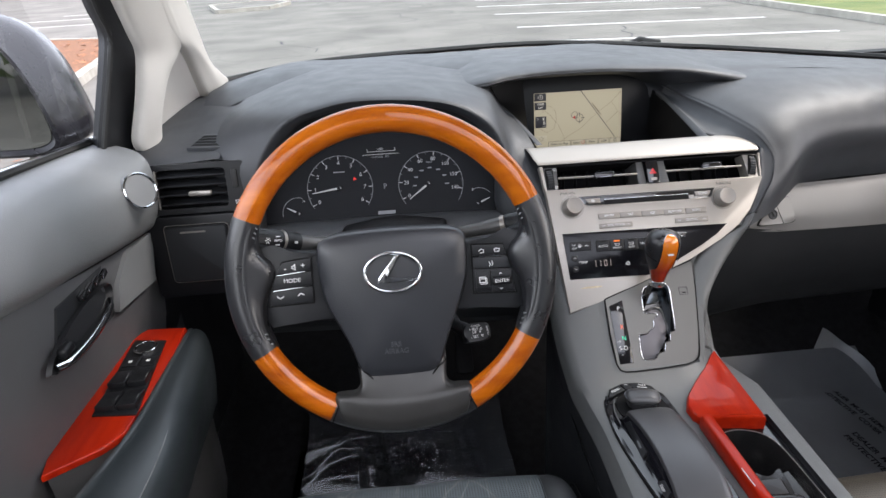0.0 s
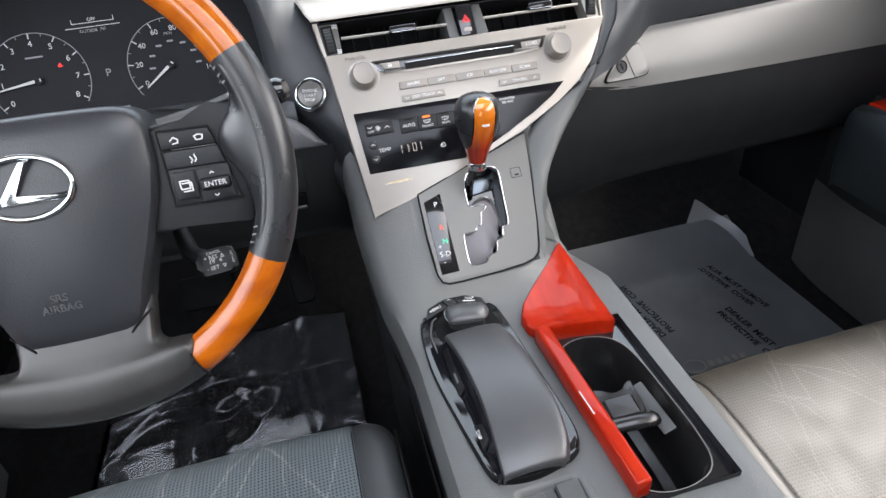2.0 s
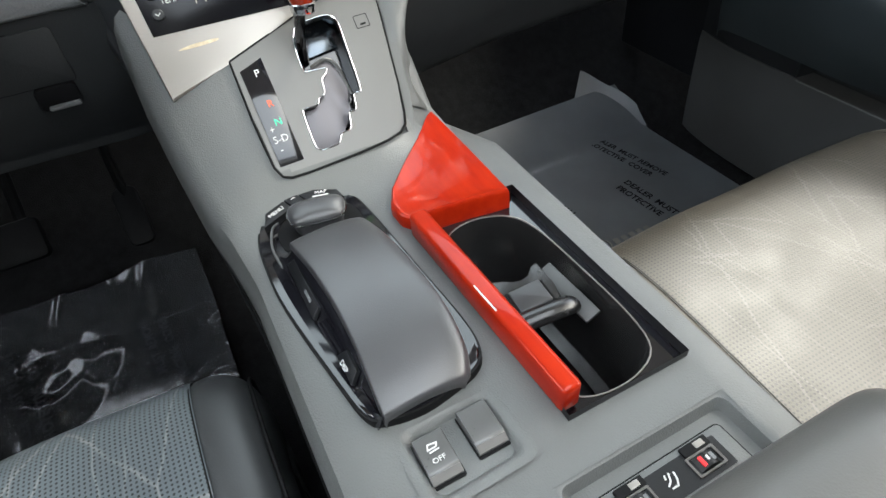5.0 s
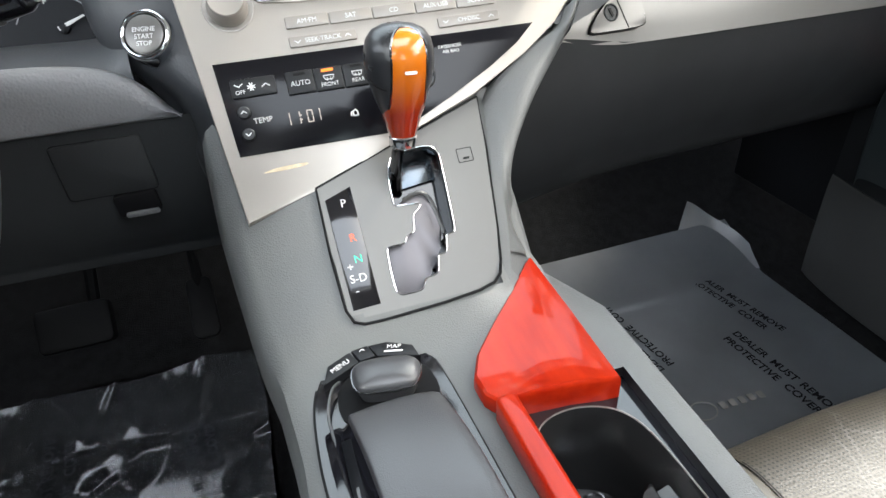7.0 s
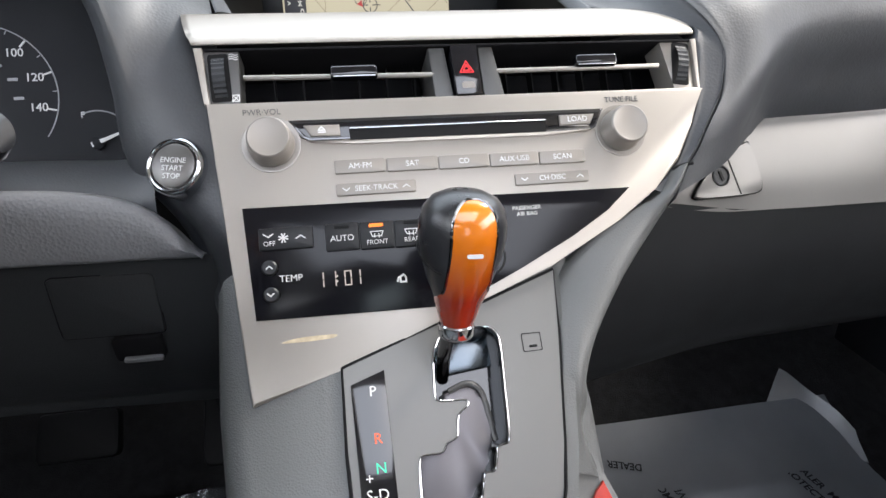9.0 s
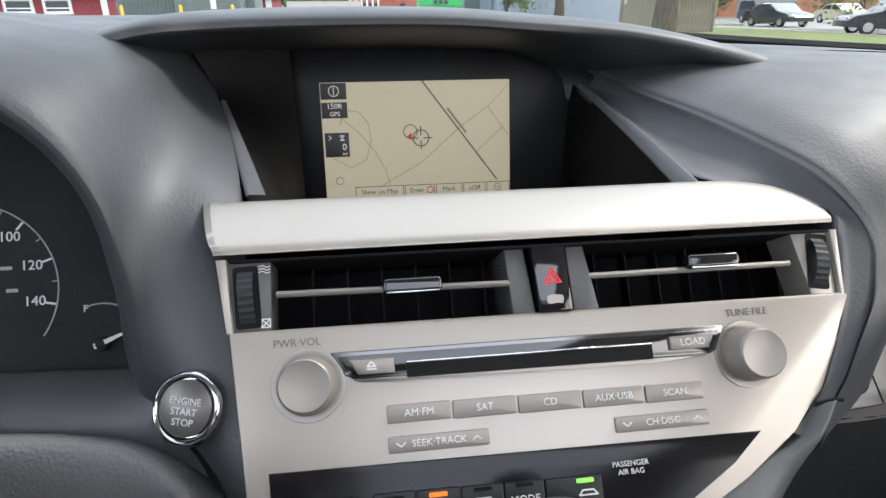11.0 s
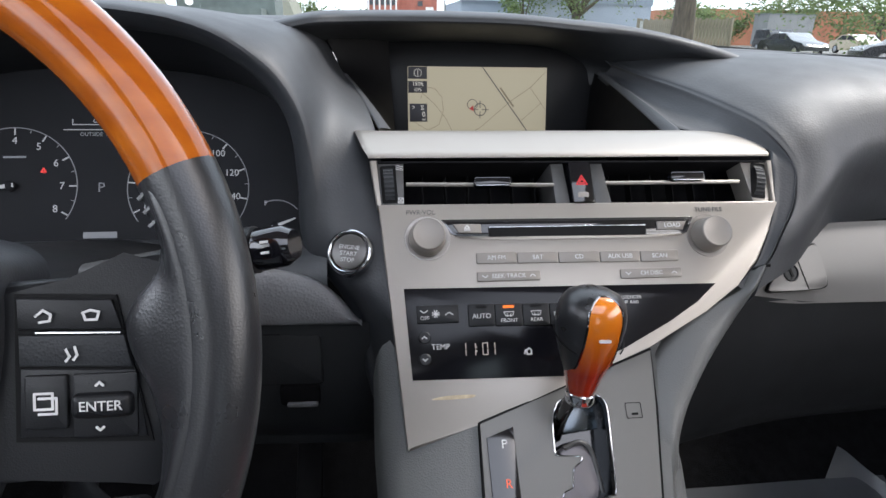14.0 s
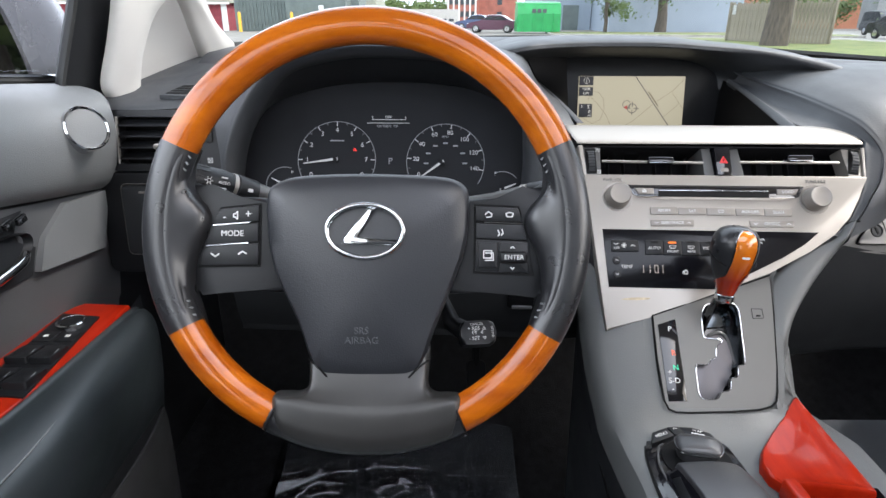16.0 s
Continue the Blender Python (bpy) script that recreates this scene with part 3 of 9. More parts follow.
LIFT = [0.004, 0.004, 0.006, 0.010, 0.014, 0.014, 0.012, 0.016, 0.016, 0.012, 0.008, 0.006, 0.004]


def roll(a, inward, deep):
    """A place on the rolled edge of the brow, towards the dials."""
    c = Vector((-0.02, a.y, 1.03)) - a
    return a + c.normalized() * inward + Vector((0, deep, 0))


rows = []
for a, o, h in zip(ARCH, OUTER, LIFT):
    a, o = Vector(a), Vector(o)
    n = Vector((0, -0.5, 0.85))
    rows.append([o, o.lerp(a, 0.35) + n * h * 0.9, o.lerp(a, 0.70) + n * h, o.lerp(a, 0.90) + n * h * 0.75, a + Vector((0, -0.003, 0.002)), roll(a, 0.009, 0.004), roll(a, 0.015, 0.016), roll(a, 0.017, 0.032)])
part("cluster_hood", skin(rows, 5, 4, 0.0), DASH, dash)

# top over the screen
FRONT = [(0.10, 1.02, 1.180), (0.175, 0.985, 1.198), (0.22, 1.005, 1.202), (0.29, 1.020, 1.2035), (0.39, 1.022, 1.2030), (0.46, 1.024, 1.1985), (0.502, 1.028, 1.1955), (0.546, 1.030, 1.1910), (0.593, 1.030, 1.1835), (0.641, 1.034, 1.1735), (0.672, 1.040, 1.1660), (0.70, 1.046, 1.1590), (0.76, 1.055, 1.146)]
part("dash_end", block(0.02, 0.34, 0.62, (-0.425, 1.035, 0.82), 0.004), PLASTIC, dash)
part("dash_end", block(0.02, 0.34, 0.62, (1.215, 1.020, 0.82), 0.004), PLASTIC, dash)
rows = []
for f in FRONT:
    f = Vector(f)
    wy = 1.45 - 0.10 * (f.x - 0.40) ** 2
    k, low = max(0.0, f.x - 0.5), 0.02 * (f.x < 0.12)
    # the lip rolls over and turns back under; to the right it runs out into the passenger pad
    d = 0.046 if f.x < 0.55 else max(0.0, 0.046 - 0.33 * (f.x - 0.55))
    run = 0.14 if f.x < 0.49 else 0.09 if f.x < 0.52 else 1.05 * d + 0.004
    drop = 0.036 if f.x < 0.49 else 0.042 if f.x < 0.52 else d
    r = 0.0060 if f.x < 0.55 else 0.0060 + 0.02 * (f.x - 0.55)
    roll_edge = [f + Vector((0, 0.045, 0.0055)), f + Vector((0, 0.016, 0.0035)), f + Vector((0, 0.4 * r, 0.0)), f + Vector((0, 0.0, -0.7 * r)), f + Vector((0, 0.5 * r, -1.5 * r))]
    under = [f + Vector((0, 0.5 * r + run * q, -1.5 * r - max(0.0, drop - 1.5 * r) * q ** 0.8)) for q in (0.22, 0.55, 1.0)]
    tail = under[-1] + Vector((0, 0.004, -0.022 if f.x > 0.49 else -0.004))
    rows.append([(f.x, wy, 1.188 - k * 0.10 - low), (f.x, 1.30, 1.200 - k * 0.13 - low), (f.x, 1.14, f.z + 0.006 if f.x < 0.5 else max(f.z + 0.003, 1.190 - k * 0.12))] + roll_edge + under + [tail])
part("screen_hood", skin(rows, 5, 4, 0.0), DASH, dash)

# left end, with the side vent below it
rows = [[(-0.56, 1.16, 1.14), (-0.52, 1.08, 1.14), (-0.50, 0.98, 1.13), (-0.48, 0.90, 1.118), (-0.45, 0.884, 1.112)],
        [(-0.42, 1.20, 1.165), (-0.41, 1.12, 1.160), (-0.40, 1.02, 1.145), (-0.39, 0.91, 1.126), (-0.385, 0.884, 1.118)],
        [(-0.345, 1.25, 1.184), (-0.34, 1.14, 1.172), (-0.335, 1.03, 1.153), (-0.33, 0.915, 1.131), (-0.33, 0.884, 1.121)],
        [(-0.26, 1.33, 1.186), (-0.26, 1.20, 1.180), (-0.265, 1.06, 1.168), (-0.27, 0.935, 1.138), (-0.27, 0.884, 1.124)]]
part("end_pad", skin(rows, 6, 6, 0.0), DASH, dash)

# passenger side pad
CREST = [(0.531, 1.068, 1.153), (0.553, 1.018, 1.142), (0.576, 0.968, 1.132), (0.598, 0.918, 1.119), (0.614, 0.884, 1.107), (0.625, 0.860, 1.090), (0.631, 0.847, 1.074), (0.629, 0.838, 1.058), (0.622, 0.827, 1.042), (0.608, 0.815, 1.026), (0.595, 0.804, 1.009), (0.5835, 0.796, 0.998), (0.570, 0.783, 0.980)]
rows = []
for k, p in enumerate(CREST):
    p, t = Vector(p), k / (len(CREST) - 1)
    # each crest point runs outwards to the passenger's end of the pad
    e = catmull([(1.25, 1.02, 1.151), (1.25, 0.985, 1.148), (1.25, 0.955, 1.140), (1.25, 0.930, 1.122), (1.25, 0.925, 1.095), (1.25, 0.935, 1.050), (1.25, 0.945, 1.015)], 12)
    e = e[min(len(e) - 1, int(t * (len(e) - 1)))]
    q = catmull([(0.74, 1.10, 1.1690), (0.74, 1.02, 1.1645), (0.74, 0.955, 1.149), (0.745, 0.912, 1.125), (0.75, 0.890, 1.092), (0.75, 0.898, 1.045), (0.745, 0.905, 1.000)], 12)
    q = q[min(len(q) - 1, int(t * (len(q) - 1)))]
    w = catmull([(0.95, 1.075, 1.161), (0.95, 1.015, 1.157), (0.95, 0.955, 1.144), (0.95, 0.918, 1.120), (0.95, 0.905, 1.090), (0.95, 0.915, 1.045), (0.95, 0.925, 1.002)], 12)
    w = w[min(len(w) - 1, int(t * (len(w) - 1)))]
    out = (q - p).normalized()
    rows.append([p - out * 0.003 + Vector((-0.002, 0.004, -0.010)), p - out * 0.001 + Vector((0, 0, -0.003)), p + out * 0.004, p + out * 0.012 + Vector((0, 0, 0.004 * (1 - t))), p.lerp(q, 0.35) + Vector((0, -0.004, 0.009 * (1 - t))), q, w, e])
part("passenger_pad", skin(rows, 3, 5, 0.0), DASH, dash)
rows = [[(0.50, 1.44, 1.184), (0.75, 1.40, 1.164), (0.95, 1.31, 1.154), (1.12, 1.18, 1.149), (1.25, 1.08, 1.147)],
        [(0.505, 1.26, 1.186), (0.74, 1.26, 1.167), (0.95, 1.21, 1.157), (1.10, 1.12, 1.153), (1.25, 1.05, 1.149)],
        [(0.515, 1.13, 1.174), (0.74, 1.14, 1.1715), (0.95, 1.11, 1.160), (1.10, 1.06, 1.156), (1.25, 1.03, 1.150)],
        [(0.529, 1.069, 1.1520), (0.74, 1.097, 1.1685), (0.95, 1.073, 1.1605), (1.10, 1.043, 1.1555), (1.25, 1.018, 1.1505)]]
part("passenger_top", skin(rows, 6, 6, 0.0), DASH, dash)

# glove compartment: pale upper band, dark lower door
rows = [[(0.570, 0.850, 0.988), (0.572, 0.840, 0.980), (0.574, 0.832, 0.968), (0.576, 0.828, 0.955)],
        [(0.640, 0.876, 1.001), (0.642, 0.866, 0.992), (0.645, 0.850, 0.962), (0.648, 0.843, 0.938)],
        [(0.710, 0.888, 1.006), (0.71, 0.878, 0.996), (0.71, 0.861, 0.962), (0.71, 0.852, 0.932)],
        [(0.86, 0.896, 1.008), (0.86, 0.886, 0.998), (0.865, 0.868, 0.960), (0.87, 0.858, 0.928)],
        [(1.25, 0.926, 1.016), (1.25, 0.916, 1.006), (1.25, 0.898, 0.960), (1.25, 0.888, 0.915)]]
part("glovebox_band", skin(rows, 8, 6, 0.0), BAND, dash, "satin grey upper band of the glove compartment")
rows = [[(0.52, 0.82, 0.96), (0.52, 0.81, 0.87), (0.52, 0.82, 0.80), (0.52, 0.86, 0.765), (0.53, 1.1, 0.75)],
        [(0.592, 0.832, 0.954), (0.60, 0.826, 0.87), (0.605, 0.84, 0.80), (0.61, 0.885, 0.762), (0.61, 1.1, 0.75)],
        [(0.70, 0.852, 0.933), (0.71, 0.850, 0.87), (0.71, 0.867, 0.80), (0.71, 0.905, 0.757), (0.71, 1.1, 0.75)],
        [(0.87, 0.860, 0.929), (0.87, 0.860, 0.87), (0.87, 0.88, 0.80), (0.87, 0.92, 0.752), (0.87, 1.1, 0.75)],
        [(1.25, 0.890, 0.916), (1.25, 0.890, 0.86), (1.25, 0.91, 0.79), (1.25, 0.94, 0.75), (1.25, 1.1, 0.75)]]
part("glovebox_door", skin(rows, 6, 5, 0.0), LOWER, dash)
LOCK = plane((0.651, 0.8495, 0.9680), 27, 9)
LATCH = smooth2([(-0.029, -0.0145), (-0.006, -0.0175), (0.020, -0.0185), (0.0375, -0.0180), (0.0430, -0.012), (0.0410, 0.008), (0.0365, 0.0235), (0.0320, 0.0255), (0.012, 0.0175), (-0.010, 0.005)], 3)
latch = part("glovebox_latch", prism(LATCH, -0.012, 0.0016, 0.0010), BAND, dash, m=LOCK)
part("latch_gap", frame_ring([(0.010 + (x - 0.010) * 1.028, 0.0035 + (y - 0.0035) * 1.045) for x, y in LATCH], LATCH, -0.010, 0.0006), SOFT_BLACK, latch, m=LOCK)
part("latch_gap", prism([(0.0085, 0.0165), (0.0098, 0.0170), (0.0192, -0.0180), (0.0178, -0.0180)], 0, 0.0019), SOFT_BLACK, latch, m=LOCK)
part("key_lock", lathe([(0.0090, 0.0), (0.0090, 0.0026), (0.0078, 0.0030), (0.0070, 0.0018), (0.0005, 0.0018)], 24), VINYL, latch, m=LOCK)
part("key_slot", prism(rounded(0.0028, 0.0095, 0.001), 0, 0.0026), SOFT_BLACK, latch, m=LOCK @ pose(0, 0, 0, 0, 0, 20))

# driver's knee panel under the instruments
KNEES = ((-0.235, 0.838, 0.992), (-0.10, 0.830, 0.997), (0.06, 0.824, 0.998), (0.123, 0.8215, 0.997), (0.163, 0.819, 0.993), (0.189, 0.818, 0.985), (0.209, 0.8165, 0.970), (0.224, 0.8155, 0.950), (0.230, 0.816, 0.9445))
part("knee_bolster", skin([[(x, y + 0.040, z - 0.030), (x, y + 0.022, z - 0.008), (x, y + 0.008, z - 0.001), (x, y, z - 0.35 * (z - 0.944)), (x, y - 0.0015, 0.951 if z > 0.953 else z), (x, y + 0.002, 0.9445), (x, y + 0.012, 0.9435)] for x, y, z in KNEES], 5, 5, 0.0), KNEE, dash, "grained grey knee bolster")
KNEE_PANEL = material("dark_grey_knee_panel", (0.012, 0.013, 0.0145), 0.5, bump=0.25, grain=700, vary=0.12)
part("knee_panel", skin([[(x, y + 0.004, 0.9442), (x, y + 0.0045, 0.90), (x, y + 0.008, 0.86), (x, y + 0.022, 0.815), (x, y + 0.05, 0.797), (x, 1.10, 0.785)] for x, y, z in KNEES[:7] + ((0.24, 0.818, 0.9), (0.275, 0.822, 0.9))], 4, 5, 0.0), KNEE_PANEL, dash, "dark lower knee panel")

LID = plane((0.157, 0.8240, 0.9085), 0, -2)
part("fuse_lid", prism(rounded(0.072, 0.050, 0.004), -0.006, 0.0020, 0.0010), KNEE_PANEL, dash, m=LID)
part("fuse_lid_gap", frame_ring(rounded(0.0736, 0.0516, 0.0045), rounded(0.072, 0.050, 0.004), -0.006, 0.0006), SOFT_BLACK, dash, m=LID)
REL = plane((0.1715, 0.8215, 0.8715), -8, -2)
part("bonnet_release", prism(rounded(0.036, 0.022, 0.004), -0.004, 0.0012, 0.0008), VOID, dash, "black release lever recess", m=REL)
part("release_edge", prism(rounded(0.028, 0.0045, 0.0018, 0.002, -0.0085), -0.002, 0.0045, 0.0012), KNEE, dash, m=REL)
for k in range(4):
    part("vent_slit", prism(rounded(0.013, 0.0007, 0.0003, 0.034, 0.008 - 0.0032 * k), -0.004, -0.0040 + 0.0005), VOID, dash, m=REL)

# upper sheet of the dash below the windscreen
rows = [[(x, 1.448 - 0.10 * (x - 0.40) ** 2 - (0.10 if x < -0.2 else 0.0), 1.1885), (x, 1.36, 1.1975), (x, 1.26, 1.2030), (x, 1.17, 1.2015), (x, 1.09, 1.186)] for x in (-0.22, -0.10, 0.05, 0.20, 0.35, 0.48)]
rows.insert(0, [(-0.345, 1.222, 1.185), (-0.345, 1.20, 1.184), (-0.345, 1.17, 1.181), (-0.345, 1.13, 1.176), (-0.345, 1.06, 1.148)])
rows.append([(0.60, 1.43, 1.170), (0.60, 1.36, 1.178), (0.60, 1.26, 1.182), (0.60, 1.17, 1.180), (0.60, 1.09, 1.165)])
part("dash_top", skin(rows, 6, 5, 0.0), DASH, dash)

# instruments behind the wheel
CLUSTER = plane((-0.02, 0.925, 1.043), 25)
DIAL = material("dial_black", (0.015, 0.016, 0.019), 0.7, vary=0.1, spec=0.15)
INK = glow("dial_white", (0.85, 0.88, 0.92), 0.18)
DIM = glow("dial_grey", (0.50, 0.53, 0.58), 0.10)
WARN = glow("warning_red", (0.9, 0.04, 0.03), 0.55)
cluster = part("instrument_board", prism(smooth2([(-0.215, -0.075), (-0.216, 0.0), (-0.19, 0.065), (-0.11, 0.105), (0.02, 0.118), (0.13, 0.108), (0.20, 0.07), (0.222, 0.0), (0.22, -0.075)], 4), -0.03, 0.0, 0.0), DIAL, dash, "black instrument panel with white dials", m=CLUSTER)
inner = [Vector(p) for p in ARCH[:11]]
rows = []
loc = [(-0.205, -0.07), (-0.207, -0.02), (-0.200, 0.035), (-0.165, 0.082), (-0.10, 0.106), (-0.02, 0.116), (0.09, 0.112), (0.155, 0.092), (0.196, 0.055), (0.213, 0.0), (0.215, -0.07)]
for a, (u, v) in zip(inner, loc):
    b = CLUSTER @ Vector((u, v, 0.002))
    a = roll(a, 0.0165, 0.030)
    rows.append([a, a.lerp(b, 0.5) + Vector((0, 0.004, -0.004)), b])
part("cluster_shroud", skin(rows, 5, 4, 0.0), VINYL, dash)
FASCIA = material("smooth_grey_fascia", (0.060, 0.064, 0.070), 0.45, bump=0.2, grain=600, vary=0.1)
part("cluster_sill", skin([[(x, y + dy, z + dz) for dy, dz in ((0.012, -0.014), (0.006, -0.001), (-0.012, -0.002), (-0.026, -0.010), (-0.036, -0.026), (-0.042, -0.055))] for x, y, z in ((-0.228, 0.885, 1.001), (-0.12, 0.885, 1.003), (0.0, 0.885, 1.003), (0.10, 0.884, 1.002), (0.155, 0.883, 1.000), (0.185, 0.880, 1.001), (0.200, 0.876, 1.006))], 5, 4, 0.0), FASCIA, dash, "grey fascia under the instruments")


def dial(u, v, r, marks, first, step, size, tick=INK):
    m = CLUSTER @ pose(u, v, 0.0006)
    ring = [(r * math.cos(radians(a)), r * math.sin(radians(a))) for a in range(-34, 215, 4)]
    strokes([ring], 0.0009, m, DIM, cluster, "dial_ring")
    lines = []
    for i, word in enumerate(marks):
        a = radians(first - step * i)
        lines.append([((r - 0.0065) * math.cos(a), (r - 0.0065) * math.sin(a)), ((r - 0.001) * math.cos(a), (r - 0.001) * math.sin(a))])
        lettering(word, size, m @ pose((r - 0.0135) * math.cos(a), (r - 0.0125) * math.sin(a), 0), INK, cluster, "dial_number")
    tagged(strokes(lines, 0.0013, m, tick, cluster, "dial_scale", 0.0002), kind="stuff")
    fine = []
    for i in range((len(marks) - 1) * 2 + 1):
        a = radians(first - step * i / 2)
        fine.append([((r - 0.0035) * math.cos(a), (r - 0.0035) * math.sin(a)), ((r - 0.001) * math.cos(a), (r - 0.001) * math.sin(a))])
    tagged(strokes(fine, 0.0007, m, DIM, cluster, "dial_scale"), kind="stuff")


def needle(u, v, a, length):
    bm = bmesh.new()
    prism([(-0.004, -0.0018), (length, -0.0006), (length, 0.0006), (-0.004, 0.0018)], 0, 0.0015, 0, bm=bm)
    part("needle", bm, INK, cluster, m=CLUSTER @ pose(u, v, 0.004, 0, 0, a))
    part("needle_cap", lathe([(0.005, 0), (0.005, 0.003), (0.003, 0.0045), (0.0005, 0.0048)], 16), DIAL, cluster, m=CLUSTER @ pose(u, v, 0.001))


dial(-0.071, 0.002, 0.056, "0 1 2 3 4 5 6 7 8".split(), 210, 30, 0.0095)
dial(0.086, -0.001, 0.056, "0 20 40 60 80 100 120 140".split(), 205, 31, 0.0090)
needle(-0.073, 0.002, 188, 0.046)
needle(0.080, -0.002, 216, 0.040)
for word, u, v in (("MPH", 0.0855, 0.036), ("P", 0.0065, 0.0)):
    lettering(word, 0.005 if len(word) > 1 else 0.013, CLUSTER @ pose(u, v, 0.0006), DIM, cluster, "dial_lettering")
for k in range(7):
    a = radians(205 - 31 * (k + 0.7))
    part("dial_bar", prism(rounded(0.007, 0.0022, 0.0004, 0.086 + 0.028 * math.cos(a), -0.001 + 0.028 * math.sin(a)), 0, 0.0006), DIM, cluster, m=CLUSTER)
part("dial_bar", prism(rounded(0.020, 0.0018, 0.0004, -0.071, 0.030), 0, 0.0006), DIM, cluster, m=CLUSTER)
strokes([[(-0.020, 0.066), (-0.020, 0.061), (0.028, 0.061), (0.028, 0.066)], [(-0.028, 0.056), (0.034, 0.056)]], 0.0008, CLUSTER @ pose(0, 0, 0.0008), INK, cluster, "display_frame")
lettering("OFF", 0.0055, CLUSTER @ pose(0.003, 0.0645, 0.0006), INK, cluster, "display_lettering")
lettering("OUTSIDE  79F", 0.0050, CLUSTER @ pose(0.002, 0.0515, 0.0006), DIM, cluster, "display_lettering")
part("odometer_bar", prism(rounded(0.030, 0.006, 0.0005, 0.006, -0.045), 0, 0.0006), DIM, cluster, m=CLUSTER)
strokes([[(-0.0350, 0.0155), (-0.033, 0.0190), (-0.0310, 0.0155), (-0.0350, 0.0155)]], 0.0014, CLUSTER @ pose(-0.012, 0.0, 0.0008), WARN, cluster, "warning_light")
for u, v, a0, a1, na in ((-0.146, -0.035, 70, 190, 152), (0.168, -0.040, 40, 118, 22)):
    r = 0.026
    strokes([[(u + r * math.cos(radians(a)), v + r * math.sin(radians(a))) for a in range(a0, a1 + 1, 8)]], 0.0010, CLUSTER @ pose(0, 0, 0.0006), DIM, cluster, "dial_ring")
    needle(u, v, na, 0.020)
lettering("H", 0.0055, CLUSTER @ pose(-0.135, -0.016, 0.0006), INK, cluster, "dial_lettering")
lettering("F", 0.0065, CLUSTER @ pose(0.158, -0.017, 0.0006), INK, cluster, "dial_lettering")
lettering("C", 0.0055, CLUSTER @ pose(-0.166, -0.055, 0.0006), INK, cluster, "dial_lettering")

# side air vent and coin drawer
VENT = plane((-0.3125, 0.868, 1.083), 12)
part("vent_frame", holed(rounded(0.150, 0.080, 0.006, 0.006, 0.0), rounded(0.108, 0.062, 0.006, -0.004, 0.0), -0.02, 0.0), PLASTIC, dash, m=VENT)
part("vent_back", prism(rounded(0.116, 0.068, 0.004, -0.004), -0.032, -0.026), SOFT_BLACK, dash, m=VENT)
for k in range(4):
    part("vent_slat", prism(rounded(0.108, 0.016, 0.002, -0.004), 0, 0.0022, 0.0008), PLASTIC, dash, m=VENT @ pose(0, 0.022 - 0.0145 * k, -0.006, -58))
part("vent_tab", prism(rounded(0.036, 0.008, 0.003), -0.004, 0.004, 0.002), STEEL, dash, "grey metal vent tab", m=VENT @ pose(0.008, -0.008, 0.002))
part("vent_strip", prism(rounded(0.0022, 0.062, 0.001), -0.002, 0.0025, 0.0008), STEEL, dash, m=VENT @ pose(-0.0585, 0, 0))
part("vent_wheel", prism(rounded(0.010, 0.030, 0.003), -0.002, 0.004, 0.002), RUBBER, dash, m=VENT @ pose(0.064, 0.012, 0))
strokes([[(-0.003, -0.003), (0.003, -0.003), (0.003, 0.003), (-0.003, 0.003), (-0.003, -0.003)], [(-0.003, -0.003), (0.003, 0.003)], [(-0.003, 0.003), (0.003, -0.003)]], 0.0007, VENT @ pose(0.064, -0.026, 0.0006), WHITE, dash, "vent_sign")
DRAWER = plane((-0.325, 0.846, 0.972), 6)
part("drawer_panel", prism(rounded(0.155, 0.140, 0.01), -0.03, -0.004, 0.003), PLASTIC, dash, m=DRAWER)
part("coin_drawer", prism(rounded(0.098, 0.094, 0.006, 0.004, 0.006), -0.004, 0.004, 0.0025), VINYL, dash, m=DRAWER)
part("drawer_gap", frame_ring(rounded(0.102, 0.098, 0.007, 0.004, 0.006), rounded(0.098, 0.094, 0.006, 0.004, 0.006), -0.004, -0.0030), SOFT_BLACK, dash, m=DRAWER)
part("drawer_edge", frame_ring(rounded(0.1035, 0.0995, 0.0075, 0.004, 0.006), rounded(0.1022, 0.0982, 0.007, 0.004, 0.006), -0.004, -0.0022), STEEL, dash, "pale edge round the drawer", m=DRAWER)
part("drawer_strip", prism(rounded(0.040, 0.0026, 0.001, 0.0, 0.045), 0.003, 0.0052), KEY_GREY, dash, m=DRAWER)
# demister slots on the top
TOPV = pose(-0.290, 0.930, 1.1400, 14, 0, -4)
part("demister_frame", prism([(-0.036, -0.020), (0.036, -0.022), (0.030, 0.024), (-0.020, 0.025)], -0.004, 0.0020, 0.001), DASH, dash, m=TOPV)
for k in range(4):
    part("demister_slot", prism([(-0.029 + 0.0030 * k, -0.0150 + 0.0090 * k), (0.0310 - 0.0012 * k, -0.0170 + 0.0092 * k), (0.0300 - 0.0012 * k, -0.0112 + 0.0092 * k), (-0.0265 + 0.0030 * k, -0.0092 + 0.0090 * k)], 0.001, 0.0026), SOFT_BLACK, dash, m=TOPV)
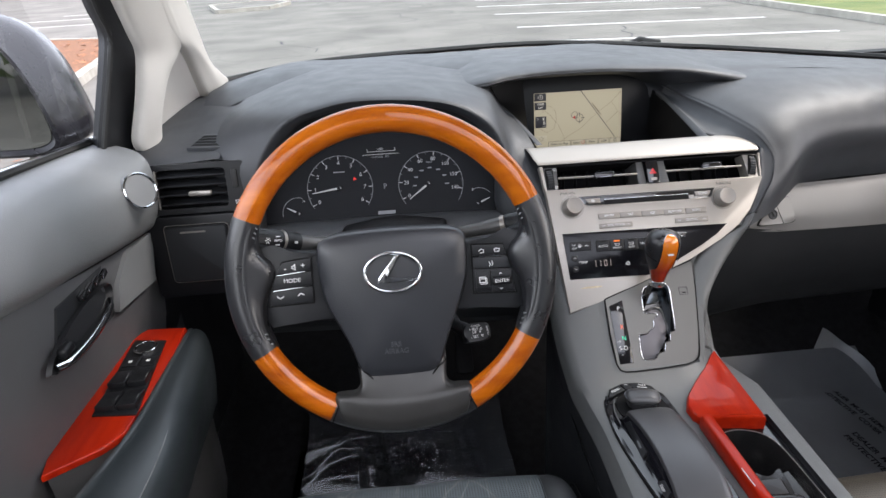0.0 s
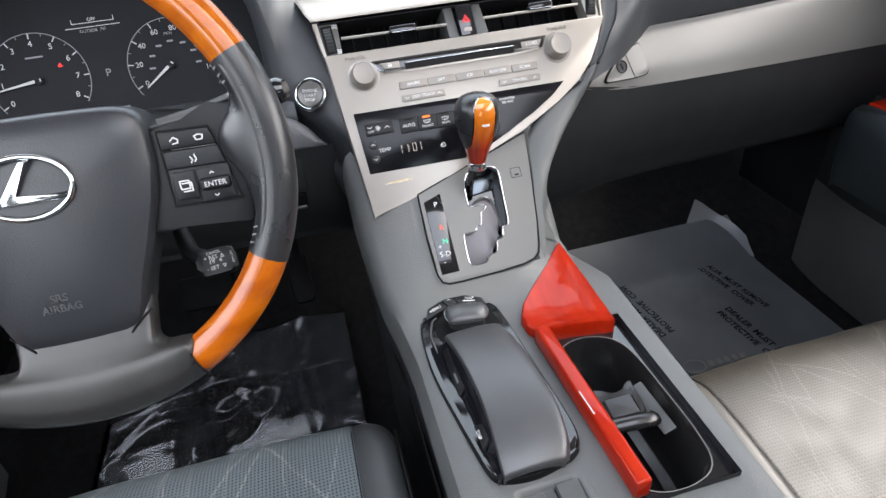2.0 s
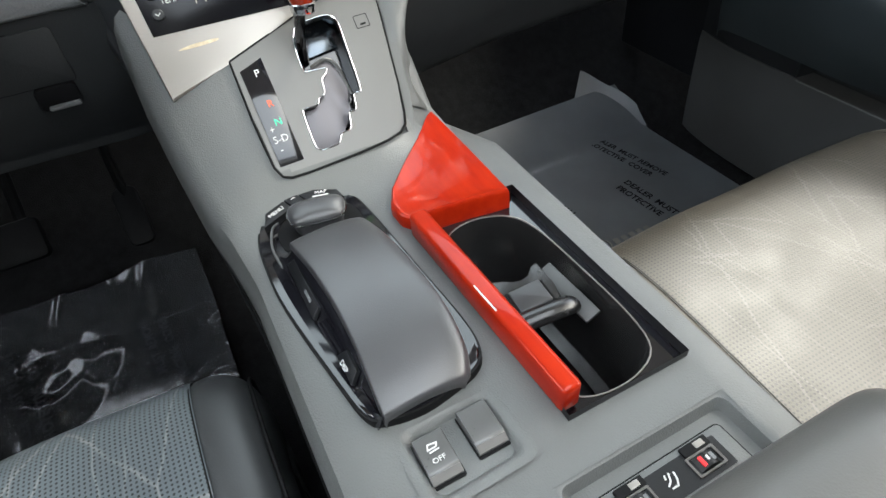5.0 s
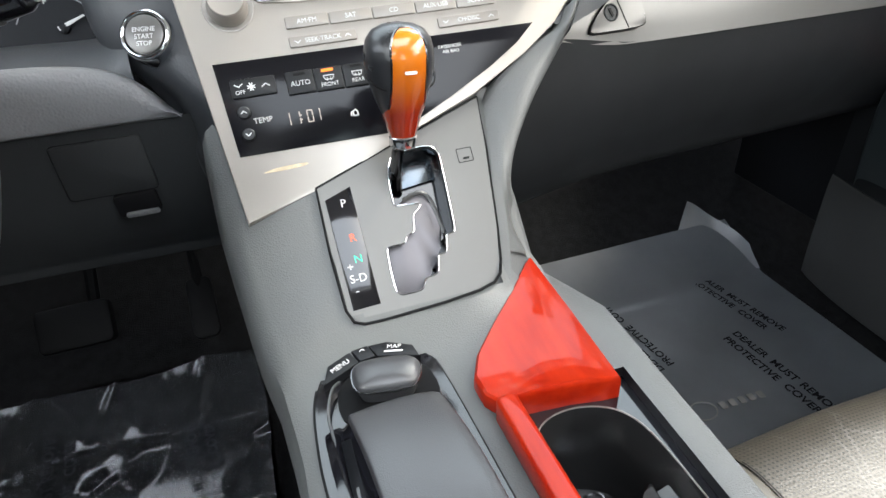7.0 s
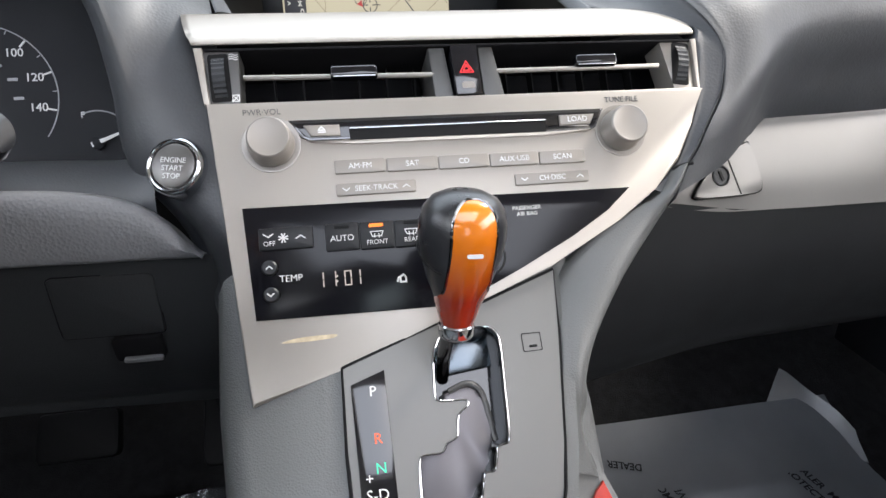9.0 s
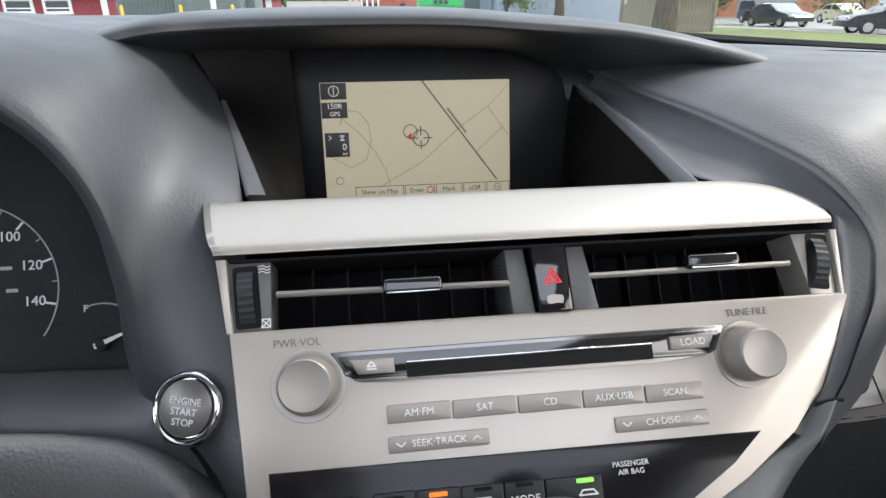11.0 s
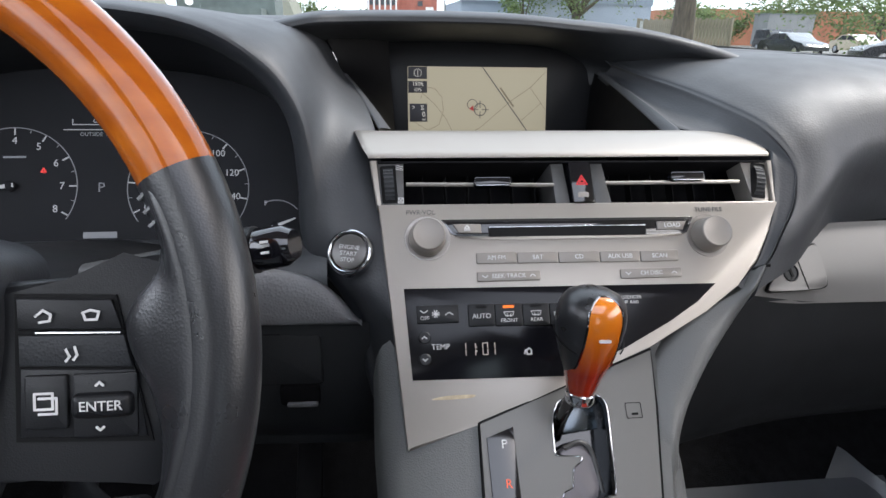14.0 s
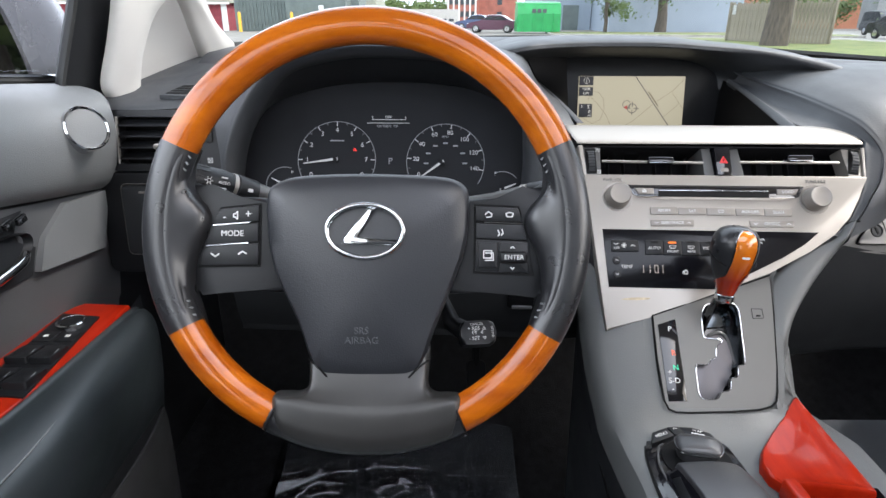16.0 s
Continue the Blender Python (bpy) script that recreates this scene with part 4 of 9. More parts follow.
# starter button beside the wheel
START = plane((0.2215, 0.8255, 1.0095), 33, -18)
part("starter_ring", lathe([(0.0212, -0.022), (0.0206, -0.001), (0.0200, 0.0016), (0.0190, 0.0030), (0.0178, 0.0034), (0.0168, 0.0028), (0.0160, 0.0010), (0.0156, -0.001), (0.0005, -0.001)], 48), CHROME, dash, "chrome starter ring", m=START)
part("starter_button", lathe([(0.0152, 0.0), (0.0152, 0.0022), (0.0140, 0.0030), (0.0005, 0.0026)], 36), BUTTON, dash, "dark grey metal starter button", m=START)
for i, word in enumerate(("ENGINE", "START", "STOP")):
    lettering(word, 0.0052, START @ pose(0, 0.0035 - 0.0055 * i, 0.0031), WHITE, dash, "button_lettering")

# passenger's end vent and the label on the pad
PV = plane((1.085, 0.9060, 1.045), 8, 4)
part("vent_frame", holed(rounded(0.110, 0.066, 0.008, 0.012), rounded(0.096, 0.054, 0.006, 0.014), -0.02, 0.004), STEEL, dash, "satin grey vent frame", m=PV)
part("vent_back", prism(rounded(0.106, 0.062, 0.006, 0.012), -0.035, -0.028), VOID, dash, m=PV)
for k in range(4):
    part("vent_slat", prism(rounded(0.096, 0.014, 0.002, 0.014), 0, 0.0020, 0.0007), PLASTIC, dash, m=PV @ pose(0, 0.019 - 0.0125 * k, -0.004, -58))
part("vent_tab", prism(rounded(0.030, 0.008, 0.003, 0.010, -0.004), -0.004, 0.006, 0.002), CHROME, dash, m=PV)
part("pad_label", prism(rounded(0.040, 0.0030, 0.0008), -0.004, 0.0015), STEEL, dash, m=plane((0.985, 0.9045, 1.032), 0, 4))

# ---- centre panel ----
STACK = plane((0.40, 0.837, 1.055), 33.1)


def on_stack(u, v, w=0.0, turn=0.0):
    return STACK @ pose(u, v, w, 0, 0, turn)


SILVER_OUT = [(-0.1535, -0.0070), (-0.135, -0.208), (-0.08, -0.191), (0.071, -0.135), (0.125, -0.107), (0.158, -0.085), (0.180, -0.064), (0.196, -0.036), (0.2055, -0.009), (0.2060, -0.0085)]
bm = prism(SILVER_OUT, -0.014, 0.0, 0.0022, 2)
face = part("centre_panel", bm, SILVER, dash, "satin silver painted centre panel", m=STACK)
for a, b in (([(-0.1545, -0.008), (-0.1600, 0.0325), (-0.1545, 0.0325), (-0.1508, -0.008)], -0.014), ([(0.2040, -0.0095), (0.2048, 0.0305), (0.2095, 0.0305), (0.2065, -0.0095)], -0.014)):
    part("vent_edge", prism(a, b, -0.0002, 0.001), SILVER, face, m=STACK)
# top band of the silver panel, rolling back towards the screen
rows = []
for xb, xt, k in ((0.2425, 0.2305, 1), (0.2445, 0.2330, 1), (0.32, 0.318, 1), (0.45, 0.450, 1), (0.55, 0.545, 1), (0.590, 0.575, 0.9), (0.606, 0.598, 0.6), (0.6085, 0.6115, 0.2), (0.6080, 0.6160, 0.0)):
    rows.append([(xb, 0.868, 1.0825), (xb, 0.8582, 1.0832), (xb + (xt - xb) * 0.1, 0.8600, 1.0862), (xb + (xt - xb) * 0.35, 0.866, 1.0895 - 0.002 * (1 - k)), (xb + (xt - xb) * 0.7, 0.882 - 0.006 * (1 - k), 1.0955 - 0.005 * (1 - k)),
                 (xt, 0.899 - 0.02 * (1 - k), 1.1000 - 0.010 * (1 - k)), (xt, 0.904 - 0.02 * (1 - k), 1.0985 - 0.012 * (1 - k)), (xt, 0.906 - 0.02 * (1 - k), 1.0900 - 0.012 * (1 - k))])
part("top_band", skin(rows, 4, 4, 0.0), SILVER, dash, "satin silver painted top band")

# air vents in the panel
part("vent_box", prism([(-0.153, -0.0075), (0.205, -0.0100), (0.205, 0.0315), (-0.157, 0.0325)], -0.062, -0.056), VOID, face, m=STACK)
for v, z in ((-0.0090, 0.0), (0.0318, 0.0)):
    part("vent_lip", prism([(-0.153, v - 0.0014), (0.205, v - 0.0026), (0.205, v - 0.0010), (-0.153, v + 0.0004)], -0.058, -0.0015, 0.0004), VOID, face, m=STACK)
for k in range(6):
    u = -0.112 + 0.021 * k
    part("vent_blade", prism(rounded(0.0010, 0.040, 0.0004), -0.048, -0.036), SOFT_BLACK, face, m=on_stack(u, 0.011))
for k in range(6):
    u = 0.066 + 0.021 * k
    part("vent_blade", prism(rounded(0.0010, 0.040, 0.0004), -0.048, -0.036), SOFT_BLACK, face, m=on_stack(u, 0.011))
for u0, u1, v0, v1, t0, t1, tv in ((-0.1290, 0.0055, 0.0125, 0.0105, -0.0705, -0.0375, 0.0125), (0.0470, 0.1780, 0.0118, 0.0118, 0.1095, 0.1420, 0.0158)):
    part("vent_vane", tube([(u0, v0, -0.006), (u1, v1, -0.006)], 0.0019, 8), STEEL, face, "grey metal vane", m=STACK)
    part("vent_tab", prism(rounded(t1 - t0, 0.0085, 0.0025, (t0 + t1) / 2, tv), -0.006, 0.0015, 0.0020, 3), PIANO, face, "gloss black tab", m=STACK)
    part("tab_strip", prism(rounded(t1 - t0 - 0.003, 0.0014, 0.0006, (t0 + t1) / 2, tv - 0.0036), -0.004, 0.0012, 0.0005), CHROME, face, m=STACK)
for pts in ([(0.0020, -0.0085), (0.0000, 0.0305), (0.0120, 0.0305), (0.0160, -0.0085)], [(0.0380, -0.0085), (0.0365, 0.0305), (0.0480, 0.0305), (0.0540, -0.0090)]):
    part("vent_divider", prism(pts, -0.056, -0.004, 0.002), CHEEK, face, m=STACK)
part("hazard_button", prism([(0.0172, -0.0075), (0.0152, 0.0300), (0.0352, 0.0300), (0.0362, -0.0075)], -0.012, 0.0008, 0.0015, 2), PIANO, face, "gloss black hazard button with red triangle", m=STACK)
# red print with emission added so that it stays bright
RED_INK = glow("glowing_red_print", (0.85, 0.02, 0.03), 0.45)
for r in (0.0056, 0.0028):
    tri = [(r * math.sin(radians(a)), r * math.cos(radians(a)) - 0.0005) for a in (0, 120, 240, 360)]
    strokes([tri], 0.0009, on_stack(0.0258, 0.0118, 0.0012), RED_INK, face, "hazard_sign")
# reflection on the gloss button, modelled as a thin silver patch
part("hazard_reflection", prism(smooth2([(0.0215, -0.0028), (0.024, -0.0035), (0.0275, -0.0030), (0.0305, -0.0035), (0.0308, 0.0008), (0.0265, 0.0016), (0.0220, 0.0012)], 3), 0.0, 0.0011), STEEL, face, "pale silver reflection set on the hazard button", m=STACK)
# end cheeks with thumb wheels
for pts, u, lean in (([(-0.1525, -0.0070), (-0.1562, 0.0310), (-0.1310, 0.0310), (-0.1315, -0.0070)], -0.1440, 3), ([(0.1870, -0.0095), (0.1800, 0.0300), (0.2045, 0.0300), (0.2035, -0.0095)], 0.1945, -8)):
    part("vent_cheek", prism(pts, -0.026, -0.003, 0.0012), CHEEK if u < 0 else STEEL, face, m=STACK)
    part("wheel_well", prism(rounded(0.0135, 0.034, 0.002), -0.003, -0.0024), SOFT_BLACK, face, m=on_stack(u, 0.0115, 0, lean))
    bm = bmesh.new()
    n = 22
    prof = []
    for i in range(n + 1):
        a = math.pi * i / n
        rr = 0.0152 * (1.0 if i % 2 else 0.955)
        prof.append((rr * math.cos(a), 0.0085 * math.sin(a) * (1.0 if i % 2 else 0.93) - 0.0055))
    grid(bm, [[(x, y, z) for y, z in prof] for x in (-0.0042, -0.0036, 0.0036, 0.0042)])
    bmesh.ops.recalc_face_normals(bm, faces=bm.faces)
    part("thumb_wheel", bm, VINYL, face, m=on_stack(u, 0.0115, 0, lean), flat=True)
q = 0.0022
strokes([[(-q, -q), (q, -q), (q, q), (-q, q), (-q, -q)], [(-q, -q), (q, q)], [(-q, q), (q, -q)]], 0.0006, on_stack(-0.1342, -0.0030, -0.0026), WHITE, face, "vent_sign")
strokes([[(-0.003, y), (-0.001, y + 0.0006), (0.001, y - 0.0006), (0.003, y)] for y in (-0.0016, 0.0, 0.0016)], 0.0005, on_stack(-0.1345, 0.0265, -0.0026), WHITE, face, "vent_sign")

# radio: knobs, disc slot and keys
for u, v, word, wu, wv in ((-0.1130, -0.0375, "PWR\u00b7VOL", -0.1180, -0.0150), (0.1362, -0.0400, "TUNE\u00b7FILE", 0.1405, -0.0162)):
    part("knob_dish", lathe([(0.0196, -0.001), (0.0193, 0.0007), (0.0186, 0.0008), (0.0170, 0.0003), (0.0005, 0.0003)], 40), STEEL, face, m=on_stack(u, v))
    part("knob", lathe([(0.0156, 0.0), (0.0154, 0.0050), (0.0146, 0.0062), (0.0141, 0.0145), (0.0136, 0.0163), (0.0127, 0.0170), (0.0120, 0.0167), (0.0005, 0.0164)], 44), KEY_GREY, face, "grey metal turning knob", m=on_stack(u, v))
    lettering(word, 0.0058, on_stack(wu, wv, 0.0002), GREY_PRINT, face, "panel_lettering")
SLOT = [(-0.1010, -0.0215), (0.1250, -0.0225), (0.1180, -0.0362), (0.1130, -0.0385), (-0.0880, -0.0365), (-0.0935, -0.0340)]
part("slot_frame", prism(SLOT, -0.004, 0.0008, 0.0006), DARK_CHROME, face, "dark chrome slot frame", m=STACK)
SLOT_IN = [(-0.0975, -0.0240), (0.1215, -0.0250), (0.1160, -0.0352), (0.1120, -0.0370), (-0.0870, -0.0350), (-0.0915, -0.0330)]
part("slot_board", prism(SLOT_IN, -0.004, 0.0013, 0.0003), PIANO, face, m=STACK)
part("disc_slot", prism([(-0.0610, -0.0300), (0.0790, -0.0305), (0.0790, -0.0385), (-0.0605, -0.0375)], -0.002, 0.0017), SOFT_BLACK, face, m=STACK)
part("slot_lip", prism([(-0.0605, -0.0288), (0.0790, -0.0293), (0.0790, -0.0302), (-0.0605, -0.0298)], 0, 0.0022, 0.0003), CHROME, face, m=STACK)
part("panel_bow", prism([(-0.0900, -0.0362), (-0.0600, -0.0378), (0.0790, -0.0388), (0.1130, -0.0378), (0.1100, -0.0395), (0.0780, -0.0410), (-0.0600, -0.0400), (-0.0860, -0.0380)], -0.002, 0.0016, 0.0008), SILVER, face, m=STACK)
part("eject_key", prism([(-0.0912, -0.0262), (-0.0672, -0.0265), (-0.0668, -0.0345), (-0.0865, -0.0342)], 0, 0.0030, 0.0008), KEY_GREY, face, m=STACK)
strokes([[(-0.0022, 0.0), (0, 0.0024), (0.0022, 0.0), (-0.0022, 0)], [(-0.0024, -0.0014), (0.0024, -0.0014)]], 0.0009, on_stack(-0.0792, -0.0303, 0.0033), WHITE, face, "key_sign")
part("load_key", prism([(0.0895, -0.0270), (0.1168, -0.0270), (0.1125, -0.0348), (0.0895, -0.0348)], 0, 0.0030, 0.0008), KEY_GREY, face, m=STACK)
lettering("LOAD", 0.0056, on_stack(0.1030, -0.0308, 0.0032), WHITE, face, "key_lettering")
RADIO_ROW = [(-0.0728, -0.0380, "AM\u00b7FM"), (-0.0376, -0.0020, "SAT"), (-0.0016, 0.0346, "CD"), (0.0350, 0.0708, "AUX\u00b7USB"), (0.0712, 0.1060, "SCAN")]
for i, (a, b, word) in enumerate(RADIO_ROW):
    v = -0.0560 - 0.0004 * i
    part("radio_key", prism(rounded(b - a - 0.0006, 0.0096, 0.0012, (a + b) / 2, v), -0.002, 0.0018, 0.0006), KEY_GREY, face, "taupe grey key", m=STACK)
    lettering(word, 0.0054, on_stack((a + b) / 2, v, 0.0020), WHITE, face, "key_lettering")
for a, b, v, word in ((-0.0728, -0.0186, -0.0718, "SEEK\u00b7TRACK"), (0.0518, 0.1066, -0.0725, "CH\u00b7DISC")):
    part("radio_key", prism(rounded(b - a, 0.0084, 0.0012, (a + b) / 2, v), -0.002, 0.0018, 0.0006), KEY_GREY, face, "taupe grey key", m=STACK)
    lettering(word, 0.0052, on_stack((a + b) / 2, v, 0.0020), WHITE, face, "key_lettering")
    strokes([[(a + 0.0045, v + 0.0008), (a + 0.0068, v - 0.0010), (a + 0.0091, v + 0.0008)], [(b - 0.0091, v - 0.0008), (b - 0.0068, v + 0.0010), (b - 0.0045, v - 0.0008)]], 0.0007, STACK, WHITE, face, "key_sign", 0.0020)
part("glue_smudge", prism(smooth2([(-0.115, -0.1695), (-0.105, -0.1672), (-0.090, -0.1668), (-0.080, -0.1672), (-0.082, -0.1692), (-0.098, -0.1700)], 3), -0.001, 0.0003), material("yellow_residue", (0.42, 0.345, 0.235), 0.5, metal=0.5, vary=0.2, scale=200), face, "faint yellow residue", m=STACK)

# heating controls
DISP = [(-0.1342, -0.0800), (0.1370, -0.0830), (0.1180, -0.0985), (0.0900, -0.1150), (0.0500, -0.1345), (0.0150, -0.1500), (0.0000, -0.1560), (-0.1295, -0.1540)]
part("climate_panel", prism(DISP, -0.004, 0.0010, 0.0005), GLOSS_PANEL, face, "gloss black climate panel with clock", m=STACK)


def climate_key(a, b, v0, v1, word="", sign=None, z=0.0010):
    part("climate_key", prism(rounded(b - a - 0.0005, v0 - v1, 0.0012, (a + b) / 2, (v0 + v1) / 2), 0.0, z + 0.0022, 0.0008), PLASTIC, face, "black key", m=STACK)
    if word:
        lettering(word, 0.0058 if len(word) < 5 else 0.0046, on_stack((a + b) / 2, (v0 + v1) / 2 - 0.0022, z + 0.0024), WHITE, face, "key_lettering")


climate_key(-0.1248, -0.0900, -0.0948, -0.1094)
lettering("OFF", 0.0044, on_stack(-0.1180, -0.1052, 0.0034), WHITE, face, "key_lettering")
strokes([[(-0.1215, -0.0988), (-0.1185, -0.1008), (-0.1155, -0.0988)], [(-0.1010, -0.1028), (-0.0980, -0.1008), (-0.0950, -0.1028)]], 0.0008, STACK, WHITE, face, "key_sign", 0.0034)
strokes([[(-0.1090 + 0.0030 * math.cos(radians(a)), -0.1018 + 0.0030 * math.sin(radians(a))), (-0.1090, -0.1018), (-0.1090 + 0.0030 * math.cos(radians(a + 50)), -0.1018 + 0.0030 * math.sin(radians(a + 50)))] for a in (20, 110, 200, 290)], 0.0009, STACK, WHITE, face, "key_sign", 0.0034)
EDGES = [-0.0825, -0.0600, -0.0368, -0.0138, 0.0082, 0.0400]
for i, word in enumerate(("AUTO", "FRONT", "REAR", "MODE", "")):
    climate_key(EDGES[i], EDGES[i + 1], -0.0948 - 0.0004 * i, -0.1132 - 0.0004 * i)
    c = (EDGES[i] + EDGES[i + 1]) / 2
    if word:
        lettering(word, 0.0056 if word == "AUTO" or word == "MODE" else 0.0044, on_stack(c, -0.1050 if word in ("AUTO", "MODE") else -0.1092, 0.0034), WHITE, face, "key_lettering")
    if word in ("FRONT", "REAR"):
        strokes([[(c - 0.0030, -0.1052), (c - 0.0042, -0.1020), (c + 0.0042, -0.1020), (c + 0.0030, -0.1052), (c - 0.0030, -0.1052)], [(c - 0.0014, -0.1062), (c - 0.0014, -0.1036)], [(c + 0.0014, -0.1062), (c + 0.0014, -0.1036)]], 0.0006, STACK, WHITE, face, "key_sign", 0.0034)
strokes([[(0.0265, -0.1060), (0.0285, -0.1035), (0.0345, -0.1035), (0.0365, -0.1060), (0.0265, -0.1060)]], 0.0008, STACK, WHITE, face, "key_sign", 0.0034)
AMBER, GREEN = glow("amber_lamp", (1.0, 0.20, 0.008), 0.85), glow("green_lamp", (0.25, 0.9, 0.08), 0.9)
part("lamp_bar", prism(rounded(0.0095, 0.0022, 0.0005, -0.0486, -0.0978), 0, 0.0038), AMBER, face, "glowing amber lamp", m=STACK)
part("lamp_bar", prism(rounded(0.0095, 0.0022, 0.0005, 0.0302, -0.0986), 0, 0.0038), GREEN, face, "glowing green lamp", m=STACK)
for u in (-0.0712, -0.0253, -0.0028):
    part("lamp_bar", prism(rounded(0.0095, 0.0020, 0.0005, u, -0.0975), 0, 0.0036), SOFT_BLACK, face, m=STACK)
for v, s in ((-0.1207, 1), (-0.1382, -1)):
    part("temp_key", lathe([(0.0050, 0.0), (0.0050, 0.0028), (0.0040, 0.0036), (0.0005, 0.0034)], 24), PLASTIC, face, m=on_stack(-0.1190, v))
    strokes([[(-0.0020, -0.0008 * s), (0, 0.0010 * s), (0.0020, -0.0008 * s)]], 0.0008, on_stack(-0.1190, v, 0.0040), WHITE, face, "key_sign")
lettering("TEMP", 0.0062, on_stack(-0.1060, -0.1285, 0.0012), WHITE, face, "panel_lettering")
# clock in seven-bar figures: 11:01
CLOCK = glow("clock_figures", (0.62, 0.52, 0.46), 0.32)
h, w = 0.0046, 0.0040
bars = {"1": [((w / 2, -h), (w / 2, -0.0006)), ((w / 2, 0.0006), (w / 2, h))], "0": [((-w / 2, -h), (-w / 2, -0.0006)), ((-w / 2, 0.0006), (-w / 2, h)), ((w / 2, -h), (w / 2, -0.0006)), ((w / 2, 0.0006), (w / 2, h)), ((-w / 2, h), (w / 2, h)), ((-w / 2, -h), (w / 2, -h))]}
for d, u in (("1", -0.0905), ("1", -0.0825), ("0", -0.0725), ("1", -0.0665)):
    strokes([list(b) for b in bars[d]], 0.0008, on_stack(u + 0.003, -0.1312, 0.0013), CLOCK, face, "clock_figure")
strokes([[(0, 0.0014), (0, 0.0020)], [(0, -0.0020), (0, -0.0014)]], 0.0009, on_stack(-0.0765, -0.1312, 0.0013), CLOCK, face, "clock_colon")
strokes([[(-0.0352, -0.1370), (-0.0352, -0.1335), (-0.0330, -0.1322), (-0.0315, -0.1340), (-0.0315, -0.1370), (-0.0352, -0.1370)], [(-0.0372, -0.1365), (-0.0362, -0.1335)]], 0.0012, STACK, WHITE, face, "panel_sign", 0.0013)
for i, n in enumerate((0.016, 0.013)):
    lettering(("PASSENGER", "AIR BAG")[i], 0.0040, on_stack(0.0575, -0.0930 - 0.0042 * i, 0.0012), WHITE, face, "panel_lettering")

# dark surround on the right of the silver panel
INNER = [(0.5245, 1.078, 1.144), (0.531, 1.020, 1.128), (0.536, 0.965, 1.114), (0.543, 0.918, 1.102), (0.575, 0.897, 1.094), (0.612, 0.868, 1.088), (0.6095, 0.854, 1.078), (0.6075, 0.841, 1.057), (0.602, 0.828, 1.036), (0.594, 0.818, 1.020), (0.581, 0.805, 1.001), (0.571, 0.799, 0.992), (0.556, 0.792, 0.982)]
rows = []
for k, (a, b) in enumerate(zip(CREST, INNER)):
    a, b = Vector(a), Vector(b)
    sink = Vector((0, 0, 0.011 * max(0.0, 1 - abs(k - 2.0) / 3.5)))  # hollow between crest and strip
    rows.append([a + Vector((0.001, 0.002, -0.004)), a + Vector((-0.002, 0.0, 0.0005)), a + (b - a) * 0.10 - sink * 0.40, a.lerp(b, 0.3) - sink, a.lerp(b, 0.7) - sink * 0.7, b, b + Vector((-0.002, 0.012, -0.008))])
part("panel_surround", skin(rows, 5, 4, 0.0), DASH, dash)
# lower right cheek, running down into the console
OUT = [(0.5845, 0.794, 0.999), (0.573, 0.785, 0.982), (0.556, 0.780, 0.958), (0.525, 0.759, 0.930), (0.500, 0.738, 0.901), (0.4890, 0.724, 0.879), (0.4856, 0.715, 0.861), (0.4870, 0.712, 0.834), (0.4940, 0.705, 0.813), (0.4985, 0.698, 0.802)]
INN = [(0.572, 0.798, 0.993), (0.558, 0.790, 0.978), (0.535, 0.786, 0.968), (0.500, 0.775, 0.950), (0.474, 0.764, 0.925), (0.470, 0.738, 0.898), (0.467, 0.722, 0.880), (0.464, 0.706, 0.862), (0.461, 0.694, 0.846), (0.459, 0.682, 0.833), (0.459, 0.672, 0.822)]
rows = []
for a, b in zip(OUT, INN):
    a, b = Vector(a), Vector(b)
    k = 1.0 if a.z < 0.87 else 0.0  # the lower end drops straight to the console
    rows.append([a + (Vector((0.010, 0.004, -0.08)) if k else Vector((0.030, 0.14, -0.03))), a + (Vector((0.006, 0.003, -0.03)) if k else Vector((0.008, 0.03, -0.012))), a + Vector((0.001, 0.006 - 0.004 * k, -0.003)), a + Vector((-0.002, 0, 0.001)), a.lerp(b, 0.35) + Vector((0, -0.003, 0.004)), a.lerp(b, 0.7) + Vector((0, -0.002, 0.003)), b, b + Vector((-0.003, 0.01, -0.008))])
part("console_cheek", skin(rows, 5, 4, 0.0), CONSOLE, dash)
foot = [[(0.459, 0.684, 0.8365), (0.478, 0.697, 0.829), (0.490, 0.705, 0.822), (0.4965, 0.708, 0.812), (0.500, 0.709, 0.795)], [(0.4575, 0.670, 0.8240), (0.475, 0.684, 0.8185), (0.4885, 0.694, 0.8125), (0.4975, 0.699, 0.8035), (0.503, 0.701, 0.785)],
        [(0.4555, 0.657, 0.8150), (0.472, 0.670, 0.8110), (0.486, 0.681, 0.8065), (0.4985, 0.689, 0.8005), (0.508, 0.693, 0.780)], [(0.452, 0.642, 0.8062), (0.468, 0.655, 0.8045), (0.482, 0.666, 0.8025), (0.500, 0.676, 0.7990), (0.512, 0.680, 0.778)]]
part("cheek_foot", skin(foot, 5, 5, 0.0), CONSOLE, dash)
part("cheek_joint", tube([(0.586, 0.7935, 1.000), (0.580, 0.7945, 0.9995), (0.572, 0.797, 0.9955)], 0.0012, 6), SOFT_BLACK, dash)

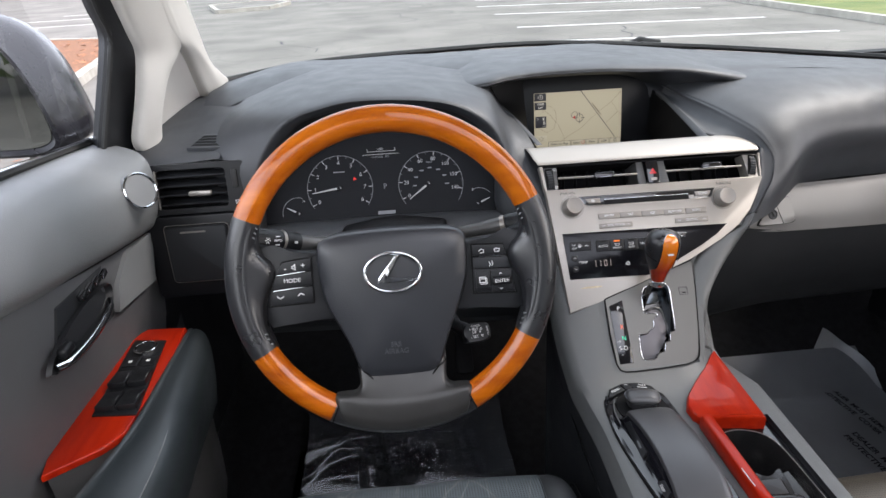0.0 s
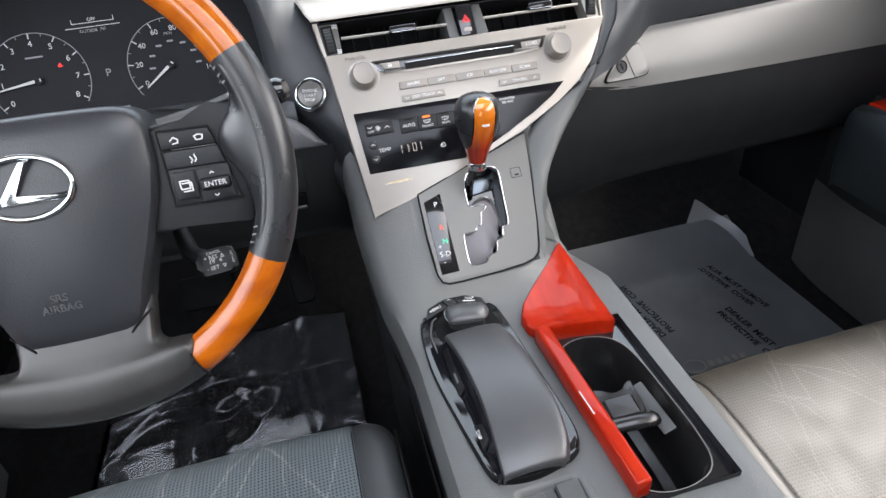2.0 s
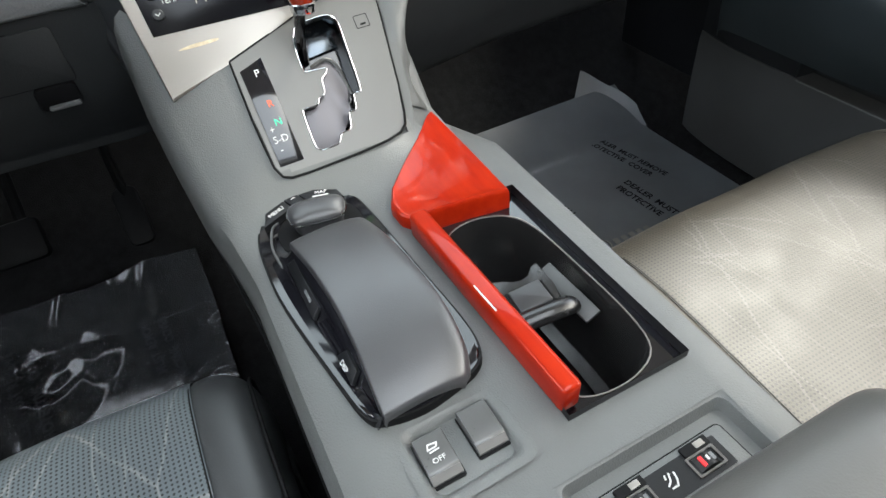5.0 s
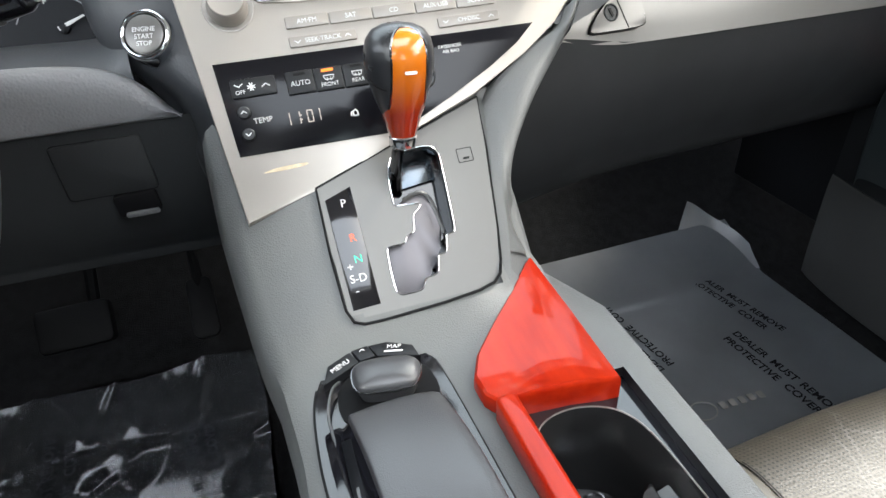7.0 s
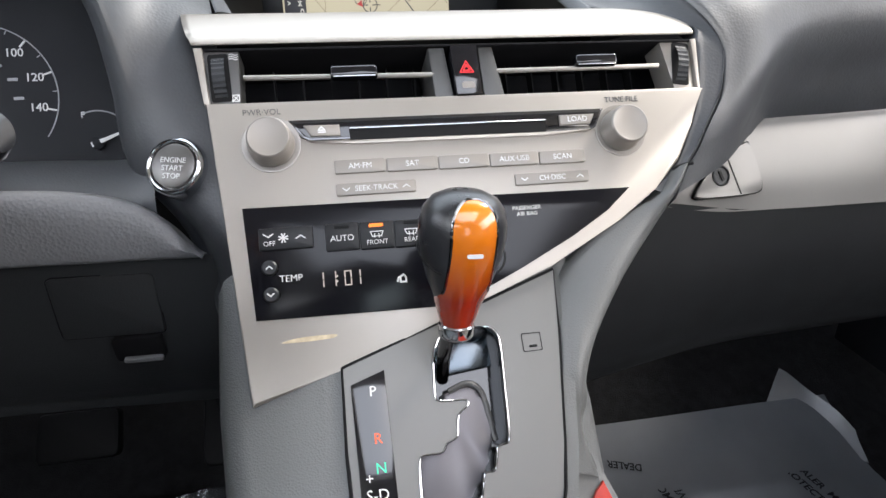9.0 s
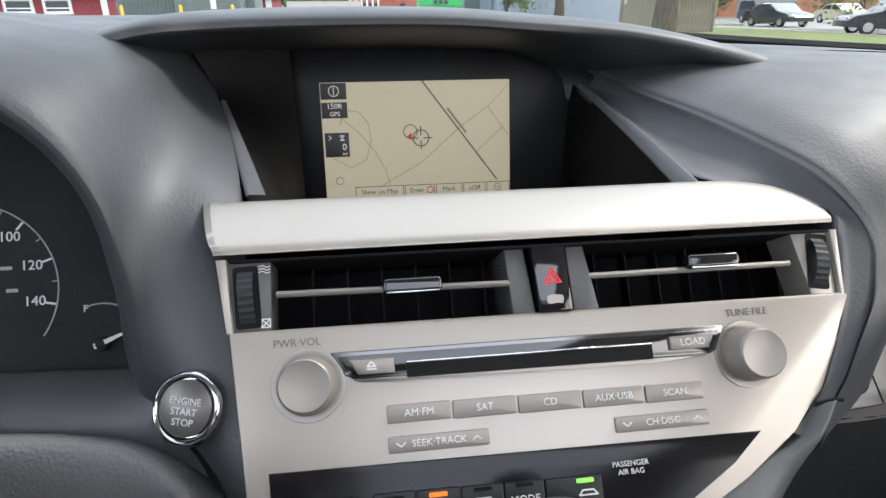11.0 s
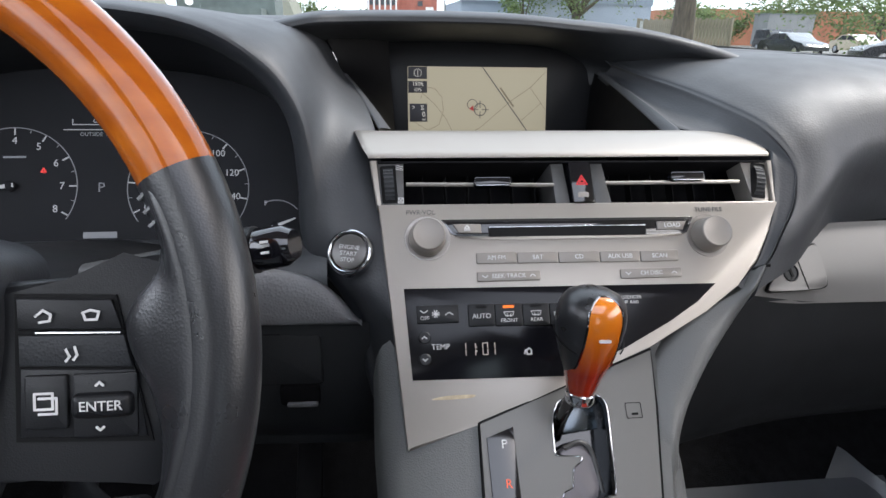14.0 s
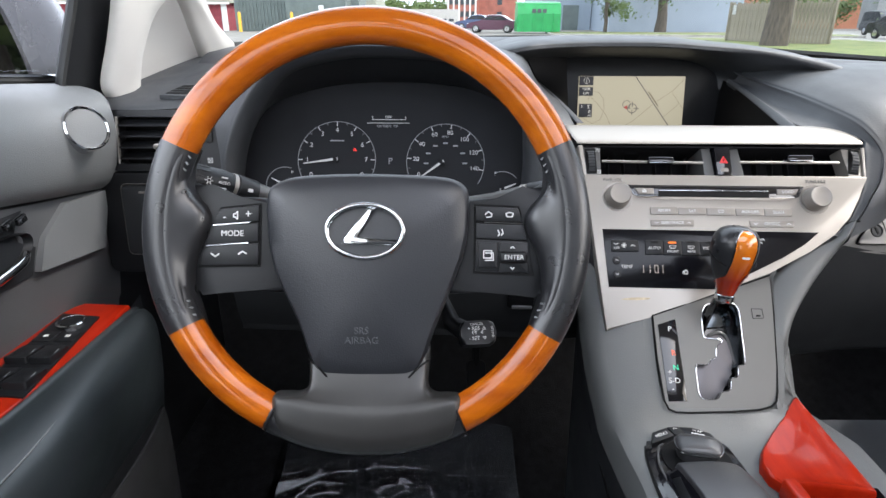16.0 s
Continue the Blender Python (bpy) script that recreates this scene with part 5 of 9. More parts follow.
# screen recess: back board, side walls and floor
SCREEN = plane((0.3745, 1.1000, 1.0940), 10)
part("recess_ceiling", block(0.335, 0.15, 0.008, (0.376, 1.155, 1.1875)), SOFT_BLACK, dash)
part("screen_board", prism(rounded(0.34, 0.205, 0.006, -0.004, 0.0015), -0.02, -0.003, 0.002), PLASTIC, dash, m=SCREEN)
left = [[(0.190, 1.060, 1.185), (0.212, 1.052, 1.140), (0.232, 0.985, 1.118), (0.2495, 0.914, 1.097)], [(0.225, 1.085, 1.190), (0.240, 1.075, 1.14), (0.252, 1.03, 1.10), (0.262, 0.96, 1.07)], [(0.262, 1.11, 1.195), (0.265, 1.10, 1.14), (0.268, 1.08, 1.09), (0.27, 1.06, 1.04)]]
part("recess_wall", skin(left, 5, 5, 0.0), SOFT_BLACK, dash)
line = [Vector(p) for p in ((0.5185, 1.120, 1.1530), (0.5235, 1.0765, 1.1420), (0.531, 0.99, 1.1205), (0.5435, 0.896, 1.0965))]
right = [[p + Vector((dx, 0.03 * (p.y > 1.05), dz)) for p in line] for dx, dz in ((0.0, -0.001), (-0.003, -0.03), (-0.008, -0.08))]
part("recess_wall", skin(right, 5, 5, 0.0), SOFT_BLACK, dash)
# flat grey strips along both edges of the recess
for a, b, wa, wb in (((0.5245, 1.085, 1.1435), (0.5450, 0.896, 1.0975), (-0.004, 0.0, -0.0035), (-0.010, 0.0, -0.0095)), ((0.212, 1.050, 1.1400), (0.2490, 0.9125, 1.1000), (0.003, 0.004, -0.001), (0.0115, 0.006, -0.002))):
    a, b, wa, wb = Vector(a), Vector(b), Vector(wa), Vector(wb)
    n = (b - a).cross(wb).normalized()
    n = n if n.y < 0 else -n
    line = [a.lerp(b, k / 6) + Vector((0, 0, 0.0020 * math.sin(math.pi * k / 6))) for k in range(7)]
    rows = [[p, p + n * 0.0015 + wa.lerp(wb, k / 6) * 0.15, p + n * 0.0012 + wa.lerp(wb, k / 6) * 0.85, p + wa.lerp(wb, k / 6)] for k, p in enumerate(line)]
    part("recess_trim", skin(rows, 3, 2, 0.0), GREY_CARD, dash, "grey trim strip of the screen recess")
bm = bmesh.new()
grid(bm, [[(0.225, 0.905, 1.088), (0.62, 0.905, 1.088)], [(0.24, 1.11, 1.030), (0.54, 1.09, 1.030)]])
bmesh.ops.solidify(bm, geom=list(bm.faces), thickness=0.006)
part("recess_floor", bm, PLASTIC, dash)

# map screen
LIT = glow("screen_ground", (0.42, 0.38, 0.27), 0.62)
MAP_LINE, MAP_ROAD, MAP_DARK, MAP_KEY, MAP_RED = glow("map_line", (0.20, 0.17, 0.11), 0.5), glow("map_road", (0.06, 0.06, 0.06), 0.5), glow("map_dark", (0.02, 0.02, 0.025), 0.5), glow("map_key", (0.46, 0.42, 0.31), 0.55), glow("map_red", (0.35, 0.03, 0.03), 0.6)
MAP_TEXT = glow("map_text", (0.55, 0.53, 0.48), 0.7)
SW, SH = 0.1760, 0.1060
display = part("map_screen", prism(rounded(SW, SH, 0.001), -0.004, 0.0), LIT, dash, "lit navigation map screen", m=SCREEN)


def sp(px, py):
    """A place on the map, in hundredths of its width from its upper left corner."""
    return (-SW / 2 + SW * px / 100.0, SH / 2 - SW * py / 100.0)


def on_map(lines, width, mat, name="map_line", z=0.0006):
    strokes([[sp(*p) for p in line] for line in lines], width, SCREEN, mat, display, name, z)


on_map([[(1, 15), (9, 17), (19, 26), (27, 36), (32, 46), (34, 54)], [(9, 22), (12, 14), (19, 15), (24, 21), (25, 30), (22, 40), (14, 44), (2, 37)], [(30, 54), (52, 42), (73, 24), (88, 14), (99, 3)], [(88, 14), (99, 29)], [(81, 38), (96, 25)]], 0.0005, MAP_LINE)
on_map([[(53, 0), (92.5, 53)]], 0.0012, MAP_ROAD, "map_road")
ang = -53
part("street_name_bar", prism(rounded(0.029, 0.0020, 0.0004), 0, 0.0006), MAP_LINE, display, m=SCREEN @ pose(*sp(71.0, 20.8), 0.0002, 0, 0, ang))
ring = [(46 + 3.6 * math.cos(radians(a)), 26 + 3.6 * math.sin(radians(a))) for a in range(0, 361, 15)]
on_map([ring], 0.0008, MAP_ROAD, "map_mark")
ring = [(51.5 + 4.2 * math.cos(radians(a)), 29.5 + 4.2 * math.sin(radians(a))) for a in range(0, 361, 15)]
on_map([ring, [(51.5, 23.5), (51.5, 28)], [(51.5, 31), (51.5, 35.5)], [(45.5, 29.5), (50, 29.5)], [(53, 29.5), (57.5, 29.5)]], 0.0010, MAP_ROAD, "map_mark", 0.0008)
part("map_arrow", prism([sp(43.5, 29), sp(46.5, 26.5), sp(47, 30.5)], 0, 0.0009), MAP_RED, display, m=SCREEN)
for x0, y0, x1, y1, m_ in ((0.3, 0.3, 13.5, 8.5, MAP_DARK), (0.3, 10, 13.5, 18, MAP_DARK), (1, 25.5, 13.5, 38, MAP_DARK), (1, 47, 14, 54.5, MAP_KEY)):
    a, b = sp(x0, y1), sp(x1, y0)
    part("map_key", prism([a, (b[0], a[1]), b, (a[0], b[1])], 0, 0.0009, 0.0004), m_, display, m=SCREEN)
on_map([[(7 + 2.6 * math.cos(radians(a)), 4.4 + 2.6 * math.sin(radians(a))) for a in range(0, 361, 30)], [(7, 2.6), (7, 6)]], 0.0006, MAP_TEXT, "key_sign", 0.0013)
lettering("150ft", 0.0068, SCREEN @ pose(*sp(7, 12), 0.0013), MAP_TEXT, display, "key_lettering")
lettering("GPS", 0.0056, SCREEN @ pose(*sp(7, 16), 0.0013), MAP_TEXT, display, "key_lettering")
lettering("0", 0.0085, SCREEN @ pose(*sp(11, 33), 0.0013), MAP_TEXT, display, "key_lettering")
lettering("mi", 0.0045, SCREEN @ pose(*sp(11, 36.4), 0.0013), MAP_TEXT, display, "key_lettering")
on_map([[(3, 27), (4.5, 28), (3, 29)], [(9, 27), (11, 29.5), (9, 29.5), (11, 27), (9, 27)]], 0.0006, MAP_TEXT, "key_sign", 0.0013)
on_map([[(7.5 + 2 * math.cos(radians(a)), 50.6 + 2 * math.sin(radians(a))) for a in range(0, 361, 30)]], 0.0005, MAP_ROAD, "key_sign", 0.0013)
for x0, x1, word in ((15.5, 41, "Show on Map"), (42, 58, "Enter"), (59, 73, "Mark"), (74, 86, "\u00abOff"), (87, 99.5, "")):
    a, b = sp(x0, 60), sp(x1, 54.6)
    part("map_key", prism([a, (b[0], a[1]), b, (a[0], b[1])], 0, 0.0009, 0.0004), MAP_KEY, display, m=SCREEN)
    on_map([[(x0, 60), (x0, 54.4), (x1, 54.4), (x1, 60)]], 0.0006, MAP_ROAD, "key_edge", 0.0011)
    if word:
        lettering(word, 0.0062, SCREEN @ pose(*sp((x0 + x1) / 2 - (1.6 if word == "Enter" else 0), 57.3), 0.0012), MAP_DARK, display, "key_lettering")
on_map([[(55.6 + 1.7 * math.cos(radians(a)), 57.2 + 1.7 * math.sin(radians(a))) for a in range(0, 361, 30)]], 0.0009, MAP_RED, "key_sign", 0.0013)
on_map([[(93 + 1.9 * math.cos(radians(a)), 57.2 + 1.9 * math.sin(radians(a))) for a in range(0, 361, 30)], [(92, 57.2), (94, 57.2)]], 0.0006, MAP_ROAD, "key_sign", 0.0013)

# ---- centre console ----
console = thing("centre_console", (0.39, 0.40, 0.42), "dark grey centre console with shift gate and cup holders", "console")
GATE = plane((0.40, 0.738, 0.901), 43)


def top_of(y):
    if y > 0.665:
        return 0.901 + (y - 0.738) * 1.0724
    if y > 0.60:
        k = (y - 0.60) / 0.065
        return 0.800 + 0.0232 * k ** 2.0
    return 0.800 - (0.60 - y) * 0.03


YS = [0.79, 0.765, 0.745, 0.72, 0.70, 0.68, 0.657, 0.64, 0.62, 0.60, 0.575, 0.555, 0.388, 0.343, 0.338, 0.314, 0.262, 0.10, -0.25]
rows = []
for y in YS:
    z = top_of(y)
    k = min(1, max(0, (y - 0.62) / 0.12))
    xl, xr = 0.262 - 0.014 * k + 0.010 * min(1, max(0, (0.66 - y) / 0.10)), 0.528 - 0.048 * k
    dip = 0.014 * min(1, max(0, (y - 0.675) / 0.03))
    zr = z if y < 0.60 else min(z, 0.800 + max(0, y - 0.694) * 2.6)
    rows.append([(xl - 0.014, y, 0.42), (xl - 0.012, y, 0.60), (xl - 0.010, y, z - 0.09), (xl - 0.009, y, z - 0.035 - dip), (xl - 0.006, y, z - 0.016 - dip), (xl - 0.001, y, z - 0.005 - dip), (xl + 0.010, y, z - dip * 0.8), (0.30, y, z - dip * 0.2), (0.335 if y > 0.5 else 0.313, y, z),
                 (0.376, y, z), (0.408, y, z), (0.452, y, z), (0.503 if y < 0.6 else 0.478, y, zr), (xr - 0.008, y, zr), (xr - 0.002, y, zr - 0.002), (xr + 0.002, y, zr - 0.010), (xr + 0.006, y, zr - 0.09), (xr + 0.012, y, 0.60), (xr + 0.012, y, 0.42)])
well, g0, g1 = YS.index(0.555), YS.index(0.765), YS.index(0.657)


def console_hole(i, j):
    """The cup well, the shift gate, the switch tray and the heater tray are openings in the console's top."""
    return j < 3 or (well <= i < well + 2 and j in (10, 11)) or (g0 <= i < g1 and j in (8, 9, 10)) or (YS.index(0.388) <= i < YS.index(0.338) and j == 8) or (i == YS.index(0.314) and j in (9, 10, 11))


bm = bmesh.new()
grid(bm, rows, skip=console_hole)
bmesh.ops.recalc_face_normals(bm, faces=bm.faces)
bmesh.ops.delete(bm, geom=[v for v in bm.verts if not v.link_faces], context="VERTS")
part("console_body", bm, CONSOLE, console)
bm = bmesh.new()
grid(bm, [[(r[0][0] + 0.020, r[0][1], r[0][2]), (r[1][0] + 0.014, r[1][1], r[1][2]), (r[2][0] + 0.006, r[2][1], r[2][2]), r[3]] for r in rows])
part("console_side", bm, VINYL, console, "black lower console side")
part("side_gap", tube([(0.250, 0.70, 0.765), (0.2605, 0.60, 0.712), (0.2615, 0.40, 0.705), (0.2615, 0.10, 0.70)], 0.0016, 6), SOFT_BLACK, console)

# shift gate panel with its stepped slot
GATE_OUT = [(-0.078, -0.0065), (0.074, 0.0465)] + [(0.070, 0.0), (0.0605, -0.070), (0.0555, -0.097), (0.0515, -0.1080), (0.0440, -0.1142), (0.030, -0.1175)] + [(0.0, -0.1200), (-0.050, -0.1218), (-0.066, -0.1212), (-0.0735, -0.1178), (-0.0775, -0.108), (-0.079, -0.06)]
SLOT_OUT = smooth2([(-0.0155, 0.0025), (-0.0100, 0.0085), (0.0075, 0.0110), (0.0205, 0.0105), (0.0262, 0.0050), (0.0274, -0.004), (0.0260, -0.030), (0.0243, -0.0612), (0.0212, -0.0655), (0.0155, -0.0670), (0.0136, -0.0772), (0.0106, -0.0810), (0.0050, -0.0815), (0.0022, -0.0932), (-0.0022, -0.0967), (-0.0088, -0.0974),
                    (-0.0128, -0.1032), (-0.0166, -0.1059), (-0.0300, -0.1061), (-0.0343, -0.1035), (-0.0360, -0.0965), (-0.0352, -0.0705), (-0.0318, -0.0660), (-0.0215, -0.0660), (-0.0182, -0.0640), (-0.0165, -0.0606), (-0.0098, -0.0580), (-0.0085, -0.0520), (-0.0067, -0.0440), (-0.0010, -0.0400), (-0.0004, -0.0355), (-0.0175, -0.0343), (-0.0205, -0.0297), (-0.0190, -0.0075)], 2)
SLOT_STEEL = material("blue_grey_polished_slot", (0.10, 0.115, 0.13), 0.18, metal=1.0, vary=0.08, scale=40)
SLIDER = material("satin_lilac_grey_slider", (0.125, 0.118, 0.128), 0.38, metal=0.3, vary=0.06, scale=20)
gate = part("gate_panel", holed(GATE_OUT, SLOT_OUT, -0.006, 0.0022), GUNMETAL, console, "satin grey shift gate panel", m=GATE)
part("gate_gap", frame_ring([(x * 1.014, (y + 0.04) * 1.010 - 0.04) for x, y in GATE_OUT], GATE_OUT, -0.004, 0.0004), SOFT_BLACK, gate, m=GATE)
part("gate_bed", frame_ring([(x * 1.16, (y + 0.04) * 1.10 - 0.04) for x, y in GATE_OUT], [(x * 1.012, (y + 0.04) * 1.008 - 0.04) for x, y in GATE_OUT], -0.008, -0.0012), CONSOLE, gate, m=GATE)
part("gate_line", tube([(x, y, 0.0016 + 0.0034 * min(1.0, max(0.0, (-0.090 - y) / 0.024))) for x, y in GATE_OUT], 0.0012, 6, closed=True), SOFT_BLACK, gate, m=GATE)
part("slot_rim", tube([(x, y, 0.0024) for x, y in SLOT_OUT], 0.0006, 8, closed=True), CHROME, gate, "chrome rim of the shift slot", m=GATE)
rows = [[(x, y, z) for x, y in SLOT_OUT] for z in (0.002, -0.022)]
bm = bmesh.new()
grid(bm, rows, wrap=True)
bmesh.ops.recalc_face_normals(bm, faces=bm.faces)
part("slot_wall", bm, SLOT_STEEL, gate, m=GATE)
part("slot_floor", prism([(-0.045, -0.112), (0.035, -0.112), (0.035, 0.016), (-0.025, 0.016)], -0.028, -0.021), PIANO, gate, m=GATE)
part("slot_slider", prism(smooth2([(-0.014, -0.030), (0.002, -0.026), (0.0095, -0.030), (0.0125, -0.040), (0.0150, -0.064), (0.0085, -0.074), (0.0075, -0.086), (-0.004, -0.092), (-0.010, -0.100), (-0.016, -0.108), (-0.034, -0.108), (-0.039, -0.096), (-0.038, -0.066), (-0.022, -0.058), (-0.012, -0.045)], 3), -0.018, -0.008, 0.0025, 3), SLIDER, gate, "satin grey slider under the slot", m=GATE)
part("slider_arch", tube(catmull([(-0.010, -0.0285, -0.0085), (0.003, -0.0245, -0.0080), (0.0115, -0.030, -0.0085), (0.0150, -0.046, -0.0090), (0.0172, -0.063, -0.0095)], 4), 0.0022, 8), CHEEK, gate, m=GATE)
part("slot_step", prism([(-0.017, 0.006), (0.023, 0.008), (0.024, -0.014), (-0.015, -0.018)], -0.021, -0.016, 0.002, 2), SLOT_STEEL, gate, m=GATE)
strip = part("gear_strip", prism([(-0.0735, -0.0180), (-0.0515, -0.0105), (-0.0500, -0.1085), (-0.0720, -0.1090)], 0.001, 0.0030, 0.0004), PIANO, gate, "gloss black gear position strip", m=GATE)
GEAR_R, GEAR_G = glow("gear_red", (0.95, 0.12, 0.04), 0.7), glow("gear_green", (0.05, 0.75, 0.42), 0.6)
for word, u, v, m_ in (("P", -0.0600, -0.0235, WHITE), ("R", -0.0592, -0.0525, GEAR_R), ("N", -0.0588, -0.0700, GEAR_G), ("+", -0.0665, -0.0755, WHITE), ("S-D", -0.0622, -0.0852, WHITE), ("-", -0.0652, -0.0945, WHITE)):
    lettering(word, 0.0092, GATE @ pose(u, v, 0.0031), m_, gate, "gear_lettering")
part("release_lid", frame_ring(rounded(0.0135, 0.0125, 0.001, 0.0495, -0.003), rounded(0.0125, 0.0115, 0.001, 0.0495, -0.003), 0.0, 0.0026), SOFT_BLACK, gate, m=GATE)
part("release_slot", prism(rounded(0.0055, 0.0018, 0.0006, 0.0500, -0.0058), 0, 0.0027), SOFT_BLACK, gate, m=GATE)

# cup well with its lining and divider
PALM_CLIP = material("dark_grey_clip_panel", (0.026, 0.026, 0.028), 0.36, vary=0.08, scale=30)
PAPER = material("white_paper", (0.72, 0.72, 0.70), 0.7, vary=0.05)
bm = bmesh.new()
x0, x1, y0, y1, zt = 0.4082, 0.5028, 0.3432, 0.5548, 0.7985
grid(bm, [[(x0, y0, zt), (x1, y0, zt), (x1, y1, zt), (x0, y1, zt)], [(x0, y0, 0.69), (x1, y0, 0.69), (x1, y1, 0.69), (x0, y1, 0.69)]], wrap=True)
bm.faces.new([v for v in bm.verts if v.co.z < 0.70])
bmesh.ops.recalc_face_normals(bm, faces=bm.faces)
bmesh.ops.reverse_faces(bm, faces=bm.faces)
cup = part("cup_well", bm, PLASTIC, console)
inner = smooth2([(0.4165, 0.500), (0.4205, 0.526), (0.436, 0.5385), (0.460, 0.5395), (0.483, 0.528), (0.4935, 0.503), (0.4965, 0.45), (0.4965, 0.392), (0.489, 0.361), (0.465, 0.349), (0.436, 0.350), (0.420, 0.363), (0.4155, 0.40), (0.4155, 0.45)], 4)
WELL = material("glossy_black_cup_lining", (0.016, 0.016, 0.0165), 0.24, vary=0.15, scale=30, spec=0.6)
part("cup_lip", tube([(x, y, 0.7895) for x, y in inner], 0.0006, 6, closed=True), STEEL, cup, "thin bright lip line")
part("cup_ledge", holed([(x0, y0), (x1, y0), (x1, y1), (x0, y1)], inner, 0.780, 0.789), PIANO, cup)
bm = bmesh.new()
grid(bm, [[(0.4535 + (x - 0.4535) * k, 0.447 + (y - 0.447) * (0.5 + 0.5 * k), z) for x, y in inner] for k, z in ((1.0, 0.788), (0.985, 0.775), (0.97, 0.74), (0.94, 0.712), (0.86, 0.703), (0.6, 0.701))], wrap=True)
bmesh.ops.recalc_face_normals(bm, faces=bm.faces)
bmesh.ops.reverse_faces(bm, faces=bm.faces)
part("cup_lining", bm, WELL, cup, "glossy black rounded cup lining")
CLIP = material("satin_black_clip", (0.012, 0.012, 0.013), 0.26, vary=0.1, scale=30, spec=0.6)
bm = prism([(0.4310, 0.4735), (0.4345, 0.4730), (0.4385, 0.4675), (0.4450, 0.4630), (0.4530, 0.4612), (0.4610, 0.4628), (0.4680, 0.4690), (0.4715, 0.4745), (0.4745, 0.4740), (0.4740, 0.4500), (0.4720, 0.4340), (0.4290, 0.4370), (0.4275, 0.4500)], 0.760, 0.7795, 0.0022, 3)
for v in bm.verts:
    v.co.z += (v.co.y - 0.435) * 0.16
divider = part("cup_divider", bm, CLIP, cup, "satin black spring clip between the cups")
bm = prism(rounded(0.0285, 0.0205, 0.002, 0.4505, 0.4475), 0.7780, 0.7815, 0.0012, 2)
for v in bm.verts:
    v.co.z += (v.co.y - 0.435) * 0.16
part("divider_panel", bm, PALM_CLIP, divider)
part("panel_groove", tube([(0.4350, 0.4580, 0.7834), (0.4352, 0.4370, 0.7802), (0.4660, 0.4355, 0.7800), (0.4662, 0.4565, 0.7832)], 0.0007, 6), SOFT_BLACK, divider)
part("divider_arm", tube(catmull([(0.4245, 0.4330, 0.7760), (0.4290, 0.4310, 0.7790), (0.4420, 0.4285, 0.7815), (0.4580, 0.4270, 0.7820), (0.4705, 0.4270, 0.7800), (0.4755, 0.4285, 0.7770)], 4), [0.0025] + [0.0085] * 19 + [0.0030], 14, squash=0.75), CLIP, divider)
bm = block(0.0140, 0.060, 0.0035, (0, 0, 0), 0.001, 2)
part("divider_wing", bm, CHEEK, divider, "grey side wing", m=pose(0.4835, 0.4440, 0.7715, 4, -22, 3))
part("parking_slip", block(0.018, 0.026, 0.0008, (0, 0, 0), 0.0), PAPER, cup, "folded white slip of paper", m=pose(0.447, 0.497, 0.716, 14, -6, 25))
part("key_ring", tube([(0.4600 + 0.0085 * math.cos(radians(a)), 0.5080 + 0.0085 * math.sin(radians(a)), 0.7200 + 0.002 * math.sin(radians(3 * a))) for a in range(0, 360, 20)], 0.0010, 6, closed=True), CHROME, cup, "small chrome ring")
part("key_ring", tube([(0.4470 + 0.0070 * math.cos(radians(a)), 0.5140 + 0.0055 * math.sin(radians(a)), 0.7190 + 0.002 * math.cos(radians(2 * a))) for a in range(0, 360, 20)], 0.0010, 6, closed=True), CHROME, cup, "small chrome ring")

# red lacquered trims
out = [(0.4925, 0.692), (0.4935, 0.62), (0.4900, 0.5385), (0.478, 0.5395), (0.455, 0.5440), (0.425, 0.5470), (0.402, 0.5460), (0.3955, 0.556), (0.3945, 0.574), (0.404, 0.594), (0.428, 0.622), (0.458, 0.653), (0.484, 0.684)]
bm = bmesh.new()
cx, cy = 0.462, 0.585
rows = []
for k, z in ((1.0, 0.784), (1.0, 0.8065), (0.988, 0.8098), (0.960, 0.8112), (0.91, 0.8106), (0.80, 0.8085), (0.5, 0.8068), (0.2, 0.8060)):
    rows.append([(cx + (x - cx) * k, cy + (y - cy) * k, z + (0.0035 * max(0, (y - 0.62) / 0.07) - 0.22 * max(0.0, cx + (x - cx) * k - 0.479)) * (1 if z > 0.8 else 0)) for x, y in out])
vs = grid(bm, rows, wrap=True)
bm.faces.new(vs[-1])
bmesh.ops.recalc_face_normals(bm, faces=bm.faces)
part("red_trim", bm, RED_WOOD, console, "red lacquered wood wedge")
bm = block(0.0150, 0.196, 0.024, (0.4100, 0.4470, 0.806), 0.0035, 3, turn=pose(0, 0, 0, 1.5, 0, 2.6))
part("red_rail", bm, RED_WOOD, console, "red lacquered wood rail beside the cup holders")
part("rail_mark", prism(rounded(0.0011, 0.028, 0.0005), 0, 0.0004), WHITE, console, m=pose(0.4050, 0.436, 0.8180, 0, -30, 2.6))

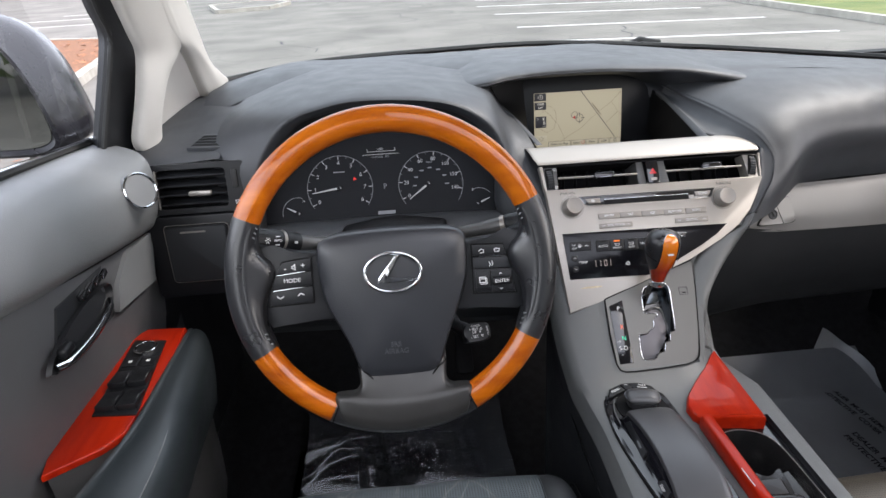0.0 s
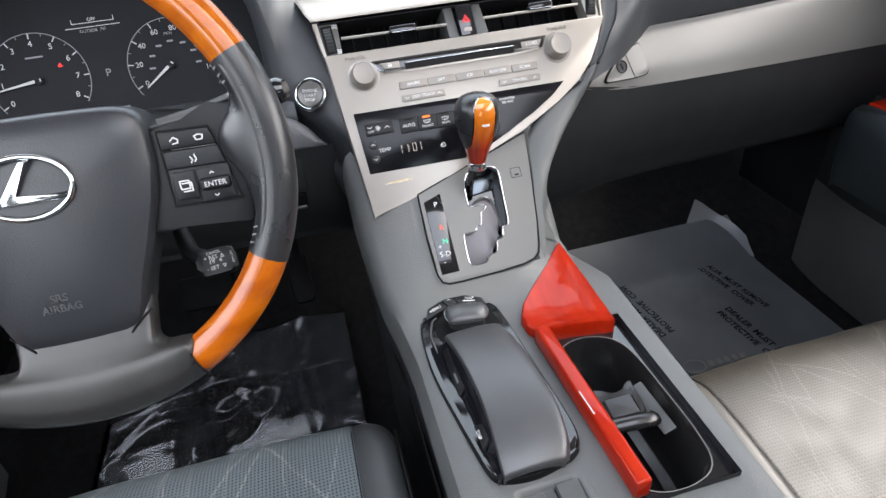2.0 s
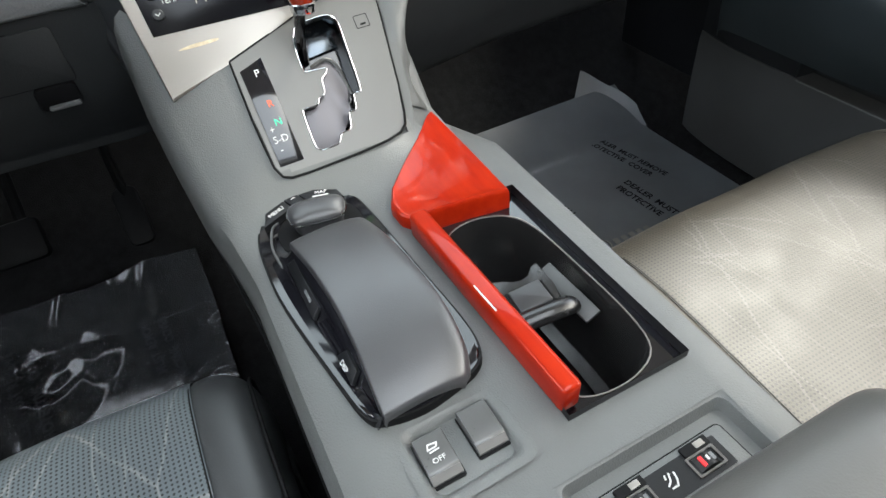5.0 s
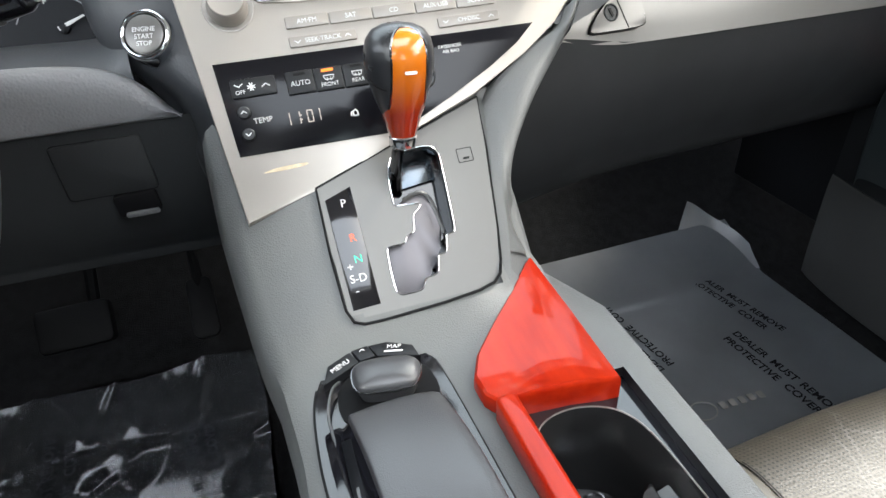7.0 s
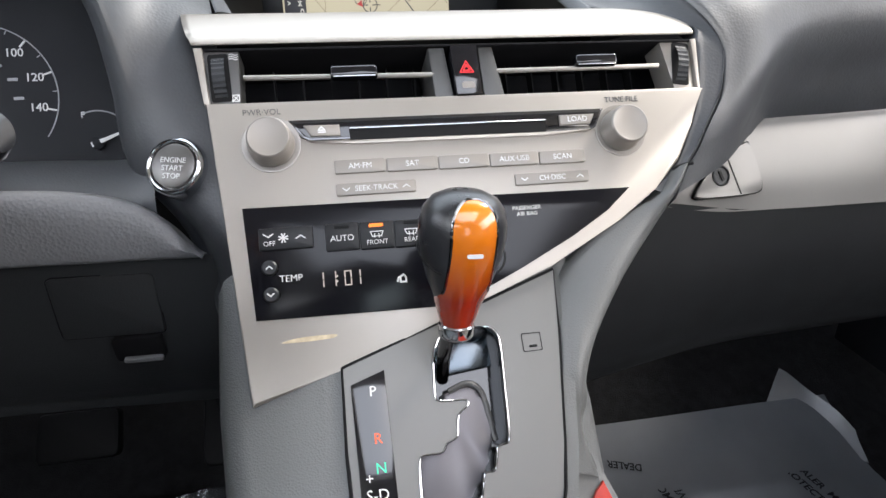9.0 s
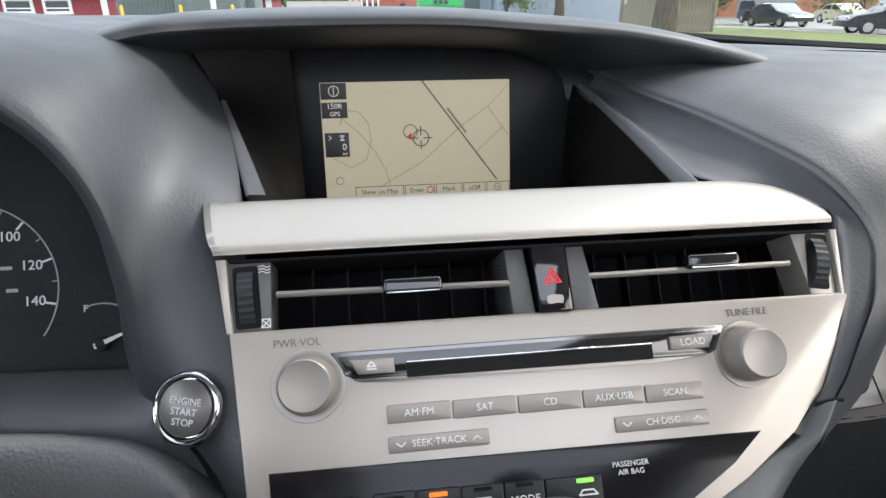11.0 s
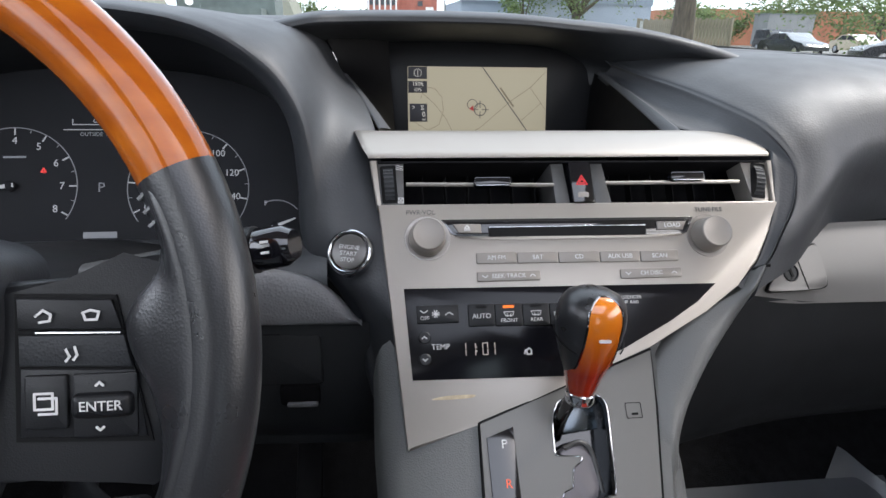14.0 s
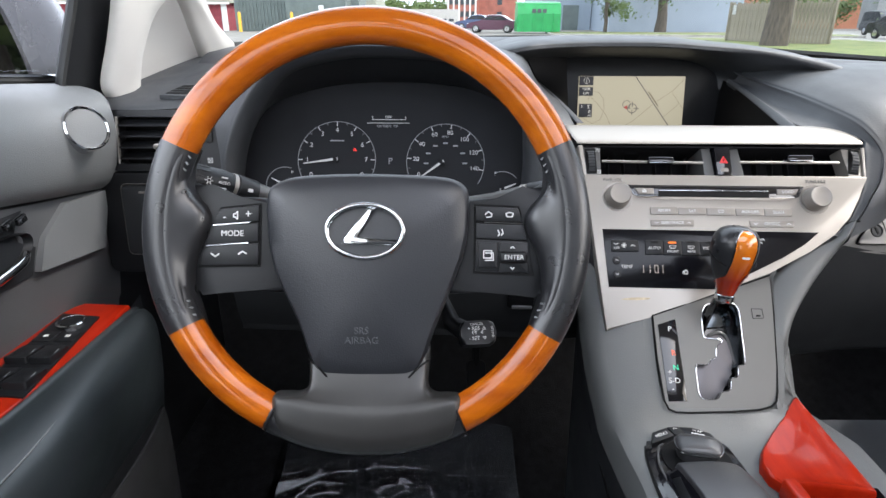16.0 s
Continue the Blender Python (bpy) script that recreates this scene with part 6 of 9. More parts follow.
# palm rest of the map controller
base = [(0.286, 0.600), (0.297, 0.626), (0.318, 0.637), (0.344, 0.638), (0.368, 0.626), (0.378, 0.600), (0.385, 0.50), (0.3885, 0.440), (0.386, 0.414), (0.377, 0.402), (0.358, 0.396), (0.335, 0.3925), (0.312, 0.396), (0.301, 0.405), (0.2945, 0.439), (0.284, 0.515), (0.2825, 0.560)]
control = part("controller_base", prism(smooth2(base, 4), 0.79, 0.8020, 0.002), PIANO, console, "gloss black controller base")
part("base_gap", frame_ring([(0.340 + (x - 0.340) * 1.03, 0.517 + (y - 0.517) * 1.012) for x, y in smooth2(base, 4)], smooth2(base, 4), 0.79, 0.8012), SOFT_BLACK, console)
PALM = material("soft_black_palm_rest", (0.042, 0.042, 0.045), 0.34, bump=0.15, grain=1200, vary=0.08, spec=0.7)
PADS = ((0.5690, 0.8060, 0.307, 0.366), (0.5685, 0.8150, 0.306, 0.367), (0.560, 0.8200, 0.306, 0.369), (0.525, 0.8250, 0.310, 0.374), (0.483, 0.8255, 0.313, 0.378), (0.445, 0.8215, 0.313, 0.380), (0.415, 0.8150, 0.311, 0.377), (0.399, 0.8095, 0.310, 0.371), (0.3945, 0.8065, 0.310, 0.366), (0.3935, 0.8015, 0.311, 0.364))
rows = []
for y, h, xl, xr in PADS:
    rows.append([(xl - 0.0015, y, h - 0.008), (xl - 0.0004, y, h - 0.0018), (xl + 0.0025, y, h - 0.0002), (xl + 0.014, y, h + 0.0012), ((xl + xr) / 2, y, h + 0.0022), (xr - 0.014, y, h + 0.0010), (xr - 0.004, y, h - 0.0016), (xr, y, h - 0.0060), (xr + 0.001, y, 0.800)])
part("palm_rest", skin(rows, 5, 4, 0.0), PALM, console, "soft dark grey palm rest")
flank = [[(xl - 0.0010, y, h - 0.006), (xl - 0.006, y, h - 0.011), (0.5 * (xl + e), y, 0.806), (e, y, 0.8015)] for (y, h, xl, xr), e in zip(PADS[1:9], (0.287, 0.286, 0.287, 0.291, 0.296, 0.301, 0.305, 0.307))]
part("palm_flank", skin(flank, 5, 4, 0.0), PIANO, control, "gloss black side of the palm rest")
part("well_rim", tube(catmull([(0.2935, 0.555, 0.8035), (0.2925, 0.580, 0.8060), (0.2985, 0.600, 0.8085), (0.305, 0.606, 0.8085)], 5), 0.0011, 6), CHEEK, control)
part("menu_key", prism([(0.2935, 0.606), (0.299, 0.624), (0.317, 0.633), (0.322, 0.620)], 0.80, 0.8090, 0.001), PLASTIC, control)
part("enter_key", prism([(0.323, 0.6205), (0.3185, 0.6335), (0.331, 0.635), (0.335, 0.622)], 0.80, 0.8092, 0.001), PLASTIC, control)
part("map_key", prism([(0.336, 0.622), (0.332, 0.635), (0.346, 0.6345), (0.364, 0.624), (0.366, 0.611)], 0.80, 0.8085, 0.001), PLASTIC, control)
lettering("MENU", 0.0058, pose(0.3080, 0.6205, 0.8092, 8, 0, 26), WHITE, control, "key_lettering")
lettering("MAP", 0.0055, pose(0.3500, 0.6270, 0.8087, 4, 0, -16), WHITE, control, "key_lettering")
part("key_bar", prism(rounded(0.014, 0.0016, 0.0004), 0, 0.0003), WHITE, control, m=pose(0.3485, 0.6225, 0.8086, 0, 0, -16))
strokes([[(-0.0018, -0.0006), (0, 0.0010), (0.0018, -0.0006)]], 0.0006, pose(0.3262, 0.6310, 0.8094), WHITE, control, "key_sign")
# lens-shaped control knob in its hollow
part("knob_hollow", prism(smooth2([(0.305, 0.571), (0.302, 0.600), (0.320, 0.617), (0.350, 0.617), (0.368, 0.604), (0.369, 0.574), (0.340, 0.566)], 4), 0.80, 0.8032), SOFT_BLACK, control)
bm = bmesh.new()
lens = smooth2([(-0.024, 0.004), (-0.021, 0.0115), (-0.010, 0.0150), (0.010, 0.0150), (0.021, 0.0115), (0.0245, 0.004), (0.0215, -0.008), (0.013, -0.0130), (-0.013, -0.0130), (-0.0215, -0.008)], 4)
vs = grid(bm, [[(x * k, y * k, z) for x, y in lens] for k, z in ((0.86, -0.012), (0.93, -0.004), (1.0, 0.0), (0.99, 0.0022), (0.95, 0.0040), (0.8, 0.0060), (0.5, 0.0078), (0.2, 0.0084))], wrap=True)
bm.faces.new(vs[-1])
bmesh.ops.recalc_face_normals(bm, faces=bm.faces)
KNOB_M = pose(0.3365, 0.5915, 0.8165, 3, 0, -10)
part("controller_knob", bm, PALM, control, "rounded lens-shaped map control knob", m=KNOB_M)
part("knob_edge", tube([(x * 1.0, y * 1.0, 0.0004) for x, y in lens], 0.0010, 6, closed=True), DARK_CHROME, control, "dark chrome knob edge", m=KNOB_M)
for y0_, y1_, e in ((0.490, 0.555, 0.0), (0.425, 0.452, 0.0035)):
    part("side_key", prism([(y0_, 0.0), (y1_, 0.0), (y1_ - 0.004, 0.009), (y0_ + 0.004, 0.009)], -0.002, 0.0012, 0.0006), PLASTIC, control, m=Matrix(((0.0, 0.72, -0.69, 0.2975 + e), (1, 0, 0, 0), (0.0, 0.69, 0.72, 0.8065), (0, 0, 0, 1))))
SIDE = Matrix(((0.0, 0.72, -0.69, 0.3025), (-1, 0, 0, 0.438), (0.0, 0.69, 0.72, 0.8105), (0, 0, 0, 1)))
lettering("DISP", 0.0052, SIDE @ pose(0, -0.0005, 0.0016), WHITE, control, "key_lettering")
part("key_bar", prism(rounded(0.013, 0.0022, 0.0004, -0.072, -0.001), 0, 0.0022), GREY, control, m=SIDE)

# two rocker switches in their tray
TRAY = pose(0.3445, 0.3630, 0.7932, -1.7, 0, 2)


def sunk_tray(name, w, h, depth, m):
    """A tray let into the console: a rounded lip, sloping walls and a floor."""
    lip, inner, low = rounded(w + 0.012, h + 0.012, 0.009), rounded(w - 0.003, h - 0.003, 0.006), rounded(w - 0.010, h - 0.010, 0.005)
    bm = bmesh.new()
    vs = grid(bm, [[(x, y, z) for x, y in pts] for pts, z in ((lip, 0.0002), (rounded(w + 0.004, h + 0.004, 0.0075), 0.0010), (inner, -0.0004), (low, -depth))], wrap=True)
    bm.faces.new(vs[-1])
    bmesh.ops.recalc_face_normals(bm, faces=bm.faces)
    part(name, bm, CONSOLE, console, m=m)


sunk_tray("switch_tray", 0.062, 0.051, 0.006, TRAY)
SWITCH = material("satin_grey_switch", (0.075, 0.076, 0.076), 0.30, metal=0.15, vary=0.06, scale=30, spec=0.6)
for dx, dy, turn in ((-0.0165, 0.0005, -2), (0.0165, 0.0030, -2)):
    SW_M = TRAY @ pose(dx, dy, -0.006, 0, 0, turn)
    part("switch_gap", prism(rounded(0.0225, 0.0325, 0.0015), 0.0, 0.0008), SOFT_BLACK, console, m=SW_M)
    bm = bmesh.new()
    side = [(0.0150, 0.0), (0.0150, 0.0068), (0.0138, 0.0078), (-0.0085, 0.0066), (-0.0100, 0.0060), (-0.0148, 0.0022), (-0.0150, 0.0)]
    grid(bm, [[(x * 0.0102, y + 0.0008, z * (1.0 if abs(x) < 0.99 else 0.93)) for y, z in side] for x in (-1, -0.955, 0.955, 1)], caps=True)
    bmesh.ops.recalc_face_normals(bm, faces=bm.faces)
    part("rocker_switch", bm, SWITCH, console, m=SW_M)
    part("switch_edge", prism([(-0.0098, -0.0005), (0.0098, -0.0005), (0.0098, 0.0048), (-0.0098, 0.0048)], -0.0003, 0.0004), BUTTON, console, "bright bevel of the switch", m=SW_M @ pose(0, -0.0138, 0.0030, 38))
strokes([[(-0.0036, 0.001), (0.0020, 0.001), (0.0036, 0.0035), (-0.0020, 0.0045), (-0.0036, 0.001)], [(-0.003, -0.001), (0.003, -0.0008)]], 0.0009, TRAY @ pose(-0.0165, 0.0045, 0.0018, -3), WHITE, console, "switch_sign")
lettering("OFF", 0.0050, TRAY @ pose(-0.0165, -0.0025, 0.0014, -3), WHITE, console, "switch_lettering")

# rear tray with the seat heater wheels
RT_M = pose(0.4395, 0.2880, 0.7905, -1.7, 0, 0)
sunk_tray("heater_tray", 0.126, 0.052, 0.008, RT_M)
PAN_M = RT_M @ pose(0.000, 0.002, -0.008, 0, 0, 1)
part("heater_gap", prism(rounded(0.0985, 0.0300, 0.004, 0, -0.004), 0.0, 0.0012), SOFT_BLACK, console, m=PAN_M)
part("heater_panel", prism(rounded(0.0965, 0.0280, 0.003, 0, -0.004), 0.0, 0.0022, 0.0008), CONSOLE, console, m=PAN_M)
part("heater_board", prism(rounded(0.078, 0.0200, 0.001, 0, -0.004), 0.0, 0.0026), PLASTIC, console, m=PAN_M)
for dx in (-0.0255, 0.0235):
    WH_M = PAN_M @ pose(dx, -0.0045, 0.0026)
    part("wheel_frame", frame_ring(rounded(0.0210, 0.0130, 0.001), rounded(0.0180, 0.0105, 0.0008), 0.0, 0.0012), BUTTON, console, m=WH_M)
    part("heater_wheel", tube([(-0.0048, 0, -0.0055), (-0.0042, 0, -0.0055), (0.0042, 0, -0.0055), (0.0048, 0, -0.0055)], [0.0084, 0.0092, 0.0092, 0.0084], 24), PLASTIC, console, m=WH_M @ pose(0, 0, 0, 0, 0, 90))
    part("wheel_mark", prism(rounded(0.0024, 0.0062, 0.0003, -0.0034, 0), 0, 0.0035), RED_INK, console, m=WH_M)
    part("wheel_mark", prism(rounded(0.0016, 0.0030, 0.0005, 0.0004, 0.0002), 0, 0.0043), WHITE, console, m=WH_M)
    part("wheel_mark", prism(rounded(0.0022, 0.0050, 0.0003, 0.0042, 0), 0, 0.0032), GREY, console, m=WH_M)
    part("heater_key", prism(rounded(0.0200, 0.0065, 0.0008, 0.001, 0.0100), -0.001, 0.0016, 0.0006), SOFT_BLACK, console, m=WH_M)
    part("key_lamp", prism(rounded(0.0070, 0.0040, 0.0006, 0.0040, 0.0100), -0.001, 0.0019, 0.0004), STEEL, console, m=WH_M)
strokes([[(-0.003, -0.003), (0.001, -0.003), (0.003, 0.000), (0.004, 0.004)], [(-0.004, -0.001), (-0.001, 0.001), (0.001, 0.005)], [(-0.0028, 0.003), (-0.0020, 0.005)]], 0.0011, PAN_M @ pose(-0.001, -0.004, 0.0028), WHITE, console, "heater_sign")

# arm rest box behind
rows = []
for y, zt, w in ((0.258, 0.81, 0.085), (0.262, 0.838, 0.095), (0.254, 0.856, 0.100), (0.22, 0.870, 0.104), (0.10, 0.876, 0.106), (-0.20, 0.876, 0.106)):
    AX = 0.440
    rows.append([(AX - w, y, 0.79), (AX - w - 0.004, y, zt - 0.028), (AX - w + 0.012, y, zt - 0.006), (AX - w * 0.5, y, zt), (AX + w * 0.5, y, zt), (AX + w - 0.012, y, zt - 0.006), (AX + w + 0.004, y, zt - 0.028), (AX + w, y, 0.79)])
# black leather with a lighter base: the window's glare is in its colour
part("arm_rest", skin(rows, 5, 4, 0.0), material("glare_lit_arm_rest_leather", (0.066, 0.064, 0.060), 0.44, bump=0.12, grain=800, vary=0.10, scale=8, spec=0.6), console, "dark leather arm rest lid with window glare in its colour")

# gear lever
KNOB_WOOD = material("amber_red_knob_wood", (0.50, 0.045, 0.006), 0.22, vary=0, second=(0.62, 0.19, 0.010), scale=26, stretch=(1, 1, 0.5), coat=1.0, detail=3)
stained(KNOB_WOOD, -0.022, 0.032, (0.20, 0.0030, 0.002), (0.66, 0.19, 0.006))
lever = thing("gear_lever", (0.386, 0.722, 0.876), "gear lever with amber wood and black leather knob", "gear lever")
part("shaft", tube([(0.3890, 0.744, 0.868), (0.3880, 0.730, 0.900), (0.3895, 0.7165, 0.930), (0.3915, 0.7130, 0.940)], [0.0046, 0.0046, 0.0052, 0.0055], 16), DARK_CHROME, lever, "dark chrome shaft")
LV = pose(0.3945, 0.7116, 0.9767, -7, 5, 4)
prof = [(0.0088, -0.038), (0.0104, -0.033), (0.0134, -0.023), (0.0188, -0.010), (0.0234, 0.005), (0.0252, 0.017), (0.0250, 0.025), (0.0232, 0.0325), (0.0186, 0.0385), (0.0110, 0.0420), (0.0025, 0.0432)]
bm = lathe(prof, 32)
for v in bm.verts:
    v.co.y *= 0.98
part("leather_grip", bm, LEATHER, lever, "black leather sides", m=LV)
bm = bmesh.new()
rows = []
fine = [(q.x, q.y) for q in catmull([(r, z, 0) for r, z in prof], 4)]
edge = {-1: [], 1: []}
for r, z in fine:
    if z > 0.0408:
        continue
    wide = 0.0122 if z < 0.026 else 0.0122 * math.sqrt(max(0.03, 1 - ((z - 0.026) / 0.0150) ** 2))
    half = 178.0 if z < -0.0285 else math.degrees(math.asin(min(0.965, wide / r)))
    if -0.0285 <= z < -0.012:
        half += (150.0 - half) * ((-0.012 - z) / 0.0165) ** 1.6
    rows.append([((r + 0.0010) * math.sin(radians(a)), -(r + 0.0010) * math.cos(radians(a)) * 0.98, z) for a in [half * k / 10 for k in range(-10, 11)]])
    if half < 60:
        for sgn in (-1, 1):
            edge[sgn].append(((r + 0.0008) * math.sin(radians(sgn * half)), -(r + 0.0008) * math.cos(radians(sgn * half)) * 0.98, z))
grid(bm, rows)
bmesh.ops.recalc_face_normals(bm, faces=bm.faces)
part("wood_inlay", bm, KNOB_WOOD, lever, "amber lacquered wood front", m=LV)
part("inlay_edge", tube(edge[-1] + edge[1][::-1], 0.0009, 6), DARK_CHROME, lever, m=LV)
part("knob_seam", tube([(0.0253 * math.cos(radians(a)), 0.0253 * math.sin(radians(a)) * 0.98, 0.0080 + 0.010 * math.sin(radians(a))) for a in range(-50, 231, 10)], 0.0006, 6), SOFT_BLACK, lever, m=LV)
# short white bar across the front of the knob
part("knob_white_bar", prism(rounded(0.009, 0.0022, 0.001), 0, 0.0008), WHITE, lever, m=LV @ pose(0.0, -0.0252, 0.012, 90, 0, 0))
part("lever_collar", lathe([(0.0095, -0.006), (0.0108, -0.004), (0.0108, 0.002), (0.009, 0.004)], 20), CHROME, lever, m=LV @ pose(0, 0, -0.040))

# ---- steering wheel ----
wheel = thing("steering_wheel", (0.0, 0.60, 1.06), "steering wheel in amber wood and black leather, with round centre badge", "steering wheel")
WHEEL = plane((0.0, 0.5725, 1.0615), 20.4)
RIM, RT = 0.1800, 0.0165


def rim_piece(a0, a1, fat=1.0):
    bm = bmesh.new()
    n, k = max(4, int((a1 - a0) / 3)), 16
    rows = []
    for i in range(n + 1):
        a = radians(a0 + (a1 - a0) * i / n)
        row = []
        for j in range(k):
            b = 2 * math.pi * j / k
            r = RIM + RT * fat * math.cos(b)
            row.append((r * math.cos(a), r * math.sin(a), RT * 0.95 * fat * math.sin(b)))
        rows.append(row)
    grid(bm, rows, wrap=True, caps=True)
    bmesh.ops.recalc_face_normals(bm, faces=bm.faces)
    return bm


for a0, a1 in ((24.3, 155.7), (208.3, 242.7), (297.3, 330.7)):
    part("wood_rim", rim_piece(a0, a1, 0.985), WOOD, wheel, "amber lacquered wood rim", m=WHEEL)
for a0, a1 in ((155.7, 208.3), (242.7, 297.3), (330.7, 384.3)):
    part("leather_rim", rim_piece(a0, a1, 1.0), LEATHER, wheel, "black leather rim", m=WHEEL)

HUB_OUT = [(-0.089, 0.034), (-0.082, 0.043), (-0.064, 0.049), (-0.03, 0.0515), (0.001, 0.052), (0.035, 0.0512), (0.07, 0.049), (0.086, 0.042), (0.0905, 0.028), (0.0885, -0.010), (0.076, -0.048), (0.060, -0.088), (0.050, -0.117), (0.037, -0.129),
           (0.0, -0.133), (-0.037, -0.129), (-0.049, -0.117), (-0.061, -0.082), (-0.083, -0.033), (-0.0895, 0.007)]
out = [(p.x, p.y) for p in catmull([(*p, 0) for p in HUB_OUT], 3, True)]
bm = bmesh.new()
rows = []
for k, z in ((1.0, -0.045), (1.0, -0.012), (0.985, -0.004), (0.95, 0.0), (0.8, 0.0035), (0.5, 0.0065), (0.2, 0.008)):
    rows.append([(x * k, (y + 0.035) * k - 0.035, z) for x, y in out])
vs = grid(bm, rows, wrap=True)
bm.faces.new(vs[-1])
bmesh.ops.recalc_face_normals(bm, faces=bm.faces)
part("airbag_cover", bm, HUB, wheel, "grained black airbag cover", m=WHEEL)

for s in (-1, 1):
    sp_ = [(s * 0.080, 0.030), (s * 0.115, 0.031), (s * 0.140, 0.036), (s * 0.160, 0.046), (s * 0.163, 0.0), (s * 0.160, -0.056), (s * 0.150, -0.052), (s * 0.135, -0.050), (s * 0.10, -0.053), (s * 0.070, -0.056)]
    part("spoke", prism(sp_, -0.038, -0.010, 0.006, 3), PLASTIC, wheel, m=WHEEL)
    GRIP = ((0.0725, 0.1380, 0.0), (0.066, 0.1530, 0.5), (0.058, 0.1560, 0.9), (0.046, 0.1565, 1.0), (0.033, 0.1530, 1.0), (0.022, 0.1440, 1.0), (0.012, 0.1400, 1.0), (0.0, 0.1420, 1.0), (-0.016, 0.1495, 1.0), (-0.032, 0.1540, 1.0), (-0.048, 0.1545, 1.0), (-0.060, 0.1520, 0.9), (-0.072, 0.1480, 0.5), (-0.0825, 0.1350, 0.0))
    rows = []
    for y, xi, k in GRIP:
        xi = xi if k else math.sqrt((RIM - RT * 0.8) ** 2 - y * y)
        xa, xb = (math.sqrt((RIM - q * RT) ** 2 - y * y) for q in (0.25, 0.65))
        # grows out of the rim's inner side and falls to the spoke
        rows.append([(s * x, y, z) for x, z in ((xa, 0.0137), (xb, 0.0119 + 0.0012 * k - 0.0015 * (1 - k)), (xb * 0.55 + xi * 0.45, 0.0078), (xb * 0.2 + xi * 0.8, 0.0030), (xi + 0.0005, -0.0050), (xi - 0.0005, -0.0140))])
    part("grip", skin(rows, 4, 4, 0.0), LEATHER, wheel, "black leather thumb grip", m=WHEEL)
    for y in (0.064, 0.0585, 0.053, -0.061, -0.067, -0.073):
        x = math.sqrt((RIM - RT * 0.88) ** 2 - y * y)
        part("stitch", block(0.0042, 0.0013, 0.0013, (0, 0, 0), 0.0), GREY, wheel, m=WHEEL @ pose(s * x, y, 0.0078, 0, 0, s * (math.degrees(math.atan2(y, x)) + 25)))
bm = bmesh.new()
rows = []
for yc, w, z, v in ((-0.104, 0.0540, -0.012, 0.0), (-0.114, 0.0545, -0.004, 0.0), (-0.126, 0.0535, 0.0005, 0.1), (-0.136, 0.0530, 0.0050, 0.2), (-0.1425, 0.0550, 0.0085, 0.35), (-0.1475, 0.0610, 0.0115, 0.5), (-0.1520, 0.0720, 0.0140, 0.7), (-0.1590, 0.0815, 0.0165, 0.85), (-0.170, 0.0830, 0.0178, 0.95), (-0.180, 0.0820, 0.0178, 1.0), (-0.190, 0.0790, 0.0140, 1.0), (-0.1955, 0.0770, 0.0050, 1.0)):
    rows.append([(0.002 + u * w, yc + v * (0.182 - math.sqrt(0.182 ** 2 - (u * w) ** 2)), z - d) for u, d in ((-1.0, 0.020), (-0.99, 0.009), (-0.955, 0.0035), (-0.89, 0.0008), (-0.6, 0.0), (0.0, -0.0004), (0.6, 0.0), (0.89, 0.0008), (0.955, 0.0035), (0.99, 0.009), (1.0, 0.020))])
part("lower_spoke", skin(rows, 4, 4, 0.0, bm), material("satin_dark_grey_spoke", (0.022, 0.0215, 0.021), 0.36, metal=0.0, vary=0.18, scale=26, spec=0.5), wheel, "satin dark grey lower spoke", m=WHEEL)
for s in (-1, 1):
    part("spoke_seam", tube(catmull([(0.002 + s * 0.0540, -0.1135, -0.006), (0.002 + s * 0.0440, -0.1195, 0.0), (0.002 + s * 0.036, -0.128, 0.001)], 4), 0.0010, 6), SOFT_BLACK, wheel, m=WHEEL)
    part("spoke_seam", tube(catmull([(0.002 + s * 0.0755, -0.1470, 0.012), (0.002 + s * 0.0800, -0.1570, 0.0172), (0.002 + s * 0.0850, -0.1680, 0.0172), (0.002 + s * 0.0875, -0.1745, 0.011)], 4), 0.0010, 6), SOFT_BLACK, wheel, m=WHEEL)

# badge
part("badge_ring", tube([(x, y, 0.0085) for x, y in ellipse(0.0331, 0.0229, 0, 0.0005, 56)], 0.0024, 10, closed=True), CHROME, wheel, "chrome oval badge ring", m=WHEEL)
part("badge_bar", prism([(0.0025, 0.0205), (0.0105, 0.0205), (-0.0105, -0.0065), (0.0300, -0.0065), (0.0290, -0.0115), (-0.0195, -0.0115), (-0.0180, -0.0055)], 0.004, 0.0110, 0.0020, 3), CHROME, wheel, "chrome bent bar", m=WHEEL)
for i, word in enumerate(("SRS", "AIRBAG")):
    lettering(word, 0.0085, WHEEL @ pose(-0.003, -0.0865 - 0.0085 * i, 0.0072 - 0.0007 * i), FASCIA, wheel, "raised_lettering", depth=0.0006)

# switch pods
def pod(pts, w=-0.0085):
    c = (sum(p[0] for p in pts) / len(pts), sum(p[1] for p in pts) / len(pts))
    part("pod_gap", prism([(c[0] + (x - c[0]) * 1.05, c[1] + (y - c[1]) * 1.05) for x, y in pts], -0.012, w - 0.0005), SOFT_BLACK, wheel, m=WHEEL)


def key(pts, w=-0.0070, mat=None):
    part("wheel_key", prism(pts, -0.012, w, 0.0010), mat or PLASTIC, wheel, m=WHEEL)


